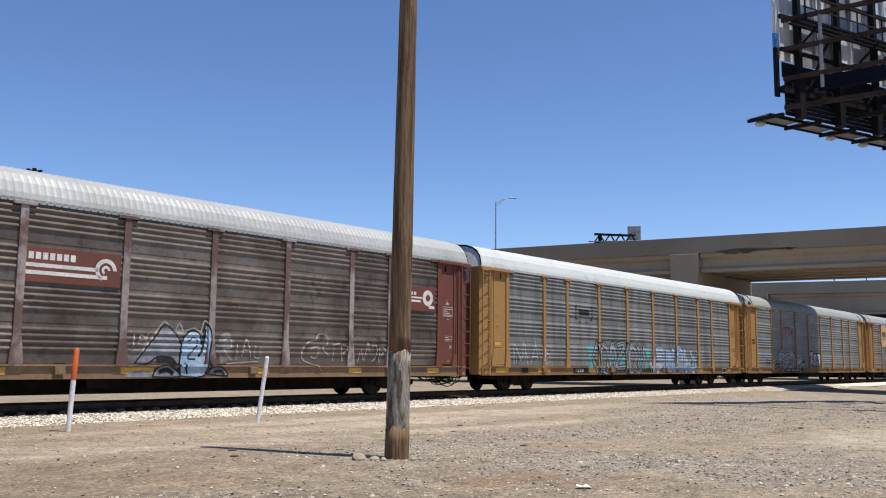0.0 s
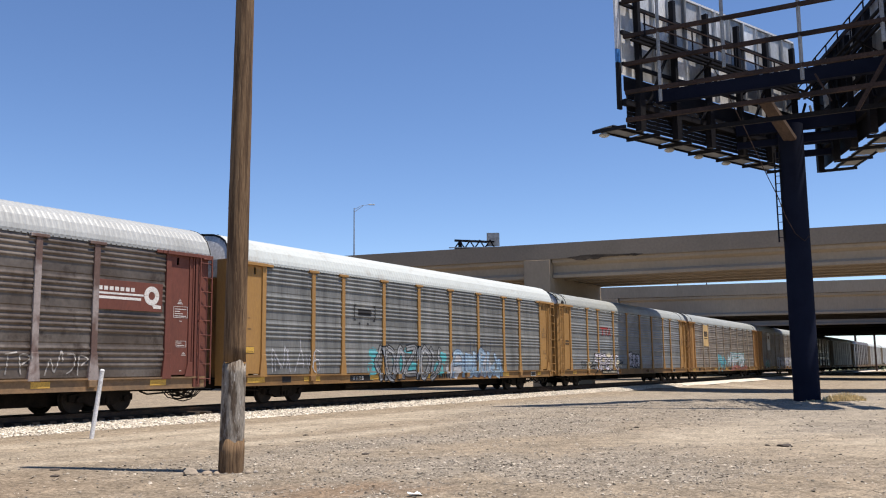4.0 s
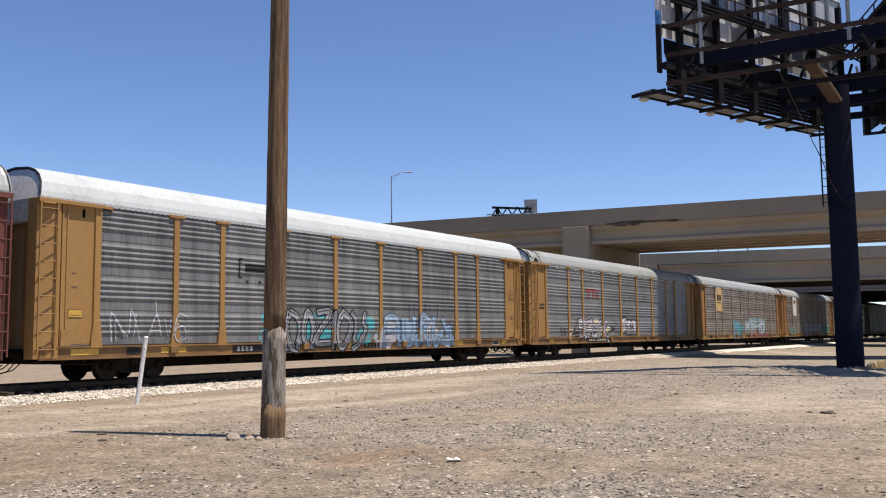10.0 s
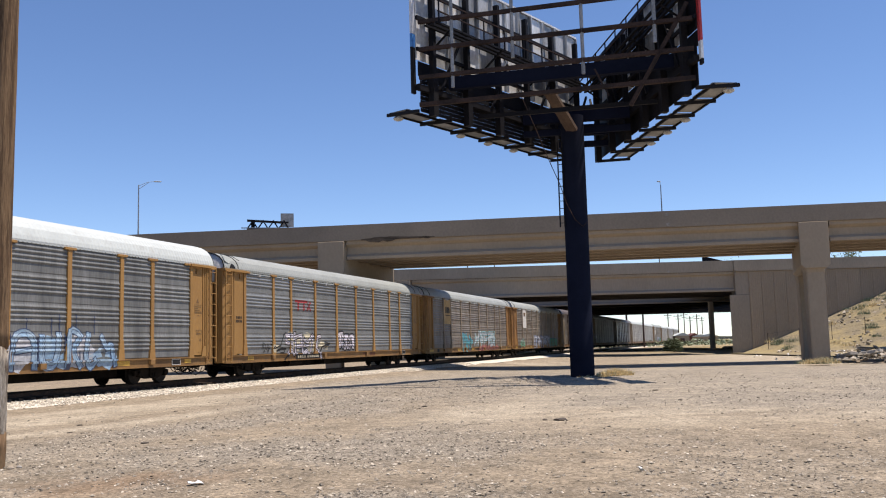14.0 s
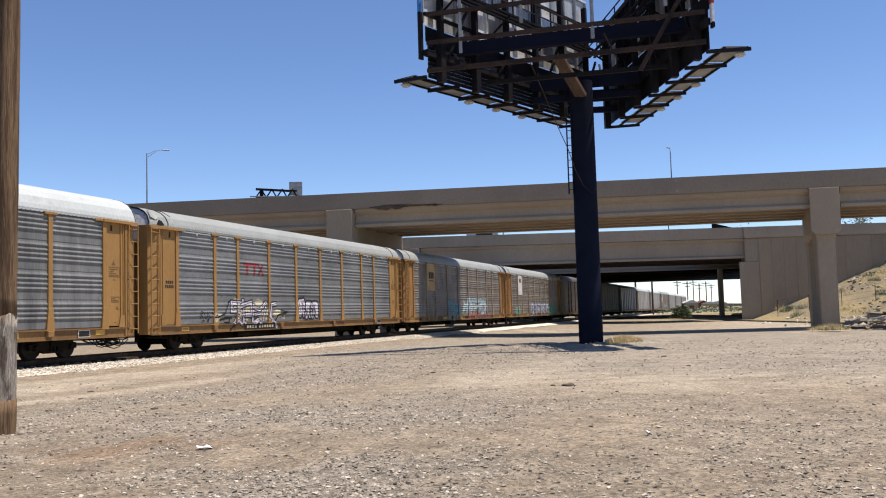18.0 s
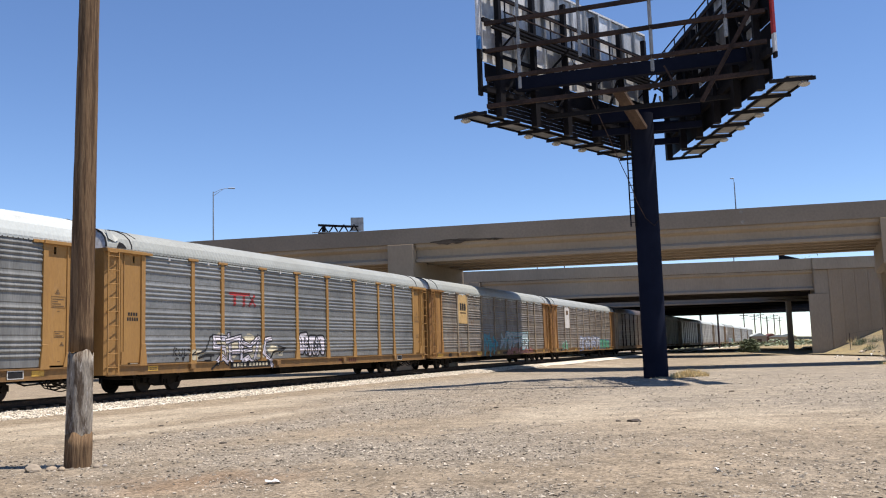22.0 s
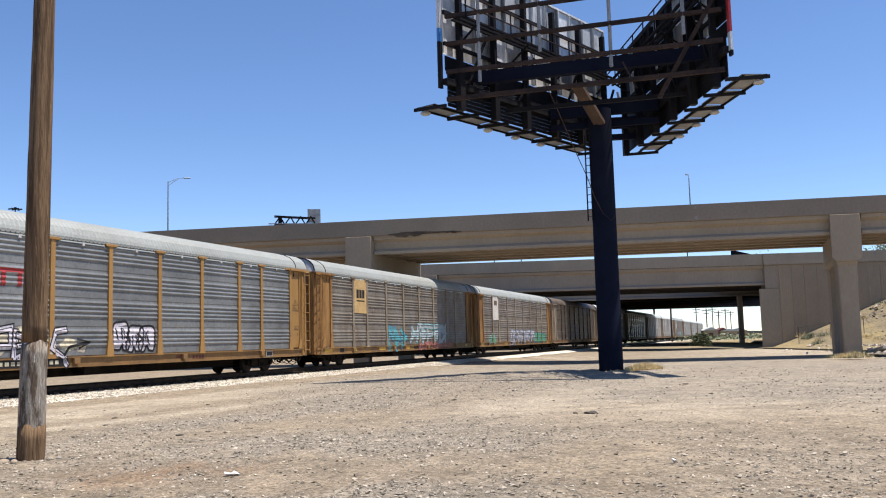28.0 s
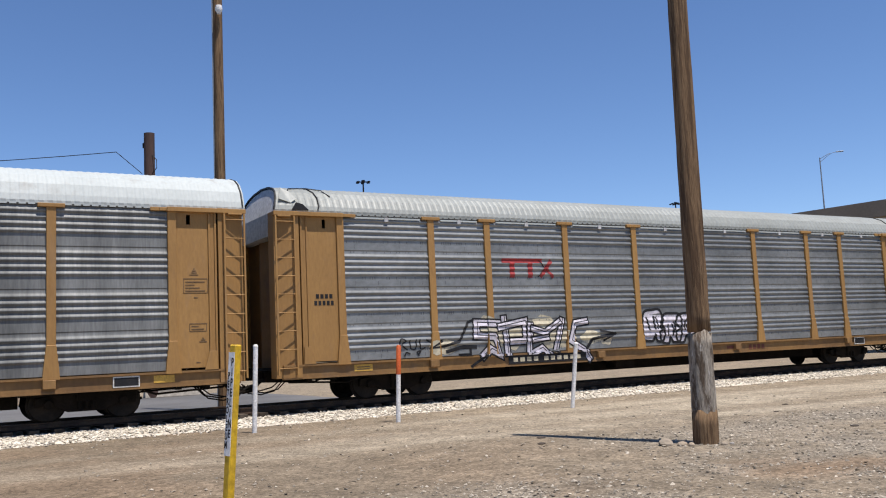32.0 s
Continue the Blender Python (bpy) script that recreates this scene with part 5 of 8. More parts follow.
# loose white tags
letter_row(car_a, [
    ([(16.25, 1.78), (16.50, 1.88), (16.55, 1.60), (16.30, 1.52), (16.60, 1.20)], 0.035), ([(16.75, 1.20), (16.78, 1.68)], 0.03), ([(16.95, 1.30), (17.12, 1.85), (17.30, 1.32)], 0.03),
    ([(17.00, 1.52), (17.25, 1.52)], 0.03), ([(17.48, 1.66), (17.42, 1.35), (17.62, 1.28), (17.66, 1.62)], 0.03), ([(16.40, 1.10), (17.6, 1.18)], 0.02),
    ([(19.95, 1.88), (19.62, 1.80), (19.38, 1.52), (19.42, 1.25), (19.75, 1.12), (20.05, 1.05)], 0.04), ([(19.95, 1.88), (20.15, 2.10), (20.45, 2.05), (20.50, 1.80), (20.30, 1.62), (20.55, 1.40)], 0.035),
    ([(19.70, 1.60), (20.10, 1.66), (20.00, 1.30), (19.75, 1.35)], 0.03), ([(20.80, 1.75), (20.75, 1.20)], 0.03), ([(20.70, 1.74), (21.05, 1.80)], 0.03), ([(21.20, 1.20), (21.15, 1.72), (21.48, 1.66), (21.22, 1.46)], 0.03),
    ([(21.95, 1.15), (22.10, 1.60), (22.25, 1.25), (22.45, 1.85), (22.50, 1.55)], 0.03), ([(22.62, 1.75), (22.90, 1.72), (22.85, 1.35), (22.65, 1.20)], 0.03), ([(23.02, 1.15), (23.05, 1.70), (23.34, 1.62), (23.10, 1.42)], 0.03),
    ([(20.05, 1.05), (20.25, 0.90)], 0.03)], "g_faint", "g_faint", 0.006, X0, 4, False)
sill_marks(car_a, 2)
# yellow wagon with a white roof
car_b = make_car("yellow_white", "yellow car carrier wagon with bright white roof and graffiti", "galv", "yellow", "yellow_sill", "roof_white", "roof_white", seed=20, lift=0.17)
bars(car_b, "logo_bracket", [(X0 + 7.85, X0 + 7.91, 3.28, 3.95), (X0 + 7.85, X0 + 8.02, 3.90, 3.95), (X0 + 7.85, X0 + 8.02, 3.28, 3.33), (X0 + 9.35, X0 + 9.41, 3.28, 3.95), (X0 + 9.24, X0 + 9.41, 3.90, 3.95), (X0 + 9.24, X0 + 9.41, 3.28, 3.33), (X0 + 8.15, X0 + 9.1, 3.50, 3.76), (X0 + 8.2, X0 + 8.32, 3.12, 3.2), (X0 + 8.8, X0 + 8.92, 3.12, 3.2)], "ink")
for k, (x, z, w, h) in enumerate(((9.25, 1.95, 0.35, 0.30), (9.15, 1.25, 0.30, 0.45), (12.2, 2.10, 0.55, 0.22), (12.3, 1.25, 0.50, 0.40), (14.6, 1.20, 0.55, 0.40), (15.1, 1.75, 0.35, 0.30), (11.2, 1.6, 0.5, 0.5))):
    spray_cloud(car_b, X0 + x, z, w, h, "g_teal", 300 + k)
letter_row(car_b, [
    ([(9.87, 2.21), (9.71, 1.90), (9.44, 1.52), (9.71, 1.14), (9.87, 0.76)], 0.20),
    ([(9.98, 2.18), (10.08, 1.77), (10.13, 1.33), (10.23, 0.76)], 0.18),
    ([(10.38, 2.16), (10.18, 1.77), (10.23, 1.33), (10.48, 0.88), (10.77, 0.81)], 0.24),
    ([(10.38, 2.16), (10.77, 1.97), (10.92, 1.52), (10.77, 0.81)], 0.22),
    ([(11.30, 0.80), (11.10, 1.50), (11.35, 2.16), (11.65, 1.60), (11.55, 0.80)], 0.22),
    ([(11.87, 2.15), (12.61, 2.17), (11.87, 1.32), (11.82, 1.02), (12.61, 1.02)], 0.22),
    ([(12.86, 2.24), (12.81, 0.77)], 0.20),
    ([(13.42, 2.18), (13.08, 1.80), (13.03, 1.25), (13.30, 0.83), (13.75, 1.25), (13.86, 1.81), (13.42, 2.18)], 0.24),
    ([(13.92, 2.20), (14.19, 1.81), (14.03, 0.82)], 0.18),
    ([(14.81, 2.20), (14.64, 1.81), (14.81, 1.53), (14.36, 0.96), (13.92, 0.76)], 0.18)], "g_dim", "ink", 0.055, X0, 4)
for k, (x, z, w, h) in enumerate(((16.4, 1.4, 0.75, 0.65), (17.7, 1.4, 0.75, 0.60), (19.2, 1.45, 0.85, 0.65), (20.6, 1.15, 0.85, 0.45), (15.7, 1.1, 0.35, 0.40), (18.5, 1.0, 0.6, 0.30))):
    spray_cloud(car_b, X0 + x, z, w, h, "g_blue" if k % 2 else "g_white", 320 + k)
letter_row(car_b, [
    ([(15.96, 0.79), (16.10, 1.80), (16.60, 2.05), (17.02, 1.76), (17.05, 0.81)], 0.24),
    ([(16.20, 1.42), (16.92, 1.50)], 0.16),
    ([(17.38, 1.99), (17.44, 1.07), (17.90, 0.91), (18.15, 1.30), (18.20, 2.08)], 0.24),
    ([(18.60, 0.79), (18.72, 2.10), (19.30, 1.95), (18.95, 1.45), (19.35, 0.80)], 0.22),
    ([(19.75, 2.08), (19.62, 1.30), (19.80, 0.82), (20.20, 1.10)], 0.22),
    ([(20.40, 1.98), (20.75, 1.50), (21.00, 1.60), (21.25, 0.80)], 0.20)], "g_blue", "g_ink_blue", 0.035, X0, 3)
letter_row(car_b, [([(x, z1), (x + 0.03, z0)], 0.03) for x, z1, z0 in ((16.67, 2.54, 1.91), (17.83, 2.57, 1.84), (18.21, 2.70, 2.0), (19.06, 2.73, 2.09), (20.03, 2.67, 2.02), (15.9, 2.01, 1.53), (17.2, 1.9, 0.9), (18.5, 2.0, 1.1), (19.3, 1.4, 0.8))], "g_ink_blue", "g_ink_blue", 0.01, X0, 1, False)
letter_row(car_b, [([(2.85, 1.16), (2.82, 2.03), (3.40, 1.32), (3.53, 2.14), (3.86, 1.16)], 0.035), ([(4.11, 1.16), (4.45, 1.98), (4.63, 1.32)], 0.035), ([(4.41, 2.40), (4.47, 1.90)], 0.03),
                   ([(5.62, 1.92), (5.28, 2.02), (5.09, 1.60), (5.15, 1.20), (5.42, 1.12)], 0.035), ([(4.75, 1.85), (4.9, 1.3), (5.0, 1.9)], 0.03), ([(3.00, 1.20), (2.95, 1.80), (3.30, 1.30)], 0.03), ([(3.62, 1.30), (3.70, 2.02)], 0.03), ([(4.20, 1.50), (4.60, 1.48)], 0.03), ([(5.10, 1.55), (5.50, 1.62), (5.60, 1.25), (5.30, 1.16)], 0.035), ([(4.98, 1.20), (5.22, 1.70)], 0.03)], "g_white", "g_white", 0.004, X0, 3, False)
paint_strip("stencil_plate", car_b, X0 + 7.6, X0 + 9.2, 0.75, 1.0, "ink", -SIDE - 0.057)
bars(car_b, "stencil_bar", [(X0 + 7.8 + k * 0.2, X0 + 7.93 + k * 0.2, 0.80, 0.95) for k in range(4)], "logo_white", -SIDE - 0.064)
sill_marks(car_b, 4)
# yellow wagon with a pale roof
car_c = make_car("yellow_pale", "yellow car carrier wagon with a pale weathered roof", "galv_bright", "yellow", "yellow_sill", "roof_pale", "end_grey", strip=True, seed=40)
def slant(car, x0, x1, z0, z1, w, material, y=-SIDE - 0.081):
    bm = bmesh.new()
    ribbon(bm, [(x0, z0), (x1, z1)], w, y)
    paint_part("logo_bar", bm, material, car)
bars(car_c, "logo_bar", [(X0 + 7.6, X0 + 9.1, 3.82, 3.95), (X0 + 7.88, X0 + 8.06, 3.36, 3.82), (X0 + 8.55, X0 + 8.73, 3.36, 3.82)], "logo_red")
slant(car_c, X0 + 9.02, X0 + 9.46, 3.38, 3.90, 0.13, "logo_red")
slant(car_c, X0 + 9.2, X0 + 9.52, 3.70, 3.36, 0.10, "logo_red")
slant(car_c, X0 + 8.98, X0 + 9.24, 3.90, 3.62, 0.04, "ink")
slant(car_c, X0 + 8.94, X0 + 9.2, 3.38, 3.66, 0.04, "ink")


for k, (x, z, w, h) in enumerate(((5.4, 1.35, 0.55, 0.28), (6.9, 1.92, 0.45, 0.30), (7.7, 1.55, 0.9, 0.4), (9.0, 1.95, 0.5, 0.26), (9.5, 1.45, 0.9, 0.42), (10.9, 1.45, 0.45, 0.24), (11.5, 1.30, 0.25, 0.14))):
    spray_cloud(car_c, X0 + x, z, w, h, "g_cream", 200 + k)
letter_row(car_c, [
    ([(7.49, 1.97), (6.59, 2.02), (6.57, 1.64), (7.20, 1.59), (7.36, 1.05), (7.01, 1.23), (6.72, 0.98)], 0.19),
    ([(7.56, 2.20), (7.67, 1.01)], 0.16),
    ([(7.34, 1.86), (8.33, 2.03), (8.33, 1.43), (7.76, 1.42)], 0.18),
    ([(8.52, 1.97), (8.45, 1.00), (8.93, 1.19), (9.22, 0.94)], 0.17),
    ([(8.54, 1.81), (9.06, 1.66), (9.67, 2.00)], 0.16),
    ([(8.59, 1.44), (9.20, 1.51)], 0.14),
    ([(9.77, 2.09), (9.45, 1.08)], 0.16),
    ([(10.76, 1.98), (10.22, 1.91), (10.02, 1.37), (10.56, 1.07), (10.79, 0.74)], 0.18)], "g_lav", "ink", 0.05, X0)
letter_row(car_c, [
    ([(6.53, 2.12), (6.30, 2.05), (5.98, 1.50), (5.46, 1.37)], 0.05), ([(5.46, 1.37), (5.02, 1.34), (5.40, 1.53)], 0.05), ([(5.53, 1.21), (6.11, 1.33), (6.56, 1.31)], 0.07),
    ([(10.67, 1.10), (10.92, 1.39), (11.88, 1.54)], 0.07), ([(11.27, 1.66), (11.90, 1.54), (11.38, 1.33)], 0.04), ([(6.33, 0.74), (6.91, 1.05)], 0.05),
    ([(5.95, 1.10), (6.35, 1.10), (6.35, 1.30), (5.95, 1.30)], 0.05)], "ink", "ink", 0.015, X0, 1, False)
graffiti(car_c, X0 + 13.2, X0 + 15.4, 1.12, 2.3, "g_lav", "ink", 22, 3, None, "round", 0.085)
letter_row(car_c, [([(4.02, 1.32), (4.05, 1.62), (4.22, 1.56), (4.08, 1.46), (4.26, 1.32)], 0.03), ([(4.34, 1.58), (4.36, 1.36), (4.52, 1.34), (4.54, 1.60)], 0.03), ([(4.66, 1.60), (4.68, 1.34), (4.84, 1.36)], 0.03),
                   ([(4.86, 1.58), (5.02, 1.50)], 0.03), ([(4.16, 1.14), (4.22, 1.24), (4.34, 1.20)], 0.03), ([(4.62, 1.14), (4.56, 1.24), (4.68, 1.27), (4.60, 1.18)], 0.03)], "ink", "ink", 0.006, X0, 4, False)
paint_strip("sill_label", car_c, X0 + 2.6, X0 + 3.15, 0.80, 0.98, "sign_yellow", -SIDE - 0.069, "small yellow sill label")
bars(car_c, "label_bar", [(X0 + 2.68, X0 + 3.06, 0.84 + k * 0.06, 0.865 + k * 0.06) for k in range(2)], "notice_ink", -SIDE - 0.078)
paint_strip("stencil_plate", car_c, X0 + 7.65, X0 + 10.6, 0.75, 1.0, "ink", -SIDE - 0.100)
bars(car_c, "stencil_bar", [(X0 + 7.82 + k * 0.25 + (0.14 if k > 3 else 0), X0 + 7.98 + k * 0.25 + (0.14 if k > 3 else 0), 0.81, 0.94) for k in range(10)], "g_cream", -SIDE - 0.110)
bars(car_c, "stencil_bar", [(X0 + 1.55 + k * 0.13, X0 + 1.64 + k * 0.13, 2.80, 2.92) for k in range(4)] + [(X0 + 1.50 + k * 0.12, X0 + 1.58 + k * 0.12, 2.62, 2.74) for k in range(5)], "ink", -SIDE - 0.043)
bars(car_c, "stencil_bar", [(X0 + 18.0 + k * 0.22, X0 + 18.15 + k * 0.22, 0.79, 0.95) for k in range(4)], "brown", -SIDE - 0.072)
paint_strip("reflector", car_c, X0 + 16.9, X0 + 17.4, 0.84, 0.95, "brown", -SIDE - 0.072)
# rust-dusted wagons
car_d = make_car("rusty", "yellow car carrier wagon with rust-dusted panels and graffiti", "galv_rusty", "yellow_rust", "yellow_grime", "roof_pale", "end_grey", None, "dusty_post", strip=True, seed=60)
def torn_flap(car):
    """The crumpled, peeled-back sheet at the leading end of the roof, with a dark gap under it."""
    ring = [(-HALF + 0.16, 5.50), (-HALF + 0.50, 5.40), (-HALF + 0.66, 5.52), (-HALF + 0.52, 5.74), (-HALF + 0.30, 5.86)]
    lift = lambda z: -1.71 + max(0.0, z - 5.30) * 0.62
    bm = bmesh.new()
    outer = [bm.verts.new((x, lift(z) - 0.05 * math.sin(x * 9), z)) for x, z in ring]
    inner = [bm.verts.new((v.co.x, v.co.y + 0.02, v.co.z - 0.01)) for v in outer]
    bm.faces.new(outer)
    bm.faces.new(inner[::-1])
    for i in range(len(ring)):
        j = (i + 1) % len(ring)
        bm.faces.new((outer[i], inner[i], inner[j], outer[j]))
    bmesh.ops.triangulate(bm, faces=bm.faces)
    me = bpy.data.meshes.new("roof_flap")
    bm.to_mesh(me)
    bm.free()
    me.materials.append(M["roof_pale"])
    part("roof_flap", me, car, label="peeled white roof sheet")
    part("roof_gap", mesh("roof_gap", lambda bm: prism(bm, [(-HALF + 0.50, 5.20), (-HALF + 0.98, 5.20), (-HALF + 0.80, 5.36), (-HALF + 0.62, 5.40)], -1.70, -1.66), "ink"), car, label="dark torn gap in the roof")
    part("tie_wire", mesh("tie_wire", lambda bm: tube(bm, [(-HALF + 0.5, -1.34, 5.74), (-HALF + 0.62, -1.10, 5.88), (-HALF + 1.2, -0.92, 5.94), (-HALF + 1.55, -1.15, 5.86), (-HALF + 1.7, -1.45, 5.64)], 0.014, 6), "ink"), car)


torn_flap(car_c)
logo_plate(car_d, X0 + 5.30, X0 + 7.02, 3.02, 5.02, "dull_yellow", "yellow painted logo plate")
plate_marks(car_d, [rect(X0 + 5.60, X0 + 5.92, 3.92, 4.42), rect(X0 + 6.00, X0 + 6.32, 3.92, 4.42), rect(X0 + 6.40, X0 + 6.72, 3.92, 4.42), rect(X0 + 5.60, X0 + 6.72, 3.72, 3.79)], "ink")
graffiti(car_d, X0 + 10.6, X0 + 13.4, 0.80, 2.2, "g_teal", "g_deep", 31, 3, None, "bars", 0.03)
graffiti(car_d, X0 + 14.2, X0 + 21.0, 1.25, 2.3, "g_white", "g_teal", 33, 6, None, "bars", 0.04)
graffiti(car_d, X0 + 15.6, X0 + 22.5, 0.72, 1.35, "g_pink", "brown", 32, 6, None, "spike", 0.04)
sill_marks(car_d, 8)
car_e = make_car("rusty_more", "yellow car carrier wagon with dusty panels and white notice board", "galv_rusty", "yellow_rust", "yellow_grime", "roof_pale", "end_grey", None, "dusty_post", strip=True, seed=80)
logo_plate(car_e, X0 + 5.30, X0 + 7.02, 3.0, 5.02, "logo_white", "white painted logo plate")
plate_marks(car_e, [rect(X0 + 5.7, X0 + 6.6, 4.3, 4.72)], "notice_ink")
graffiti(car_e, X0 + 4.0, X0 + 5.9, 0.85, 1.8, "g_green", "g_white", 41, 2, None, "spike", 0.05)
graffiti(car_e, X0 + 11.2, X0 + 20.0, 0.85, 2.0, "g_white", "g_deep", 42, 7, None, "bars", 0.05)
graffiti(car_e, X0 + 20.5, X0 + 25.0, 0.85, 2.0, "g_green", "g_deep", 43, 3, None, "round", 0.05)
sill_marks(car_e, 9)
def notices(car, right=True, ink="notice_ink"):
    """Stencilled boxes and unreadable lines on the plates at a wagon's end."""
    x = -X0 - 1.98 if right else X0 + 1.36
    yb = -SIDE - 0.043
    for dx, z, w, h in ((0.0, 2.98, 0.60, 0.36), (0.14, 2.02, 0.42, 0.19)):
        bars(car, "notice_line", [(x + dx, x + dx + w, z, z + 0.012), (x + dx, x + dx + w, z + h, z + h + 0.012), (x + dx, x + dx + 0.012, z, z + h), (x + dx + w, x + dx + w + 0.012, z, z + h + 0.012)], ink, yb)
        n_ = int(h / 0.075)
        bars(car, "notice_bar", [(x + dx + 0.05, x + dx + w - 0.06 - 0.13 * (k % 3), z + 0.045 + k * 0.075, z + 0.068 + k * 0.075) for k in range(n_)], ink, yb)
    bars(car, "notice_bar", [(x + 0.25 - k * 0.03, x + 0.29 + k * 0.03, 3.58 - k * 0.05, 3.60 - k * 0.05) for k in range(4)] + [(x + 0.26, x + 0.36, 2.86, 2.88), (x + 0.30, x + 0.40, 1.24, 1.26)], ink, yb)
    bars(car, "notice_bar", [(x + 0.45 - k * 0.035, x + 0.50 + k * 0.035, 1.84 - k * 0.045, 1.858 - k * 0.045) for k in range(3)], ink, yb)


def small_notice(car, x, z):
    """A yellow label with a dark edge and unreadable lines."""
    yb = -SIDE - 0.043
    paint_strip("label_edge", car, x, x + 0.46, z, z + 0.24, "notice_ink", yb)
    paint_strip("label_face", car, x + 0.02, x + 0.44, z + 0.02, z + 0.22, "sign_yellow", yb - 0.005)
    bars(car, "label_bar", [(x + 0.07, x + 0.38, z + 0.06 + k * 0.06, z + 0.08 + k * 0.06) for k in range(2)], "notice_ink", yb - 0.010)


notices(car_a, True, "logo_white")
notices(car_b, True)
small_notice(car_b, X0 + 1.40, 1.85)
bars(car_b, "notice_bar", [(X0 + 1.5, X0 + 1.62, 3.10, 3.125), (X0 + 1.5, X0 + 1.68, 2.70, 2.74)], "notice_ink", -SIDE - 0.043)
notices(car_c, True)
for car, xs in ((car_b, (10.6,)), (car_c, (9.6,))):
    for x in xs:
        paint_strip("stencil_frame", car, x, x + 0.62, SILL0 + 0.06, SILL1 - 0.06, "logo_white", -SIDE - 0.112)
        paint_strip("stencil_plate", car, x + 0.03, x + 0.59, SILL0 + 0.09, SILL1 - 0.09, "ink", -SIDE - 0.117)
TRAIN = [car_a, car_b, car_c, car_d, car_e]
car_dark = make_car("dark", "dark grimy car carrier wagon with a dull roof", "galv_grimy", "dusty_post", "brown_sill", "galv_grimy", "galv_grimy", None, "bb_rust", seed=120)
TRAIN.append(car_dark)
car_f = make_car("grey", "grey car carrier wagon with pale panels and white roof", "galv_pale", "dusty_post", "brown_sill", "roof_white", "roof_white", None, "galv_pale", seed=100)
TRAIN.append(car_f)
for k, src_car in enumerate([car_dark, car_f, car_f, car_e, car_f, car_f, car_f]):
    bare = copy_thing(src_car, pose(0, -200, 0))
    bare["label"] = src_car["label"]
    TRAIN.append(bare)
lead = copy_thing(car_b, pose(0, -200, 0))          # ahead of the brown wagon
TRAIN_AHEAD = [lead]
# how far the first coupling (brown to yellow) has come along the track
TRAIN_S = [(0, 28.68), (1, 27.20), (2, 25.75), (3, 24.25), (4, 22.65), (4.5, 21.9), (6.5, 19.0), (8, 16.8), (9, 15.3), (10, 13.9), (11, 12.4), (12, 10.95),
           (13, 9.5), (14, 8.0), (14.5, 7.25), (16.5, 3.95), (18, 1.75), (19, 0.25), (20, -1.3), (21, -2.9), (22, -4.5), (23, -6.15), (24, -7.78),
           (25, -9.45), (26, -11.1), (26.5, -11.95), (28.5, -15.15), (30, -17.5), (31, -19.15), (32, -20.85)]


# ---- overpasses ----
def local_pose(phi, dist):
    """Frame whose x runs to the right along a bridge and whose y runs away, dist metres off at bearing phi."""
    return pose(dist * math.sin(radians(phi)), dist * math.cos(radians(phi)), 0, 0, 0, -phi)


def girder_mesh(name, x0, x1, z0, z1, material):
    """A precast beam of I section from x0 to x1."""
    h = z1 - z0
    out = [(-0.38, 0), (0.38, 0), (0.38, 0.22), (0.12, 0.42), (0.12, h - 0.45), (0.45, h - 0.25), (0.45, h), (-0.45, h), (-0.45, h - 0.25), (-0.12, h - 0.45), (-0.12, 0.42), (-0.38, 0.22)]

    def build(bm):
        a_ = [bm.verts.new((x0, y, z0 + z)) for y, z in out]
        b_ = [bm.verts.new((x1, y, z0 + z)) for y, z in out]
        bm.faces.new(a_)
        bm.faces.new(b_[::-1])
        for i in range(len(out)):
            j = (i + 1) % len(out)
            bm.faces.new((a_[i], b_[i], b_[j], a_[j]))
    return mesh(name, build, material)


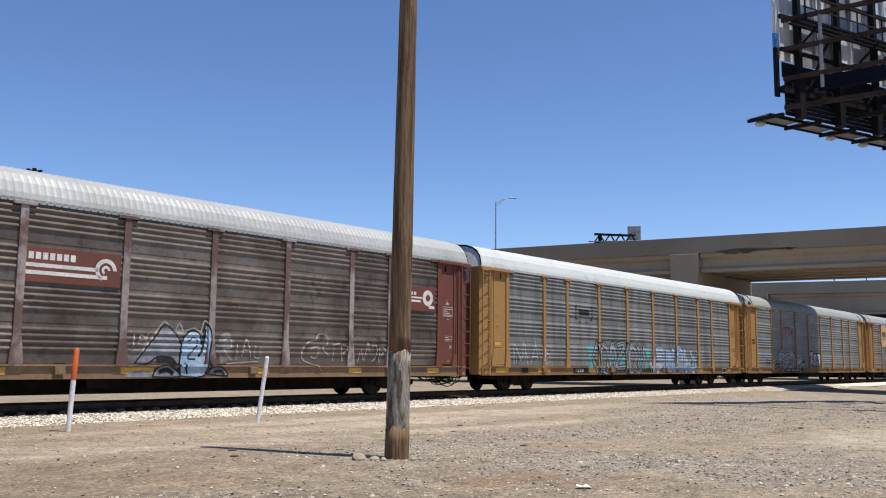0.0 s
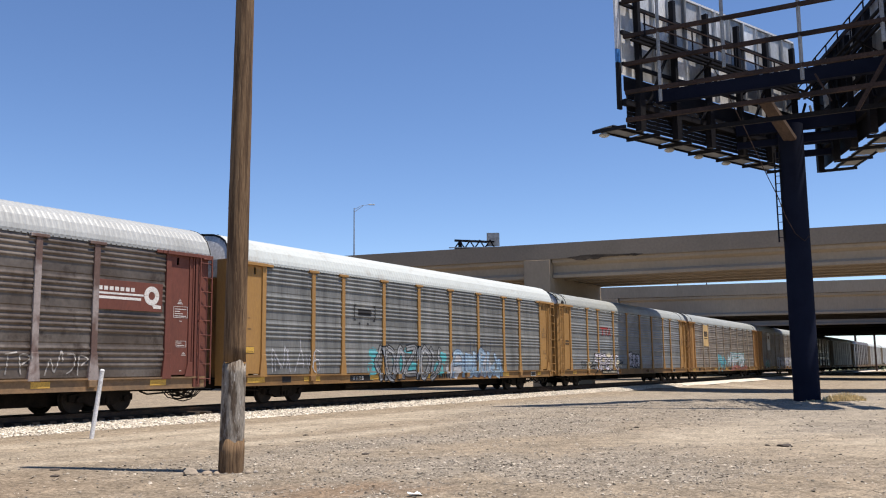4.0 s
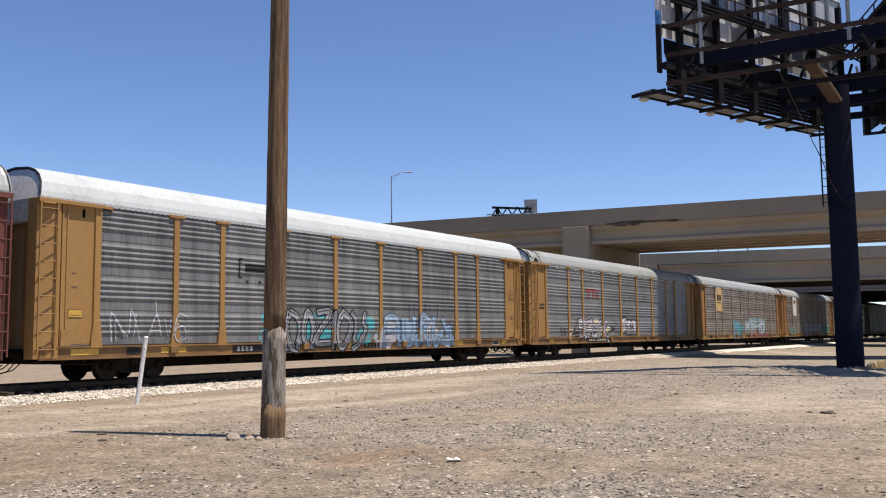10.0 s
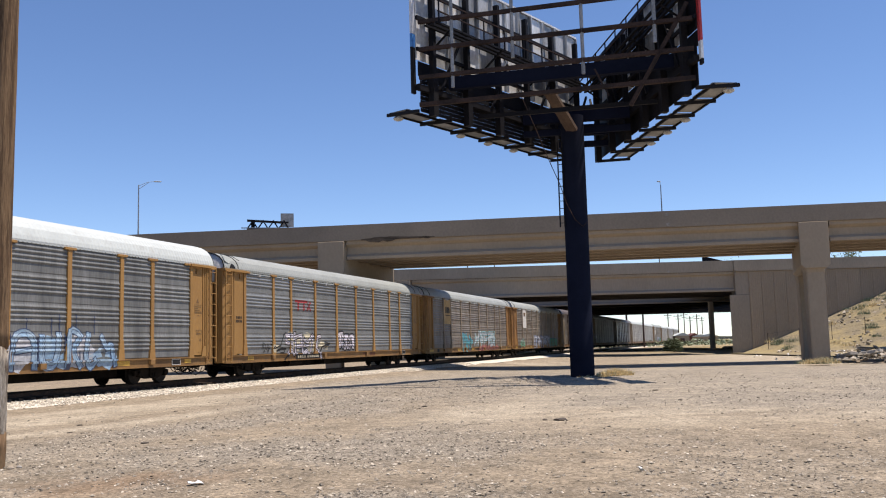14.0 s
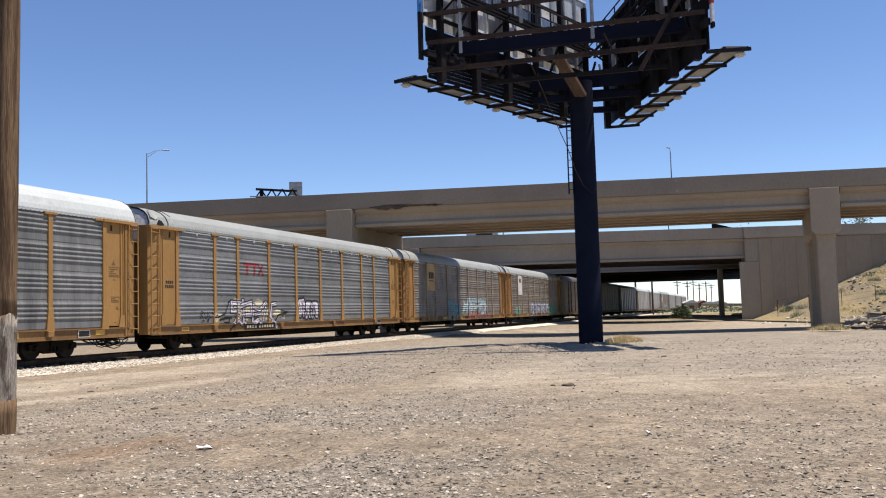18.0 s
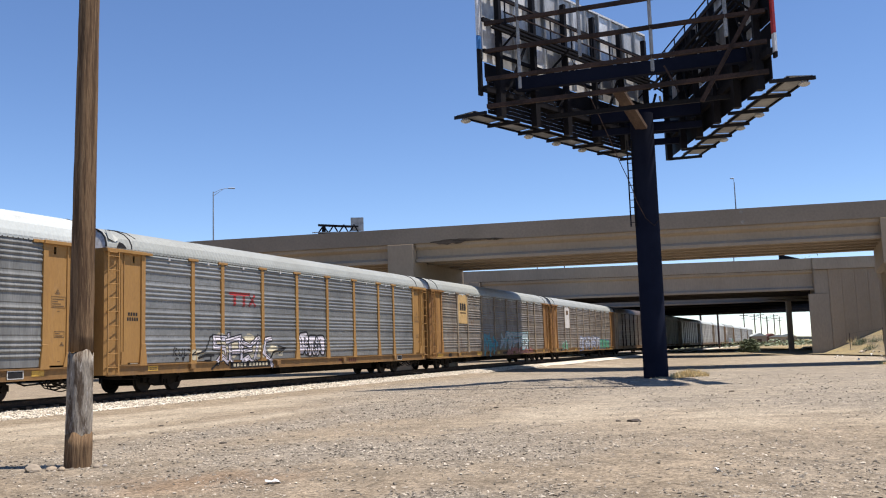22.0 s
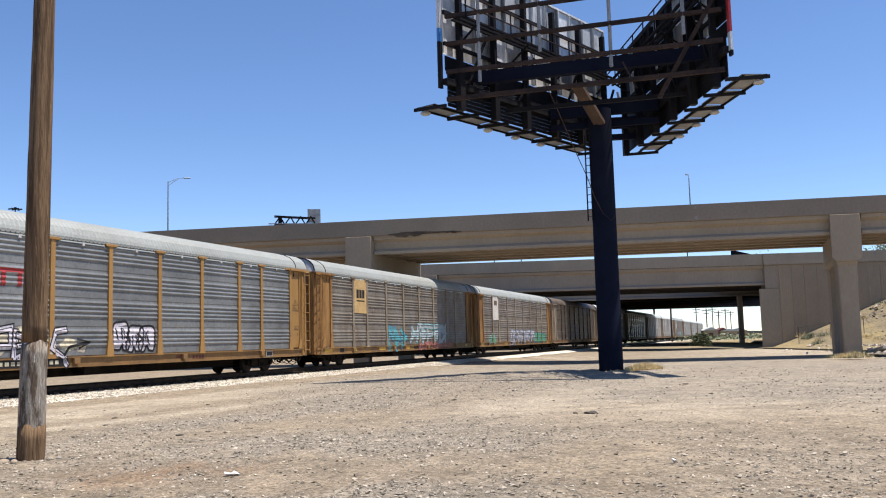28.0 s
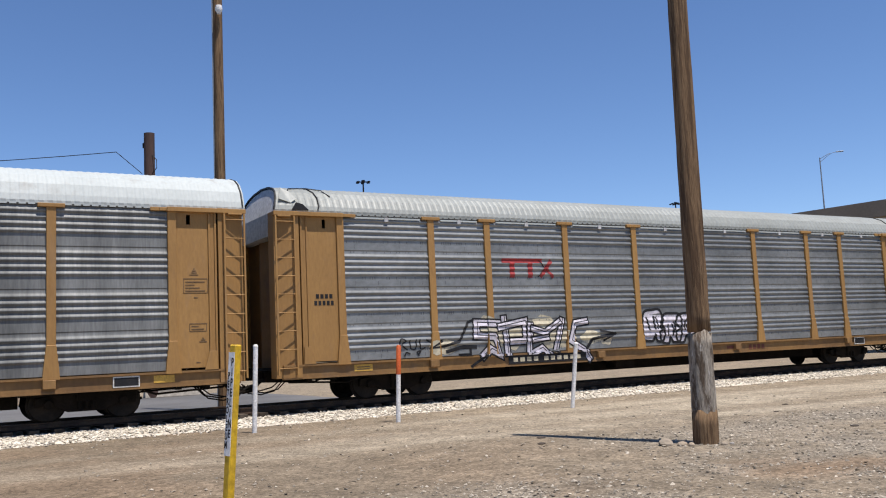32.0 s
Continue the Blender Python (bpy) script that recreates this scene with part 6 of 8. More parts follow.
def overpass(phi, dist, width, z_soffit, z_slab, z_top, piers, skew, x_min, x_max, label, mat_name, n_gird=5, inner=None, slim=1.0):
    ob = thing("overpass", local_pose(phi, dist), label, "overpass", kind="structure")
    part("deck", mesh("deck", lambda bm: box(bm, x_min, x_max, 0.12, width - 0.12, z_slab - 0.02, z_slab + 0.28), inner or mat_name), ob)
    part("road_surface", mesh("road_surface", lambda bm: box(bm, x_min, x_max, 0.45, width - 0.45, z_slab + 0.284, z_slab + 0.30), "asphalt"), ob)

    def parapet(bm):
        prism(bm, [(0.0, z_slab), (0.42, z_slab), (0.42, z_slab + 0.4), (0.26, z_slab + 0.62), (0.24, z_top), (0.0, z_top)], x_min, x_max)
    pm = mesh("parapet", parapet, "conc_dull" if mat_name == "conc" else mat_name)
    part("parapet", pm, ob, pose(0, 0, 0, 0, 0, -90) @ Matrix.Diagonal((-1, 1, 1, 1)), "tan concrete parapet")
    part("parapet", pm, ob, pose(0, width, 0, 0, 0, 90) @ Matrix.Diagonal((-1, -1, 1, 1)) @ Matrix.Diagonal((1, 1, 1, 1)), "tan concrete parapet")
    tan_s = math.tan(radians(skew))
    xs = [x_min] + list(piers) + [x_max]
    for k in range(n_gird):
        y = 0.62 + k * (width - 1.24) / (n_gird - 1)
        for a_, b_ in zip(xs, xs[1:]):
            lo = a_ + y * tan_s + (1.01 if a_ in piers else 0)
            hi = b_ + y * tan_s - (1.01 if b_ in piers else 0)
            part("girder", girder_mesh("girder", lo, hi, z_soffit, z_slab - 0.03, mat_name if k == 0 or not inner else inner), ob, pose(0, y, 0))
    for px in piers:
        def cap(bm, px=px):
            zc0, zc1 = z_soffit - CAP_DROP, z_slab - 0.04
            for y0, y1 in ((-0.10, width + 0.1),):
                v = [bm.verts.new((px + s_ + y * tan_s, y, z)) for y in (y0, y1) for s_, z in ((-1.0, zc0 + 0.25), (-0.72, zc0), (0.72, zc0), (1.0, zc0 + 0.25), (1.0, zc1), (-1.0, zc1))]
                bm.faces.new(v[:6])
                bm.faces.new(v[6:][::-1])
                for i in range(6):
                    j = (i + 1) % 6
                    bm.faces.new((v[i], v[i + 6], v[j + 6], v[j]))
        part("pier_cap", mesh("pier_cap", cap, mat_name, 0.02), ob)
        for y in (0.05, width - 1.35):
            def column(bm, px=px, y=y):
                x = px + y * tan_s
                top = z_soffit - CAP_DROP
                rows = [(0.62, 0.50, -0.7), (0.62, 0.50, 3.0), (0.64, 0.52, top - 0.3), (0.72, 0.60, top + 0.05)]
                rings = [[bm.verts.new((x + a_ * w * slim, y + 0.65 + b_ * d, z)) for a_, b_ in ((-1, -0.85), (-0.85, -1), (0.85, -1), (1, -0.85), (1, 0.85), (0.85, 1), (-0.85, 1), (-1, 0.85))] for w, d, z in rows]
                bm.faces.new(rings[0][::-1])
                bm.faces.new(rings[-1])
                for r0, r1 in zip(rings, rings[1:]):
                    for i in range(8):
                        bm.faces.new((r0[i], r0[(i + 1) % 8], r1[(i + 1) % 8], r1[i]))
            part("column", mesh("column", column, mat_name), ob)
    return ob


CAP_DROP = 1.9
OV1 = overpass(29.7, 65.7, 9.9, 8.27, 9.68, 10.86, [-51.5, -16.7, 18.05, 53.0], 10.9, -160, 150, "tan concrete highway overpass on flared columns", "conc")
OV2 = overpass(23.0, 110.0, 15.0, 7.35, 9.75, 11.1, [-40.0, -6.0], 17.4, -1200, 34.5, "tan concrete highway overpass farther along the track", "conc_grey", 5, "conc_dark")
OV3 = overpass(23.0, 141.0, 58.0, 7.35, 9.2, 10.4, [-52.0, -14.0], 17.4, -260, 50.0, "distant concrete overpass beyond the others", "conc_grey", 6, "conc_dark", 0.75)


part("column", mesh("column", lambda bm: box(bm, 39.85, 40.55, -0.85, -0.15, -0.5, 7.36), "conc", 0.05), OV3)
for ov, rows in ((OV1, ((8.05, 10.62), (8.1, 9.9))), (OV2, ((26.6, 9.95),))):
    for x, z in rows:
        part("joint_patch", mesh("joint_patch", lambda bm, x=x, z=z: prism(bm, [(x - 0.13, z - 0.09), (x + 0.08, z - 0.13), (x + 0.15, z + 0.03), (x + 0.03, z + 0.12), (x - 0.12, z + 0.07)], -0.012, 0.01), "pad"), ov, label="pale patch at the joint")


for x in (2.1, 5.4, 25.6):
    part("parapet_post", mesh("parapet_post", lambda bm, x=x: tube(bm, [(x, 0.25, 11.0), (x, 0.25, 11.85)], 0.055, 8), "bb_rust"), OV2, label="thin dark post on the parapet")
part("sign_panel", mesh("sign_panel", lambda bm: prism(bm, [(34.8, 11.0), (37.5, 11.0), (37.5, 12.35), (34.8, 13.05)], 14.3, 14.45), "bb_steel"), OV2, label="dark slanting sign panel seen from behind")


def soot_stain(ov, x, z, w, h, y, seed):
    """A dark run of soot and damp on the concrete under a deck joint."""
    r = random.Random(seed)
    n_ = 9
    up = [(x - w / 2 + w * k / n_, z + h * (0.2 + 0.3 * r.random()) * math.sin(math.pi * (k + 0.5) / (n_ + 1))) for k in range(n_ + 1)]
    lo = [(px, z - h * (0.3 + 0.6 * r.random()) * math.sin(math.pi * (k + 0.5) / (n_ + 1))) for k, (px, _) in enumerate(up)]
    part("soot_stain", mesh("soot_stain", lambda bm: prism(bm, up + lo[::-1], y - 0.006, y - 0.001), "soot"), ov, label="dark soot stain")


for x, z, w, h, y in ((-11.9, 9.76, 4.2, 0.24, 0.0), (-12.9, 9.70, 3.0, 0.34, -0.007), (-9.6, 9.72, 1.6, 0.16, -0.008)):
    soot_stain(OV1, x, z, w, h, y, int(-x * 10))


def build_abutment():
    ob = thing("abutment", local_pose(23.0, 110.0), "tan ribbed concrete abutment and retaining wall", "retaining wall", kind="structure")
    t = math.tan(radians(17.4))
    wall = lambda bm: prism_xy(bm, [(33.8, -0.2), (36.2, -0.2), (36.2 + 84 * t, 84), (33.8 + 84 * t, 84)], -0.5, 6.85)
    part("abutment_wall", mesh("abutment_wall", wall, "conc_grey"), ob)
    part("bearing_block", mesh("bearing_block", lambda bm: box(bm, 34.6, 36.5, -0.1, 1.6, 6.86, 9.7), "conc_grey", 0.03), ob)
    # retaining wall of upright ribbed panels
    for i in range(30):
        x = 36.24 + i * 1.5
        def panel(bm, x=x):
            box(bm, 0, 1.47, 0.0, 0.5, -0.5, 9.7)
            for k in range(6):
                box(bm, 0.08 + k * 0.24, 0.20 + k * 0.24, -0.05, 0.0, -0.5, 9.6)
        if i == 0:
            pm = mesh("wall_panel", panel, "conc")
        part("wall_panel", pm, ob, pose(x, -0.2, 0))
    part("coping", mesh("coping", lambda bm: (box(bm, 34.52, 150, -0.45, 0.4, 9.72, 9.95), box(bm, 34.52, 150, -0.2, 0.25, 9.952, 11.1)), "conc_grey"), ob)
    part("approach_road", mesh("approach_road", lambda bm: box(bm, 36.5, 900, 0.42, 37, 9.0, 10.05), "asphalt"), ob)
    # embankment of dry grass in front of the wall
    xs, ys = np.linspace(33, 150, 60), np.linspace(-34, -0.3, 24)
    v = []
    for x in xs:
        for y in ys:
            top = max(0.0, (x - 35.5) * 0.40)
            top = min(top, 9.0)
            run = 4.0 + top * 2.6
            z = top * max(0.0, 1 + y / run)
            v.append((x, y, z * (1 + 0.05 * noise.noise((x * 0.3, y * 0.3, 0))) + 0.15 * noise.noise((x * 0.5, y * 0.5, 2)) * min(1, z) - 0.12 * (z < 0.02)))
    k = len(ys)
    f = [(i * k + j, (i + 1) * k + j, (i + 1) * k + j + 1, i * k + j + 1) for i in range(len(xs) - 1) for j in range(k - 1)]
    slope = new("embankment", raw_mesh("embankment", v, f, "dirt_slope", True))
    slope.matrix_basis = local_pose(23.0, 110.0)
    tagged(slope, "earth embankment covered in dry yellow grass", "embankment", kind="structure")


def prism_xy(bm, outline, z0, z1):
    a_ = [bm.verts.new((x, y, z0)) for x, y in outline]
    b_ = [bm.verts.new((x, y, z1)) for x, y in outline]
    n_ = len(outline)
    bm.faces.new(a_[::-1])
    bm.faces.new(b_)
    for i in range(n_):
        bm.faces.new((a_[i], a_[(i + 1) % n_], b_[(i + 1) % n_], b_[i]))


build_abutment()


# ---- billboard ----
def polar(az, r, z=0.0):
    return Vector((r * math.sin(radians(az)), r * math.cos(radians(az)), z))


def build_billboard():
    base = polar(31.1, 44.0)
    bb = thing("billboard", pose(base.x, base.y, 0), "V-shaped billboard seen from behind on a dark steel pillar", "billboard")
    R = lambda p: Vector(p) - base                      # into the thing's space
    LO, LI, RO, RI = R(polar(21.35, 37.8)), R(polar(31.8, 49.7)), R(polar(38.9, 36.3)), R(polar(32.5, 50.2))
    Z0, Z1 = 12.56, 18.56
    part("pillar", mesh("pillar", lambda bm: tube(bm, [(0, 0, -0.4), (0, 0, 5.5), (0, 0, 12.7)], [0.575, 0.57, 0.56], 32), "navy"), bb)
    for nm, a_, b_, edge in (("sign_left", LO, LI, "bb_blue"), ("sign_right", RO, RI, "bb_red")):
        Z1 = 18.56 if edge == "bb_blue" else 17.3
        TZ = Z0 - 0.84 if edge == "bb_blue" else Z0 - 0.99
        d = (b_ - a_)
        ln = d.length
        d.normalize()
        out = Vector((-d.y, d.x, 0))
        if out.dot((LO + RO) / 2 - a_) > 0:
            out = -out
        P = lambda s_, o, z: a_ + d * s_ + out * o + Vector((0, 0, z))
        # face sheets: upright trays, side by side
        n_ = 12
        for i in range(n_):
            s0, s1 = ln * i / n_, ln * (i + 1) / n_ - 0.03
            for z0, z1 in ((Z0 + 1.5, Z0 + 3.3), (Z0 + 3.34, Z1)):
                def sheet(bm, s0=s0, s1=s1, z0=z0, z1=z1):
                    beam(bm, P((s0 + s1) / 2, 0.30, z0), P((s0 + s1) / 2, 0.30, z1), s1 - s0, 0.03, out)
                    for s_ in (s0 + 0.03, s1 - 0.03):
                        beam(bm, P(s_, 0.22, z0), P(s_, 0.22, z1), 0.03, 0.14, out)
                dark = edge == "bb_red" and i % 3 != 1
                part("face_sheet", mesh("face_sheet", sheet, "bb_steel" if dark else "bb_panel"), bb)
        part("face_trim", mesh("face_trim", lambda bm: (beam(bm, P(-0.06, 0.28, Z1 + 0.06), P(ln, 0.28, Z1 + 0.06), 0.16, 0.1), ), "bb_white"), bb, label="white top trim")
        ZA, ZB = (Z0 + 2.55, Z0 + 1.95) if edge == "bb_blue" else (Z0 + 0.85, Z0 + 0.1)
        part("edge_trim", mesh("edge_trim", lambda bm: beam(bm, P(-0.10, 0.25, ZA + 0.02), P(-0.10, 0.25, Z1 + 0.1), 0.24, 0.10, out), "bb_white" if edge == "bb_blue" else edge), bb)
        part("edge_trim", mesh("edge_trim", lambda bm: beam(bm, P(-0.10, 0.25, ZB + 0.02), P(-0.10, 0.25, ZA), 0.24, 0.10, out), edge if edge == "bb_blue" else "bb_panel"), bb)
        part("edge_trim", mesh("edge_trim", lambda bm: beam(bm, P(-0.10, 0.25, Z0 - 0.1), P(-0.10, 0.25, ZB), 0.24, 0.10, out), "bb_steel"), bb)
        # dark closing board, and the lower apron of slats
        part("closing_board", mesh("closing_board", lambda bm: beam(bm, P(0.3, 0.31, Z0 + 1.13), P(ln, 0.31, Z0 + 1.13), 0.03, 0.66), "bb_steel"), bb)
        for k in range(9):
            part("apron_slat", mesh("apron_slat", lambda bm, k=k: beam(bm, P(0.4, 0.28, Z0 - 0.70 + k * 0.18), P(ln, 0.28, Z0 - 0.70 + k * 0.18), 0.04, 0.16 if edge == "bb_blue" else 0.176), "bb_steel"), bb)
        # upright columns and rails behind the face
        for i in range(6):
            s_ = 0.9 + i * (ln - 1.6) / 5
            part("upright", mesh("upright", lambda bm, s_=s_: beam(bm, P(s_, -0.05, Z0 + 0.7), P(s_, -0.05, Z1 - 0.5), 0.19, 0.26, out), "bb_steel"), bb)
            part("leg", mesh("leg", lambda bm, s_=s_: beam(bm, P(s_, -0.05, TZ - 0.12), P(s_, -0.05, Z0 + 0.69), 0.34, 0.30, out), "bb_steel"), bb)
        for z, w in ((Z0 + 0.2, 0.22), (Z0 + 1.9, 0.12), (Z0 + 3.3, 0.14), (Z0 + 4.6, 0.12)):
            part("stringer", mesh("stringer", lambda bm, z=z, w=w: beam(bm, P(0, 0.10, z), P(ln, 0.10, z), w, w * 1.2), "bb_steel"), bb)
        # rear walkway with hand rail
        for o_ in (-0.25, -0.55, -0.85):
            part("walkway_plank", mesh("walkway_plank", lambda bm, o_=o_: beam(bm, P(0.2, o_, Z0 + 2.9), P(ln - 0.4, o_, Z0 + 2.9), 0.13, 0.08), "bb_steel"), bb)
        for z in (Z0 + 3.4, Z0 + 3.9):
            part("hand_rail", mesh("hand_rail", lambda bm, z=z: beam(bm, P(0.2, -0.92, z), P(ln - 0.4, -0.92, z), 0.05, 0.05), "bb_rust"), bb)
        for i in range(9):
            s_ = 0.3 + i * (ln - 0.9) / 8
            part("rail_post", mesh("rail_post", lambda bm, s_=s_: beam(bm, P(s_, -0.92, Z0 + 2.9), P(s_, -0.92, Z0 + 3.9), 0.05, 0.05, out), "bb_steel"), bb)
        for i in range(4):
            s_ = 1.2 + i * (ln - 2.5) / 3
            part("bracket", mesh("bracket", lambda bm, s_=s_: (beam(bm, P(s_, 0.1, Z0 + 2.2), P(s_, -0.9, Z0 + 2.86), 0.07, 0.07), beam(bm, P(s_ + 0.2, -0.1, Z0 + 0.3), P(s_ + 1.6, -0.1, Z0 + 2.7), 0.10, 0.10, out)), "bb_steel"), bb)
        # light trough in front: frames, panels, lamp heads
        part("trough_rail", mesh("trough_rail", lambda bm: beam(bm, P(-0.1, 1.62, TZ + 0.10), P(ln - 0.3, 1.62, TZ + 0.10), 0.07, 0.10), "bb_steel"), bb)
        part("trough_rail", mesh("trough_rail", lambda bm: beam(bm, P(-0.1, 0.7, TZ + 0.07), P(ln - 0.3, 0.7, TZ + 0.07), 0.07, 0.10), "bb_steel"), bb)
        for i in range(7):
            s_ = -0.2 + i * (ln - 0.6) / 6
            part("light_arm", mesh("light_arm", lambda bm, s_=s_: beam(bm, P(s_, -0.1, TZ - 0.10), P(s_, 1.7, TZ + 0.02), 0.10, 0.14), "bb_steel"), bb)
            if i < 6:
                part("trough_panel", mesh("trough_panel", lambda bm, s_=s_: beam(bm, P(s_ + 0.12, 1.12, TZ + 0.14), P(s_ + (ln - 0.6) / 6 - 0.12, 1.12, TZ + 0.14), 0.95, 0.03), "bb_under" if edge == "bb_blue" else "bb_grate"), bb)
                if i % 2 == 0 or i == 3:
                    def head(bm, s_=s_):
                        c = P(s_ + 0.45, 1.45, TZ - 0.14)
                        tube(bm, [c + Vector((0, 0, -0.03)), c + Vector((0, 0, 0.02)), c + Vector((0, 0, 0.08)), c + Vector((0, 0, 0.17))], [0.13, 0.22, 0.23, 0.09], 14)
                    part("lamp_head", mesh("lamp_head", head, "bb_lamp"), bb, label="dull round floodlight")
    Z1 = 18.56
    # frame across the open side of the V
    span = RO - LO
    for z, w, m in ((Z0 - 0.62, 0.16, "bb_rust"), (Z0 + 0.58, 0.15, "bb_rust"), (Z0 + 1.82, 0.15, "bb_rust"), (Z0 + 3.05, 0.15, "bb_rust"), (Z0 + 4.6, 0.16, "bb_rust")):
        part("cross_rail", mesh("cross_rail", lambda bm, z=z, w=w: beam(bm, LO + Vector((0, 0, z)), RO + Vector((0, 0, z)), w, w * 1.1), m), bb)
    for i, f_ in enumerate((0.13, 0.36, 0.615, 0.87)):
        p = LO + span * f_
        part("cross_post", mesh("cross_post", lambda bm, p=p: beam(bm, p + Vector((0, 0, Z0 + (0.0 if i % 2 == 0 else 1.0))), p + Vector((0, 0, Z1 - 0.3)), 0.11, 0.11), "bb_post"), bb)
    # main beams from the pillar to both signs
    for f_ in (0.15, 0.57, 0.80):
        p, q = LO.lerp(LI, f_), RO.lerp(RI, f_)
        zb = Z0 + 0.75 if f_ < 0.2 else Z0 + 0.2
        part("main_beam", mesh("main_beam", lambda bm, p=p, q=q: beam(bm, p + Vector((0, 0, zb)), q + Vector((0, 0, zb)), 0.34, 0.56), "navy"), bb)
        if f_ > 0.2:
          part("floor_beam", mesh("floor_beam", lambda bm, p=p, q=q: beam(bm, p + Vector((0, 0, Z0 - 0.55)), q + Vector((0, 0, Z0 - 0.55)), 0.22, 0.30), "navy"), bb)
    near = Vector((-math.sin(radians(31.1)), -math.cos(radians(31.1)), 0))
    across = Vector((-math.cos(radians(31.1)), math.sin(radians(31.1)), 0))
    part("strut", mesh("strut", lambda bm: beam(bm, near * 0.50 + Vector((0, 0, 11.9)), near * 2.4 + across * 0.95 + Vector((0, 0, 13.3)), 0.55, 0.18), "bb_brown"), bb, label="rusty brown brace")
    for k in range(2):
        p = LO.lerp(LI, 0.30 + 0.30 * k)
        q = RO.lerp(RI, 0.30 + 0.30 * k)
        part("floor_joist", mesh("floor_joist", lambda bm, p=p, q=q: beam(bm, p + Vector((0, 0, Z0 - 0.35)), q + Vector((0, 0, Z0 - 0.35)), 0.12, 0.2), "bb_steel"), bb)
    part("diagonal", mesh("diagonal", lambda bm: beam(bm, LO.lerp(RO, 0.775) + Vector((0, 0, Z0 - 1.5)), LO.lerp(RO, 0.985) + Vector((0, 0, Z0 + 2.5)), 0.15, 0.15), "bb_rust"), bb)
    part("diagonal", mesh("diagonal", lambda bm: beam(bm, LO.lerp(RO, 0.655) + Vector((0, 0, Z0 + 0.15)), LO.lerp(RO, 0.70) + Vector((0, 0, Z0 - 1.0)), 0.07, 0.07), "bb_rust"), bb)
    # ladder and loose cables at the pillar
    side_v = Vector((-math.cos(radians(31)), math.sin(radians(31)), 0))
    foot = side_v * 0.72 + Vector((-0.1, -0.3, 0))

    def ladder(bm):
        w = side_v * 0.11
        for s_ in (-1, 1):
            beam(bm, foot + w * s_ + Vector((0, 0, 7.2)), foot + w * s_ + Vector((0, 0, 11.4)), 0.05, 0.05, (1, 0, 0))
        for k in range(11):
            beam(bm, foot - w + Vector((0, 0, 7.4 + k * 0.36)), foot + w + Vector((0, 0, 7.4 + k * 0.36)), 0.03, 0.03)
    part("ladder", mesh("ladder", ladder, "bb_steel"), bb)

    def cable(bm):
        near = Vector((-math.sin(radians(31)), -math.cos(radians(31)), 0))
        at = lambda side, out_, z: side_v * side + near * out_ + Vector((0, 0, z))
        pts = [at(3.6, 1.2, 16.6), at(2.75, 1.1, 14.5), at(2.1, 1.0, 12.9), at(1.5, 0.9, 11.3), at(1.05, 0.8, 10.1), at(0.72, 0.72, 9.3), at(0.42, 0.68, 8.3), at(0.05, 0.66, 7.5), at(-0.32, 0.60, 7.15), at(-0.52, 0.42, 7.4)]
        tube(bm, pts, 0.020, 5)
    part("cable", mesh("cable", cable, "bb_rust"), bb, label="hanging dark cable")
    return base


BB_BASE = build_billboard()


# ---- near things ----
def build_pole():
    pole = thing("utility_pole", pose(-1.0, 15.06, 0), "tall brown wooden utility pole with a greyed foot", "utility pole")
    def ragged(bm, z0, z1, r0, r1, lean, seed, zs, jag=0.0):
        r = random.Random(seed)
        sides, rings = 36, []
        offs = [r.uniform(-0.012, 0.012) for _ in range(sides)]
        for i in range(zs + 1):
            z = z0 + (z1 - z0) * i / zs
            rad = r0 + (r1 - r0) * i / zs
            rings.append([bm.verts.new((math.cos(k * math.tau / sides) * (rad + offs[k] + r.uniform(-0.004, 0.004)) + lean * z, math.sin(k * math.tau / sides) * (rad + offs[k]), z)) for k in range(sides)])
        for k in range(sides):
            rings[-1][k].co.z += jag * (1.6 * noise.noise((k * 0.31, seed, z1)) + 0.9 * noise.noise((k * 1.1, z1, 2.0)))
        for a_, b_ in zip(rings, rings[1:]):
            for k in range(sides):
                bm.faces.new((a_[k], a_[(k + 1) % sides], b_[(k + 1) % sides], b_[k])).smooth = True
        bm.faces.new(rings[0][::-1])
        bm.faces.new(rings[-1])
    part("pole_shaft", mesh("pole_shaft", lambda bm: ragged(bm, 1.765, 12.2, 0.176, 0.128, 0.011, 2, 40), "wood"), pole)
    part("pole_foot", mesh("pole_foot", lambda bm: ragged(bm, 0.30, 1.74, 0.192, 0.182, 0.011, 2, 9, 0.09), "wood_grey"), pole, label="weathered pale grey band")
    part("pole_base", mesh("pole_base", lambda bm: ragged(bm, -0.3, 0.52, 0.198, 0.194, 0.011, 2, 4, 0.035), "wood"), pole, label="brown base in the ground")
    for i, (x, y, sz, m, look_) in enumerate(((-1.58, 14.80, 0.125, "conc_grey", "grey"), (-1.33, 14.78, 0.085, "conc", "tan"), (-1.20, 14.72, 0.06, "conc", "tan"),
                                          (-0.72, 14.85, 0.05, "conc_grey", "grey"), (-0.60, 14.95, 0.04, "pad", "pale"))):
        def rock(bm, sz=sz, i=i):
            bmesh.ops.create_icosphere(bm, subdivisions=2, radius=sz)
            for v in bm.verts:
                v.co *= 1 + 0.40 * noise.noise(v.co * 9 + Vector((i, 0, 0)))
                v.co.z *= 0.65
        thing("rock", pose(x, y, float(ground_z(np.array(x), np.array(y))) + sz * 0.25), look_ + " broken rock at the foot of the pole", "rock", "rocks by the pole", me=mesh("rock", rock, m))


build_pole()


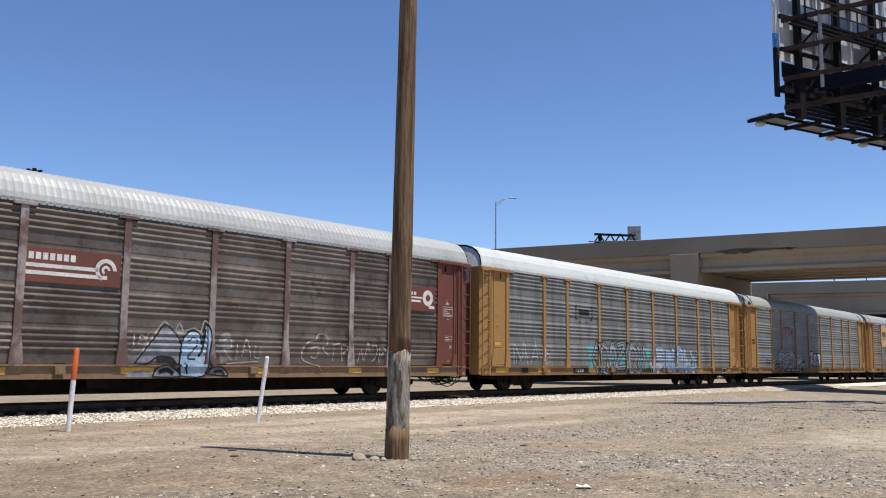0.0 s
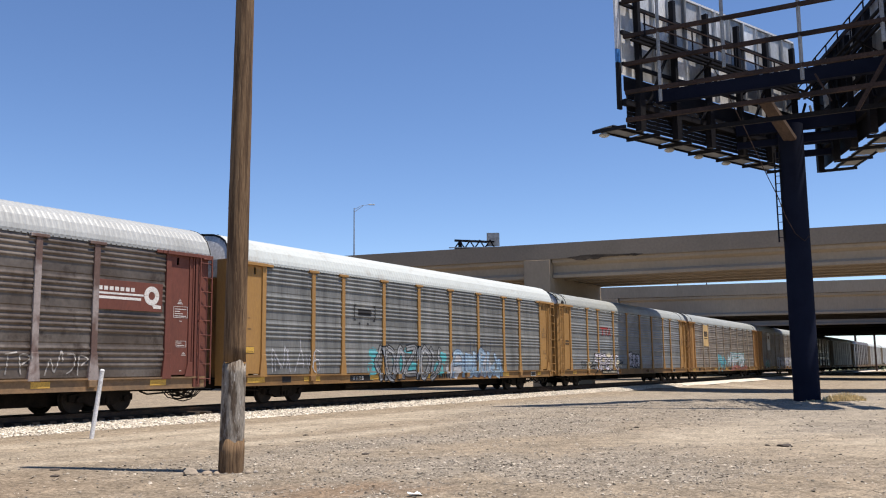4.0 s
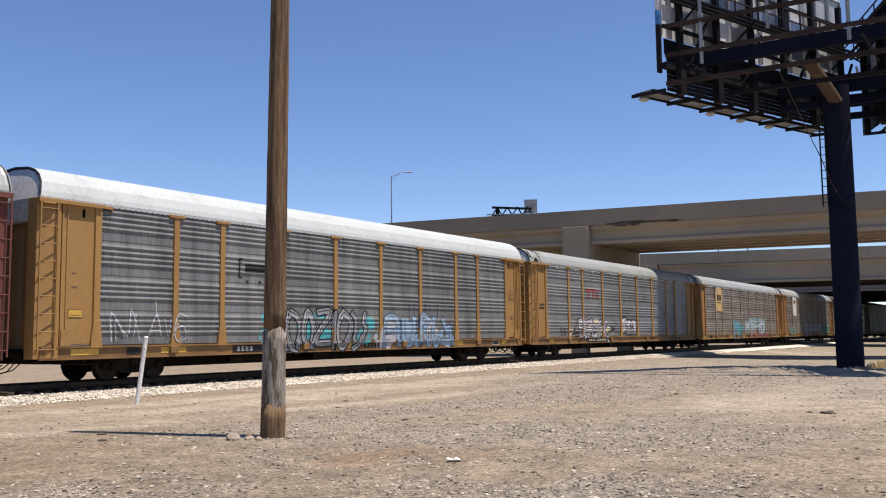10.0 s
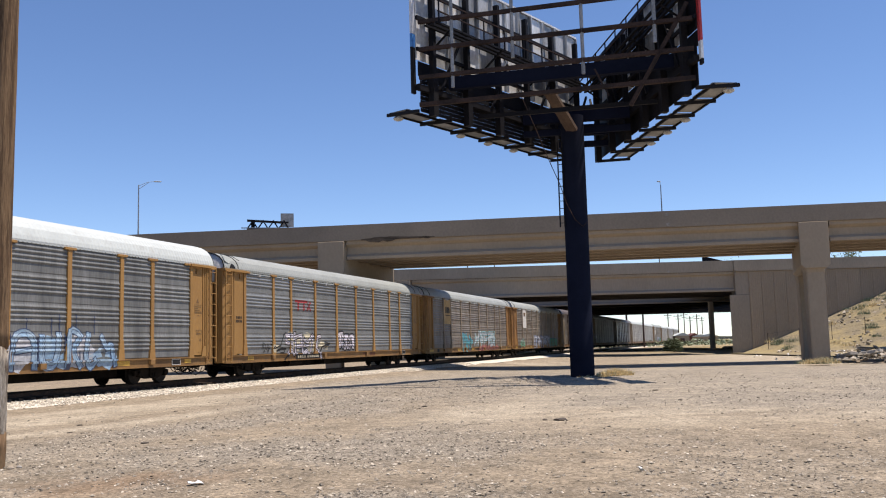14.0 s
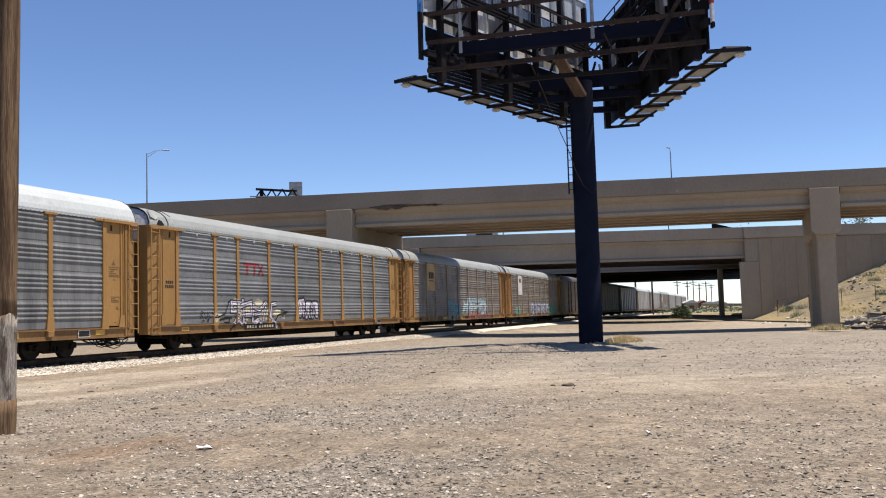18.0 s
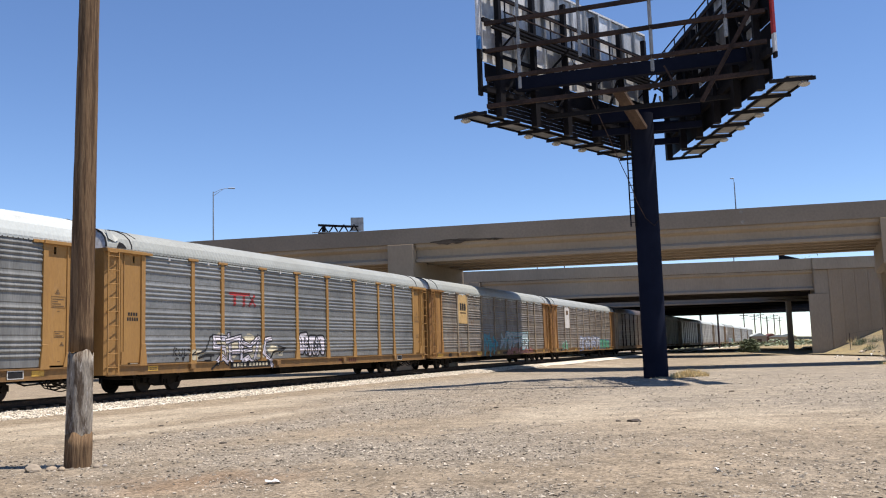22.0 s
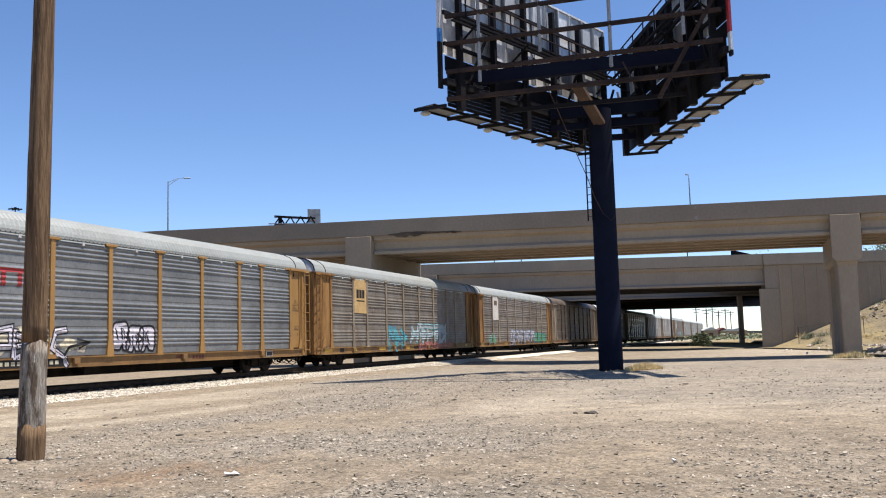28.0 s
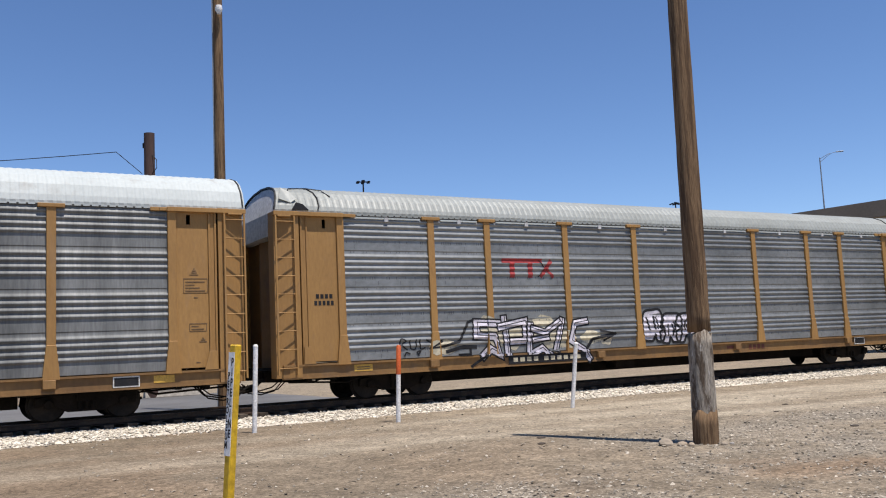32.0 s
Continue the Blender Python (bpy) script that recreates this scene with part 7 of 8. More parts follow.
def marker(x, y, top, lean_x, lean_y, cap_orange):
    p = thing("marker_post", pose(x, y, float(ground_z(np.array(x), np.array(y))) - 0.02), "white plastic marker post with an orange top beside the track" if cap_orange else "white plastic marker post leaning beside the track", "marker post", "marker posts")
    tip = Vector((lean_x * top, lean_y * top, top))
    cut = 0.62 if cap_orange else 0.97
    part("post", mesh("post", lambda bm: tube(bm, [(0, 0, -0.2), tuple(tip * cut)], 0.055, 16), "white"), p)
    part("post_top", mesh("post_top", lambda bm: tube(bm, [tuple(tip * cut), tuple(tip * 0.985), tuple(tip)], [0.058, 0.058, 0.03], 16), "orange" if cap_orange else "white"), p, label="orange top" if cap_orange else "white cap")
    return p


marker(-4.95, 23.75, 1.72, 0.13, 0.0, False)
marker(-8.47, 20.35, 1.86, 0.055, 0.0, True)
marker(-11.1, 18.18, 2.02, 0.045, 0.0, False)


def build_yellow_marker():
    p0 = polar(-32.80, 7.3)
    ob = thing("pipeline_marker", pose(p0.x, p0.y, -0.02) @ Matrix.Rotation(radians(3.9), 4, Vector((math.sin(radians(-33)), math.cos(radians(-33)), 0))) @ pose(0, 0, 0, 0, 0, -20), "yellow flat marker post with black lettering", "marker post")
    part("blade", mesh("blade", lambda bm: box(bm, -0.038, 0.038, -0.032, 0.032, -0.2, 1.82), "marker_yellow", 0.01), ob)
    part("decal", mesh("decal", lambda bm: box(bm, -0.036, 0.036, -0.036, -0.0325, 0.97, 1.76), "white"), ob, label="white strip with black lettering")
    for word, x, z, step in (("PIPELINE", 0.016, 1.655, 0.078), ("PETROLEUM", -0.019, 1.555, 0.066)):
        for i, ch in enumerate(word):
            cu = bpy.data.curves.new("letter", "FONT")
            cu.body, cu.size, cu.align_x, cu.extrude, cu.offset = ch, step * 1.12, "CENTER", 0.0005, 0.002
            tmp = new("letter", cu)
            me = bpy.data.meshes.new_from_object(tmp.evaluated_get(bpy.context.evaluated_depsgraph_get()))
            bpy.data.objects.remove(tmp)
            me.materials.append(M["ink"])
            part("letter", me, ob, pose(x, -0.038, z - i * step, 90, 0, 0) @ Matrix.Diagonal((0.62, 1, 1, 1)))


build_yellow_marker()


def loose_stones():
    """Gravel on the dirt, thickest where the ground is grey."""
    rng = np.random.RandomState(21)
    n_ = 330000
    az, r = np.radians(rng.uniform(-42, 60, n_)), 6.5 + 48 * rng.rand(n_) ** 2.1
    x, y = r * np.sin(az), r * np.cos(az)
    d = x * NN.x + y * NN.y
    keep = (rng.rand(n_) < (0.04 + 0.72 * gravel_amount(x, y)) * np.clip((54 - r) / 20, 0, 1) * (1 - 0.75 * dust_amount(x, y))) & (d < 21.5)
    x, y, r = x[keep], y[keep], r[keep]
    size = (0.008 + 0.026 * rng.rand(len(x)) ** 4.0) * (0.8 + r / 60)
    v, f = stones(rng, x, y, ground_z(x, y) + size * 0.25, size)
    tagged(new("gravel", raw_mesh("gravel", v, f, "gravel")), "loose grey gravel scattered on dry dirt", "gravel", kind="stuff")


loose_stones()


def grass_clump(name, p, rx, ry, h, n_, seed, material, label, category):
    rng = np.random.RandomState(seed)
    an, rr = rng.uniform(0, math.tau, n_), np.sqrt(rng.rand(n_))
    x, y = rx * rr * np.cos(an), ry * rr * np.sin(an)
    hh = h * (0.35 + 0.65 * rng.rand(n_)) * (1.05 - 0.6 * rr)
    lean, w = rng.normal(0, 0.35, (n_, 2)) * hh[:, None], 0.015 + 0.02 * rng.rand(n_)
    dirn = rng.uniform(0, math.tau, n_)
    v = np.zeros((n_, 3, 3))
    v[:, 0], v[:, 1] = np.stack([x - w * np.cos(dirn), y - w * np.sin(dirn), -0.02 + 0 * x], 1), np.stack([x + w * np.cos(dirn), y + w * np.sin(dirn), -0.02 + 0 * x], 1)
    v[:, 2] = np.stack([x + lean[:, 0], y + lean[:, 1], hh], 1)
    ob = new(name, raw_mesh(name, v.reshape(-1, 3), np.arange(n_ * 3).reshape(-1, 3), material))
    ob.matrix_basis = pose(*p)
    return tagged(ob, label, category, kind="stuff")


grass_clump("dry_grass", (BB_BASE.x + 1.25, BB_BASE.y - 0.9, 0.0), 0.95, 0.60, 0.50, 2200, 1, "straw", "tuft of dry straw grass at the pillar foot", "grass")
grass_clump("dry_grass", (BB_BASE.x - 0.2, BB_BASE.y - 0.75, -0.08), 0.7, 0.3, 0.22, 260, 2, "straw", "tuft of dry straw grass at the pillar foot", "grass")


# ---- lamps and masts ----
def street_lamp(p, h, arm, turn, label):
    ob = thing("street_lamp", pose(p.x, p.y, p.z, 0, 0, turn), label, "street lamp", "street lamps")
    part("mast", mesh("mast", lambda bm: tube(bm, [(0, 0, 0), (0, 0, h)], [0.065, 0.04], 10), "lamp_grey"), ob)
    part("arm", mesh("arm", lambda bm: tube(bm, [(0, 0, h - 0.1), (arm * 0.5, 0, h + 0.22), (arm, 0, h + 0.32)], 0.019, 8), "lamp_grey"), ob)
    if arm > 0.5:
        part("brace", mesh("brace", lambda bm: tube(bm, [(0, 0, h - 0.35), (arm * 0.6, 0, h + 0.2)], 0.022, 6), "lamp_grey"), ob)
    part("lamp_head", mesh("lamp_head", lambda bm: box(bm, arm - 0.05, arm + 0.22 * (1 + arm), -0.10, 0.10, h + 0.28, h + 0.36), "lamp_grey", 0.03), ob)


def high_mast(p, h, label):
    ob = thing("high_mast_light", pose(p.x, p.y, p.z), label, "mast light", "mast lights")
    part("mast", mesh("mast", lambda bm: tube(bm, [(0, 0, 0), (0, 0, h)], [0.25, 0.08], 10), "bb_steel"), ob)
    part("ring", mesh("ring", lambda bm: tube(bm, [(0, 0, h - 0.1), (0, 0, h + 0.2)], 0.18, 12), "bb_steel"), ob)
    for k in range(6):
        an = k * math.tau / 6
        c, s_ = math.cos(an), math.sin(an)
        part("flood_lamp", mesh("flood_lamp", lambda bm, c=c, s_=s_: (beam(bm, (0, 0, h), (c * 0.6, s_ * 0.6, h), 0.05), box(bm, c * 0.65 - 0.13, c * 0.65 + 0.13, s_ * 0.65 - 0.13, s_ * 0.65 + 0.13, h - 0.10, h + 0.04)), "bb_steel"), ob)


street_lamp(polar(3.75, 75.0, 9.9), 5.2, 1.25, 0, "grey steel street lamp with a single arm on the overpass")
street_lamp(polar(36.4, 76.0, 9.9), 4.5, 0.08, 180, "grey steel street lamp on the overpass")
for az_, r_, el_ in ((-24.4, 95, 10.85), (-4.75, 120, 8.3)):
    high_mast(polar(az_, r_), 1.6 + r_ * math.tan(radians(el_)), "dark high mast light with a ring of floodlights")


def build_back_poles():
    p = polar(-33.25, 31.0)
    ob = thing("camera_pole", pose(p.x, p.y, 0), "weathered wooden pole with a white security camera", "utility pole")
    part("pole_shaft", mesh("pole_shaft", lambda bm: tube(bm, [(0, 0, -0.3), (0.05, 0, 16)], [0.20, 0.15], 16), "wood"), ob)
    part("conduit", mesh("conduit", lambda bm: tube(bm, [(-0.14, -0.13, 0), (-0.10, -0.10, 15.5)], 0.03, 6), "lamp_grey"), ob)
    part("camera_bracket", mesh("camera_bracket", lambda bm: beam(bm, (0, -0.1, 13.75), (0.28, -0.25, 13.75), 0.05), "white"), ob)
    part("security_camera", mesh("security_camera", lambda bm: tube(bm, [(0.26, -0.25, 13.75), (0.26, -0.25, 13.6), (0.26, -0.25, 13.45)], [0.10, 0.13, 0.05], 12), "white"), ob)
    p2 = polar(-37.5, 46.0)
    ob = thing("utility_pole", pose(p2.x, p2.y, 0), "dark stubby wooden utility pole with loose wires", "utility pole")
    part("pole_shaft", mesh("pole_shaft", lambda bm: tube(bm, [(0, 0, -0.3), (0, 0, 13.0)], [0.30, 0.26], 14), "bark"), ob)
    part("insulator", mesh("insulator", lambda bm: tube(bm, [(-0.32, 0, 12.3), (-0.32, 0, 12.55)], 0.07, 8), "ink"), ob)
    part("wire_loop", mesh("wire_loop", lambda bm: tube(bm, [(0.2, -0.1, 11.9), (0.5, -0.1, 11.6), (0.5, -0.1, 11.2), (0.2, -0.1, 10.9)], 0.022, 5), "ink"), ob)
    w = thing("overhead_wire", pose(p2.x, p2.y, 0), "thin dark overhead wire", "wire")
    dirv = Vector((-0.80, -0.55, 0))
    def wire(bm):
        pts = [Vector((-0.2, 0, 11.0)) + dirv * 0.2, dirv * 1.6 + Vector((0, 0, 12.05))]
        for k in range(1, 12):
            pts.append(dirv * (1.6 + k * 2.4) + Vector((0, 0, 12.05 - 0.012 * k * (12 - k) - 0.10 * k)))
        tube(bm, [tuple(q) for q in pts], 0.02, 5)
    part("wire", mesh("wire", wire, "ink"), w)


build_back_poles()


# ---- distance ----
def build_far():
    # open sign frame on a roof, far behind the overpass
    p = polar(10.2, 190)
    ob = thing("sign_gantry", pose(p.x, p.y, 0, 0, 0, -10), "distant dark steel sign frame with a pale board", "sign frame")
    z0 = 1.6 + 190 * math.tan(radians(7.6))
    part("support", mesh("support", lambda bm: (tube(bm, [(1.2, 0.6, -0.5), (1.2, 0.6, z0)], 0.6, 12), tube(bm, [(7.5, 0.6, -0.5), (7.5, 0.6, z0)], 0.6, 12)), "bb_steel"), ob)
    def truss(bm):
        for z in (0, 1.8):
            for y in (0, 1.2):
                beam(bm, (0, y, z0 + z), (8.5, y, z0 + z * 0.75), 0.30)
        for k in range(8):
            beam(bm, (k * 1.07, 0, z0 + (1.8 if k % 2 else 0)), ((k + 1) * 1.07, 0, z0 + (0 if k % 2 else 1.5)), 0.26)
        beam(bm, (1.2, 0.6, z0 - 14), (1.2, 0.6, z0 + 1.5), 0.8)
    part("truss", mesh("truss", truss, "bb_steel"), ob)
    part("board", mesh("board", lambda bm: box(bm, 6.9, 9.6, 0.2, 0.4, z0 + 0.4, z0 + 3.3), "bb_grate"), ob)
    part("deck_rail", mesh("deck_rail", lambda bm: box(bm, -1.2, 10.4, -0.2, 0.0, z0 + 0.05, z0 + 0.25), "bb_grate"), ob)
    # hills on the horizon
    v, f = [], []
    n_ = 120
    for i in range(n_):
        az_ = -60 + i * 1.0
        h = 3 + 9 * (0.5 + 0.5 * noise.noise((i * 0.11, 0, 3))) + 4 * noise.noise((i * 0.7, 1, 3))
        v += [tuple(polar(az_, 2600, -5)), tuple(polar(az_, 2600, h)), tuple(polar(az_, 2900, h * 0.9))]
    for i in range(n_ - 1):
        f += [(i * 3, i * 3 + 3, i * 3 + 4, i * 3 + 1), (i * 3 + 1, i * 3 + 4, i * 3 + 5, i * 3 + 2)]
    tagged(new("far_treeline", raw_mesh("far_treeline", v, f, "far_haze")), "hazy line of trees on the horizon", "trees", kind="structure")
    # bush beside the track
    rng = np.random.RandomState(4)
    n_ = 5200
    an, rr, zz = rng.uniform(0, math.tau, n_), rng.rand(n_) ** 0.5, rng.rand(n_)
    prof = np.sqrt(np.clip(1 - (zz * 1.05 - 0.15) ** 2, 0, 1)) * (0.8 + 0.25 * np.sin(an * 3))
    c = np.stack([1.75 * rr * prof * np.cos(an), 1.5 * rr * prof * np.sin(an), 1.9 * zz * (0.75 + 0.25 * np.cos(an * 2 + 1))], 1)
    tri = c[:, None] * 0.98 + rng.normal(0, 1, (n_, 3, 3)) * (0.13, 0.13, 0.05)
    p = polar(36.7, 136)
    ob = thing("bush", pose(p.x, p.y, 0), "round green desert bush beside the track", "bush")
    part("foliage", raw_mesh("foliage", tri.reshape(-1, 3), np.arange(n_ * 3).reshape(-1, 3), "leaf"), ob)
    part("stem", mesh("stem", lambda bm: [tube(bm, [(0, 0, -0.1), (0.7 * math.cos(k * 1.3), 0.7 * math.sin(k * 1.3), 1.3)], [0.08, 0.03], 6) for k in range(5)], "bark"), ob)


build_far()


# ---- more of the yard ----
def build_pad():
    """Worn paving beyond the track, with a row of barriers at its back."""
    c = [on_track(s, d) for s, d in ((-70, 27.6), (14, 27.6), (14, 46), (-70, 46))]
    me = mesh("paving", lambda bm: prism_xy(bm, [(p.x, p.y) for p in c], -0.1, 0.035), "old_asphalt")
    tagged(new("paving", me), "worn grey asphalt paving beyond the railway track", "paving", kind="structure")
    for i in range(15):
        p = on_track(-62 + i * 5.2, 45.0)
        def block(bm):
            prism(bm, [(-0.30, 0), (0.30, 0), (0.18, 0.25), (0.11, 0.85), (-0.11, 0.85), (-0.18, 0.25)], -1.5, 1.5)
        if i == 0:
            bme = mesh("concrete_barrier", block, "pad", 0.02)
        thing("concrete_barrier", pose(p.x, p.y, 0.035, 0, 0, TURN - 90), "pale concrete traffic barrier beyond the track", "barrier", "barriers beyond the track", me=bme)


build_pad()


def build_litter():
    spots = ((1.54, 11.87, 0.095, "white", "crumpled white litter lying on gravel"), (6.6, 9.6, 0.05, "white", "small scrap of white litter on gravel"))
    for k, (x, y, w, m, lab) in enumerate(spots):
        def scrap(bm, w=w, k=k):
            bmesh.ops.create_grid(bm, x_segments=6, y_segments=5, size=w)
            for v in bm.verts:
                v.co.y *= 0.6
                v.co.z = 0.035 + 0.05 * noise.noise(v.co * 14 + Vector((k, 0, 0)))
            bmesh.ops.solidify(bm, geom=bm.faces, thickness=0.004)
        thing("litter", pose(x, y, float(ground_z(np.array(x), np.array(y))), 0, 0, 20 * k), lab, "litter", "litter in the yard", me=mesh("litter", scrap, m))
    rng = np.random.RandomState(31)
    for k in range(16):
        if k < 4:
            x, y, sz = 9.4 + 0.8 * rng.rand(), 17.3 + 0.3 * rng.normal(), 0.06 + 0.07 * rng.rand()
        else:
            x, y, sz = rng.uniform(-6, 20), rng.uniform(14, 27), 0.05 + 0.06 * rng.rand()
            if x * NN.x + y * NN.y > 20.5:
                continue
        def clod(bm, sz=sz, k=k):
            bmesh.ops.create_icosphere(bm, subdivisions=2, radius=sz)
            for v in bm.verts:
                v.co *= 1 + 0.45 * noise.noise(v.co * 9 + Vector((k, 0, 0)))
                v.co.z *= 0.3
        thing("dirt_clod", pose(x, y, float(ground_z(np.array(x), np.array(y))) + sz * 0.15), "dark clod of broken asphalt on the dirt", "clod", "clods in the yard", me=mesh("dirt_clod", clod, "clod"))


build_litter()


def build_debris():
    """Scrap wood, broken slabs and pale litter at the foot of the embankment."""
    rng = np.random.RandomState(41)
    for k in range(46):
        az_, r_ = rng.uniform(46.2, 52.5), rng.uniform(66, 82)
        p = polar(az_, r_)
        h = -0.05 + 0.75 * rng.rand() * (1 if az_ > 47.2 else 0.3)
        if k % 3 == 0:
            me = mesh("scrap_slab", lambda bm: box(bm, -0.8 - 0.5 * rng.rand(), 0.9, -0.5, 0.6, -0.12, 0.12), "pad", 0.03)
            lab, nm, cat = "broken pale concrete slab in a heap of debris", "scrap_slab", "slab"
        else:
            me = mesh("scrap_plank", lambda bm: box(bm, -1.2 - 0.8 * rng.rand(), 1.2, -0.12, 0.12, -0.05, 0.05), "rubble_wood", 0.01)
            lab, nm, cat = "bleached scrap plank in a heap of debris", "scrap_plank", "plank"
        thing(nm, pose(p.x, p.y, h, rng.uniform(-14, 14), rng.uniform(-16, 16), rng.uniform(0, 180)), lab, cat, "debris heap", me=me)
    n_ = 1500
    az_, r_ = np.radians(rng.uniform(45.8, 53, n_)), rng.uniform(64, 84, n_)
    sz = 0.06 + 0.18 * rng.rand(n_) ** 2
    v, f = stones(rng, r_ * np.sin(az_), r_ * np.cos(az_), sz * 0.4 + 0.5 * rng.rand(n_) * (az_ > radians(47)), sz)
    tagged(new("debris_rubble", raw_mesh("debris_rubble", v, f, "gravel")), "heap of broken rubble at the foot of the embankment", "rubble", kind="stuff")
    # pale scraps strewn along the toe
    n_ = 60
    az_, r_ = np.radians(rng.uniform(41, 50, n_)), rng.uniform(70, 100, n_)
    sz = 0.05 + 0.11 * rng.rand(n_)
    v, f = stones(rng, r_ * np.sin(az_), r_ * np.cos(az_), sz * 0.4, sz)
    tagged(new("strewn_litter", raw_mesh("strewn_litter", v, f, "white")), "pale litter strewn along the embankment toe", "litter", kind="stuff")


build_debris()


def slope_z(x, y):
    top = min(max(0.0, (x - 35.5) * 0.40), 9.0)
    return top * max(0.0, 1 + y / (4.0 + top * 2.6))


def build_slope_plants():
    fr = local_pose(23.0, 110.0)
    rng = np.random.RandomState(51)
    for k in range(150):
        x, y = rng.uniform(37, 75), -rng.rand() ** 1.2 * 24 - 0.6
        z = slope_z(x, y)
        if z < 0.25:
            continue
        p = fr @ Vector((x, y, z - 0.1))
        green = rng.rand() < 0.55
        grass_clump("slope_shrub" if green else "slope_tuft", tuple(p), 0.5 + 0.8 * rng.rand(), 0.5 + 0.6 * rng.rand(), 0.5 + 0.6 * rng.rand(), 160, 100 + k, "leaf" if green else "straw",
                    "small olive shrub on the embankment" if green else "tuft of dry grass on the embankment", "shrub" if green else "grass")
    for k in range(16):
        p = polar(rng.uniform(43.9, 45.6), rng.uniform(62.8, 64.6))
        grass_clump("dry_grass", (p.x, p.y, -0.12), 0.5 + 0.4 * rng.rand(), 0.6, 0.30 + 0.3 * rng.rand(), 200, 200 + k, "leaf" if k % 4 == 0 else "straw", "tuft of dry grass beside the column", "grass")
    # loose stones on the bare patches
    n_ = 2600
    x_, y_ = rng.uniform(37, 75, n_), -rng.rand(n_) * 24 - 0.4
    lie = value_noise(x_, y_, 3.0, 61) > 0.45
    at = np.array([tuple(fr @ Vector((a_, b_, slope_z(a_, b_)))) for a_, b_ in zip(x_[lie], y_[lie])])
    sz = 0.07 + 0.24 * rng.rand(len(at)) ** 3
    v, f = stones(rng, at[:, 0], at[:, 1], at[:, 2] + sz * 0.2, sz)
    tagged(new("slope_stones", raw_mesh("slope_stones", v, f, "gravel")), "loose grey stones on the dry embankment", "stones", kind="stuff")
    # wire fence along the toe
    fence = thing("wire_fence", fr, "low wire fence with thin steel posts on the slope", "fence")
    post = mesh("fence_post", lambda bm: tube(bm, [(0, 0, -0.4), (0, 0, 1.9)], 0.035, 6), "bb_rust")
    pts = []
    for k in range(14):
        x = 37 + k * 3.0
        y = -(2.5 + (x - 35.5) * 0.40 * 1.5)
        pts.append(Vector((x, y, slope_z(x, y))))
        part("fence_post", post, fence, pose(*pts[-1]))
    for h in (0.5, 1.1, 1.8):
        part("fence_wire", mesh("fence_wire", lambda bm, h=h: tube(bm, [tuple(q + Vector((0, 0, h))) for q in pts], 0.006, 4), "bb_rust"), fence)


build_slope_plants()


def leafy_tree(p, h, w, seed):
    rng = np.random.RandomState(seed)
    ob = thing("tree", pose(*p), "green tree beyond the overpass", "tree", "trees beyond the overpass")
    def wood(bm):
        tube(bm, [(0, 0, 0), (0.1, 0, h * 0.55)], [0.3, 0.16], 8)
        for k in range(6):
            an = k * 1.05
            tube(bm, [(0.05, 0, h * (0.35 + 0.04 * k)), (w * 0.5 * math.cos(an), w * 0.5 * math.sin(an), h * (0.62 + 0.05 * k))], [0.12, 0.04], 6)
    part("trunk", mesh("trunk", wood, "bark"), ob)
    cl = rng.normal(0, 1, (22, 3)) * (w * 0.33, w * 0.33, h * 0.15) + (0, 0, h * 0.72)
    n_ = 2200
    c = cl[rng.randint(0, 22, n_)] + rng.normal(0, w * 0.10, (n_, 3))
    tri = c[:, None] + rng.normal(0, 0.17, (n_, 3, 3))
    part("crown", raw_mesh("crown", tri.reshape(-1, 3), np.arange(n_ * 3).reshape(-1, 3), "leaf"), ob)


for az_, r_, h_, w_ in ((41.3, 205, 18.6, 9), (45.6, 200, 18.2, 10), (47.0, 210, 19.0, 9), (51.0, 190, 18.0, 12)):
    leafy_tree(tuple(polar(az_, r_)), h_, w_, int(az_ * 10))


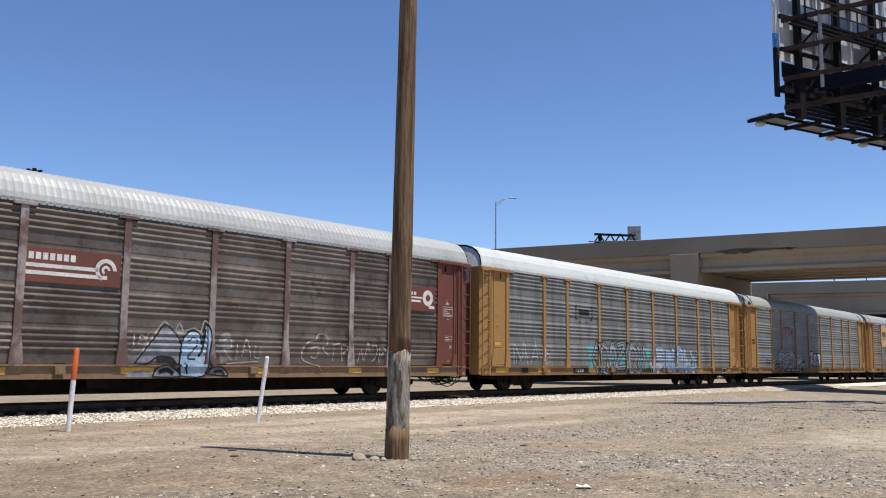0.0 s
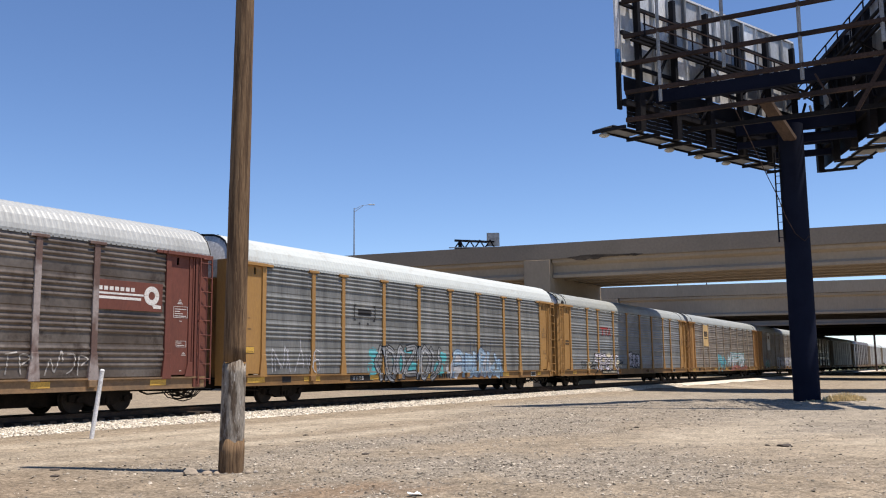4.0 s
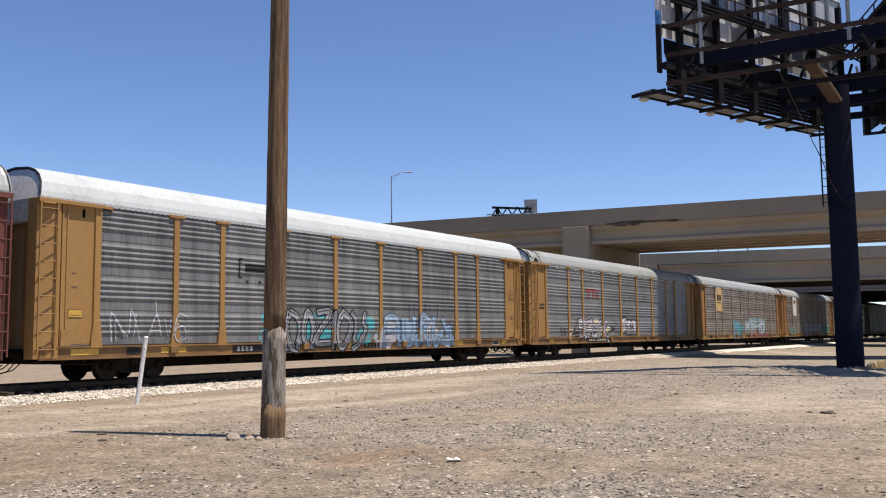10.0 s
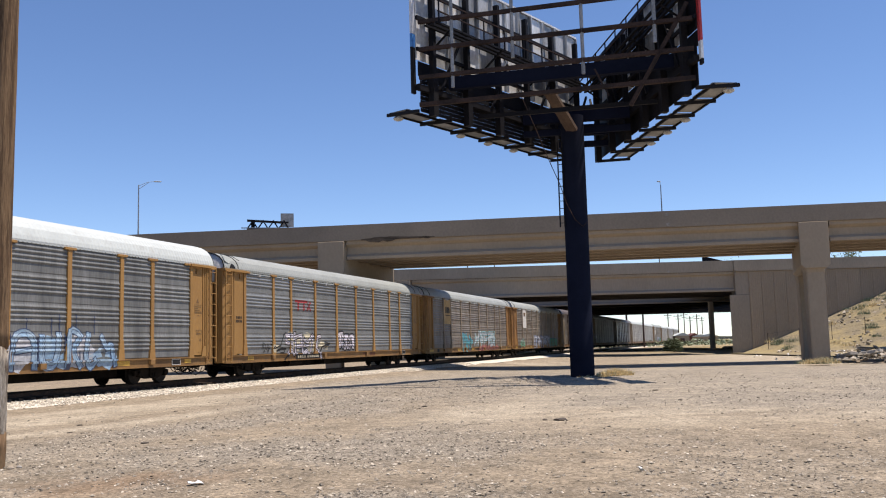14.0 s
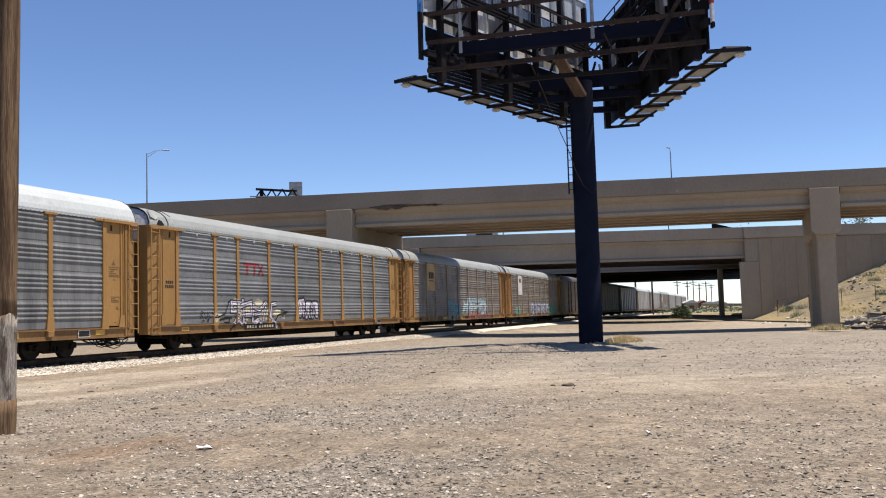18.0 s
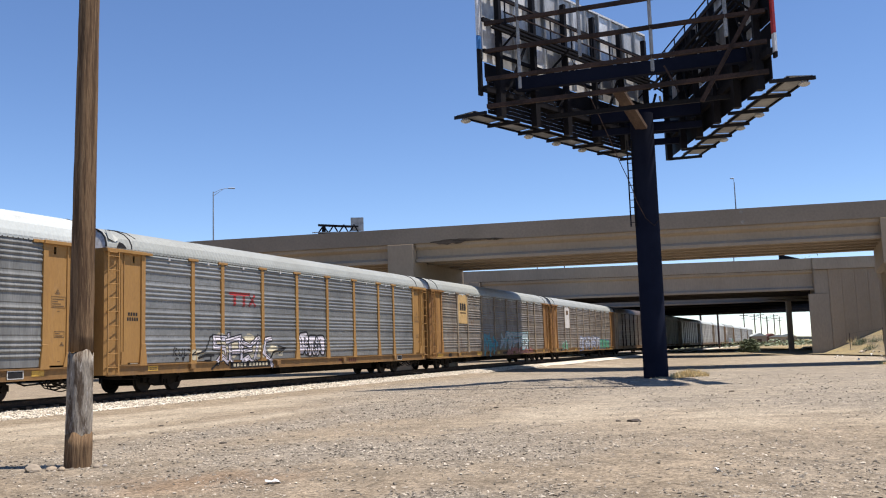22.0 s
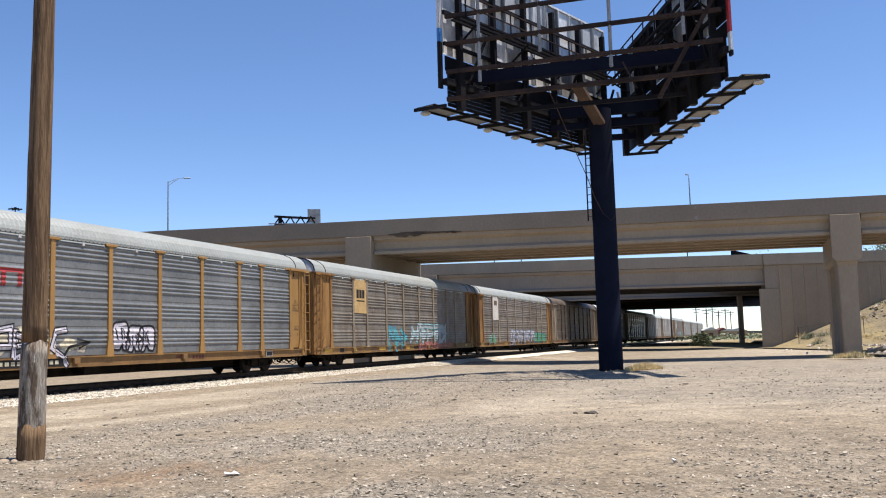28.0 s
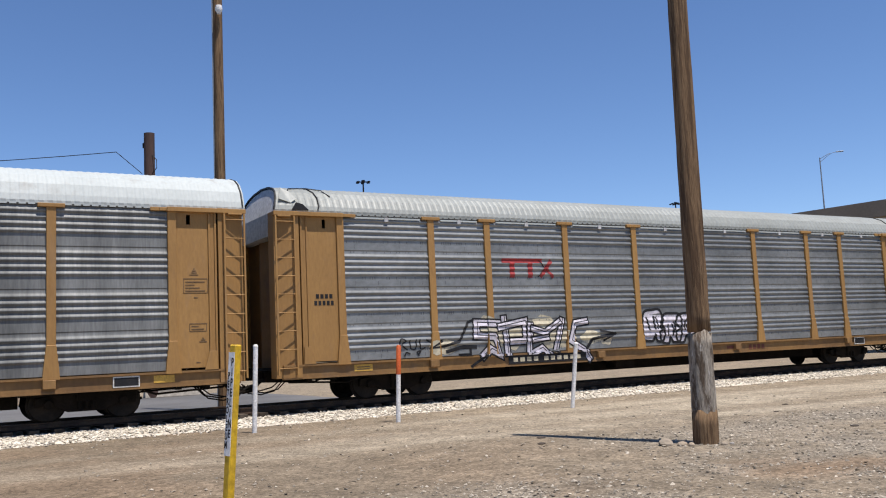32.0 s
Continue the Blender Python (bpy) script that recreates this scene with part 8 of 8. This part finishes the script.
def build_distance_more():
    # poles with cross-arms along the line
    for k, (az_, r_, h) in enumerate(((36.4, 420, 13.5), (37.0, 380, 12.0), (37.35, 460, 14.5), (37.7, 400, 11.5), (38.1, 430, 13.0), (38.4, 500, 13.5), (33.9, 210, 10.5), (34.9, 230, 11.5))):
        p = polar(az_, r_)
        ob = thing("utility_pole", pose(p.x, p.y, 0, 0, 0, -az_), "distant wooden utility pole with a cross-arm", "utility pole", "distant poles")
        part("pole_shaft", mesh("pole_shaft", lambda bm, h=h: tube(bm, [(0, 0, 0), (0, 0, h)], 0.22, 6), "bark"), ob)
        part("cross_arm", mesh("cross_arm", lambda bm, h=h: (beam(bm, (-1.8, 0, h - 0.8), (1.8, 0, h - 0.8), 0.25), beam(bm, (-1.1, 0, h - 2.0), (1.1, 0, h - 2.0), 0.2)), "bark"), ob)
    # sheds and wagons beyond the last bridge
    for az_, r_, w, h, wall, roof in ((38.25, 360, 6, 3.5, "conc", "roof_white"), (38.75, 420, 8, 4.0, "conc", "roof_white"), (37.9, 360, 3.2, 4.0, "brown", "brown"), (37.2, 345, 5, 4.2, "conc_grey", "roof_white")):
        p = polar(az_, r_)
        ob = thing("shed", pose(p.x, p.y, 0, 0, 0, -az_ + 12), "distant low shed beside the line", "shed", "distant sheds")
        part("wall", mesh("wall", lambda bm, w=w, h=h: box(bm, -w / 2, w / 2, 0, 8, 0, h * 0.72), wall), ob)
        part("roof", mesh("roof", lambda bm, w=w, h=h: prism(bm, [(-w / 2 - 0.4, h * 0.73), (w / 2 + 0.4, h * 0.73), (0.2, h)], -0.4, 8.4), roof), ob)
        part("door", mesh("door", lambda bm, w=w, h=h: box(bm, -0.8, 0.8, -0.06, -0.01, 0, h * 0.5), "bark"), ob)
    # brush along the horizon
    rng = np.random.RandomState(61)
    n_ = 12000
    az_, r_ = np.radians(rng.uniform(30, 56, n_)), rng.uniform(240, 520, n_)
    c = np.stack([r_ * np.sin(az_), r_ * np.cos(az_), 1.5 * rng.rand(n_) ** 2 * (0.4 + value_noise(np.degrees(az_) * 10, r_ * 0.1, 3.0, 5))], 1)
    tri = c[:, None] + rng.normal(0, 0.26, (n_, 3, 3)) * (1.6, 1.6, 0.8)
    tagged(new("desert_brush", raw_mesh("desert_brush", tri.reshape(-1, 3), np.arange(n_ * 3).reshape(-1, 3), "leaf")), "low desert brush far along the line", "brush", kind="stuff")


build_distance_more()


# ---- traffic on the far overpass ----
def vehicle(name, paint, label, length=4.6, height=1.5, tall=False):
    ob = thing(name, local_pose(23.0, 110.0), label, "car" if not tall else "truck", "vehicles on the overpass")
    h, L2 = height, length / 2
    low = [(-L2, 0.3), (L2, 0.3), (L2 + 0.02, 0.75), (L2 - 0.3, 0.92), (-L2, 0.98)]
    part("body", mesh("body", lambda bm: prism(bm, low, -0.88, 0.88), paint, 0.05), ob)
    top = [(-L2 + 0.1, 0.93), (L2 * 0.45, 0.93), (L2 * 0.18, h), (-L2 * 0.7, h)] if not tall else [(-L2, 0.93), (L2 * 0.55, 0.93), (L2 * 0.45, h), (-L2, h)]
    part("cabin", mesh("cabin", lambda bm: prism(bm, top, -0.78, 0.78), paint, 0.05), ob)
    part("window", mesh("window", lambda bm: prism(bm, [(-L2 * 0.55, 1.0), (L2 * 0.34, 1.0), (L2 * 0.14, min(h, 1.9) - 0.1), (-L2 * 0.5, min(h, 1.9) - 0.1)], -0.80, 0.80), "glass_dark"), ob)
    wm = mesh("wheel", lambda bm: tube(bm, [(0, -0.1, 0), (0, 0.1, 0)], 0.32, 16), "ink")
    for x in (-L2 * 0.62, L2 * 0.62):
        for y in (-0.82, 0.82):
            part("wheel", wm, ob, pose(x, y, 0.32))
    return ob


# each: vehicle, place along the bridge at a time, speed, lane
TRAFFIC = [
    (vehicle("car", "ink", "dark car driving on the far overpass"), 23.4, 13.3, 32.0, 4.5),
    (vehicle("pickup_van", "car_white", "white van driving on the far overpass", 5.4, 2.1, True), 30.0, 18.8, 33.0, 4.5),
    (vehicle("car", "ink", "dark car driving on the far overpass"), 22.6, 19.2, 31.0, 8.0),
    (vehicle("car", "bb_steel", "dark grey car driving on the far overpass"), 25.2, 20.5, 32.0, 4.5),
    (vehicle("car", "car_red", "red car driving on the far overpass"), 2.8, 23.0, 23.0, 4.5),
    (vehicle("pickup_van", "car_white", "white van driving on the far overpass", 5.4, 2.0, True), 31.0, 24.0, 23.0, 8.0),
    (vehicle("pickup_van", "car_white", "long white van driving on the far overpass", 5.8, 2.1, True), 7.2, 24.0, 23.5, 4.5),
]


# ---- what moves ----
def train_at(t):
    return float(np.interp(t, [r[0] for r in TRAIN_S], [r[1] for r in TRAIN_S]))


def motions():
    def car_pose(s):
        p = on_track(s, TRACK_D, RAIL_Z)
        return pose(p.x, p.y, p.z, 0, 0, TURN)
    for k, car in enumerate(TRAIN_AHEAD + TRAIN):
        # the brown wagon's tail is at the first coupling
        off = (k - len(TRAIN_AHEAD)) * CAR_L - CAR_L / 2
        walk(car, [(t, car_pose(s + off)) for t, s in TRAIN_S])
    for ob, x, t0, v, lane in TRAFFIC:
        walk(ob, [(t, local_pose(23.0, 110.0) @ pose(x + v * (t - t0), lane, 10.055)) for t in range(0, 33, 2)])
    times = [i * 0.4 for i in range(81)]
    for car in TRAIN[:4]:
        for w in car.children_recursive:
            if w.name.startswith("wheelset"):
                x = w.matrix_basis.translation.x
                walk(w, [(t, pose(x, 0, 0.425) @ Matrix.Rotation((train_at(t) - 28.55) / 0.425, 4, "Y")) for t in times])


motions()
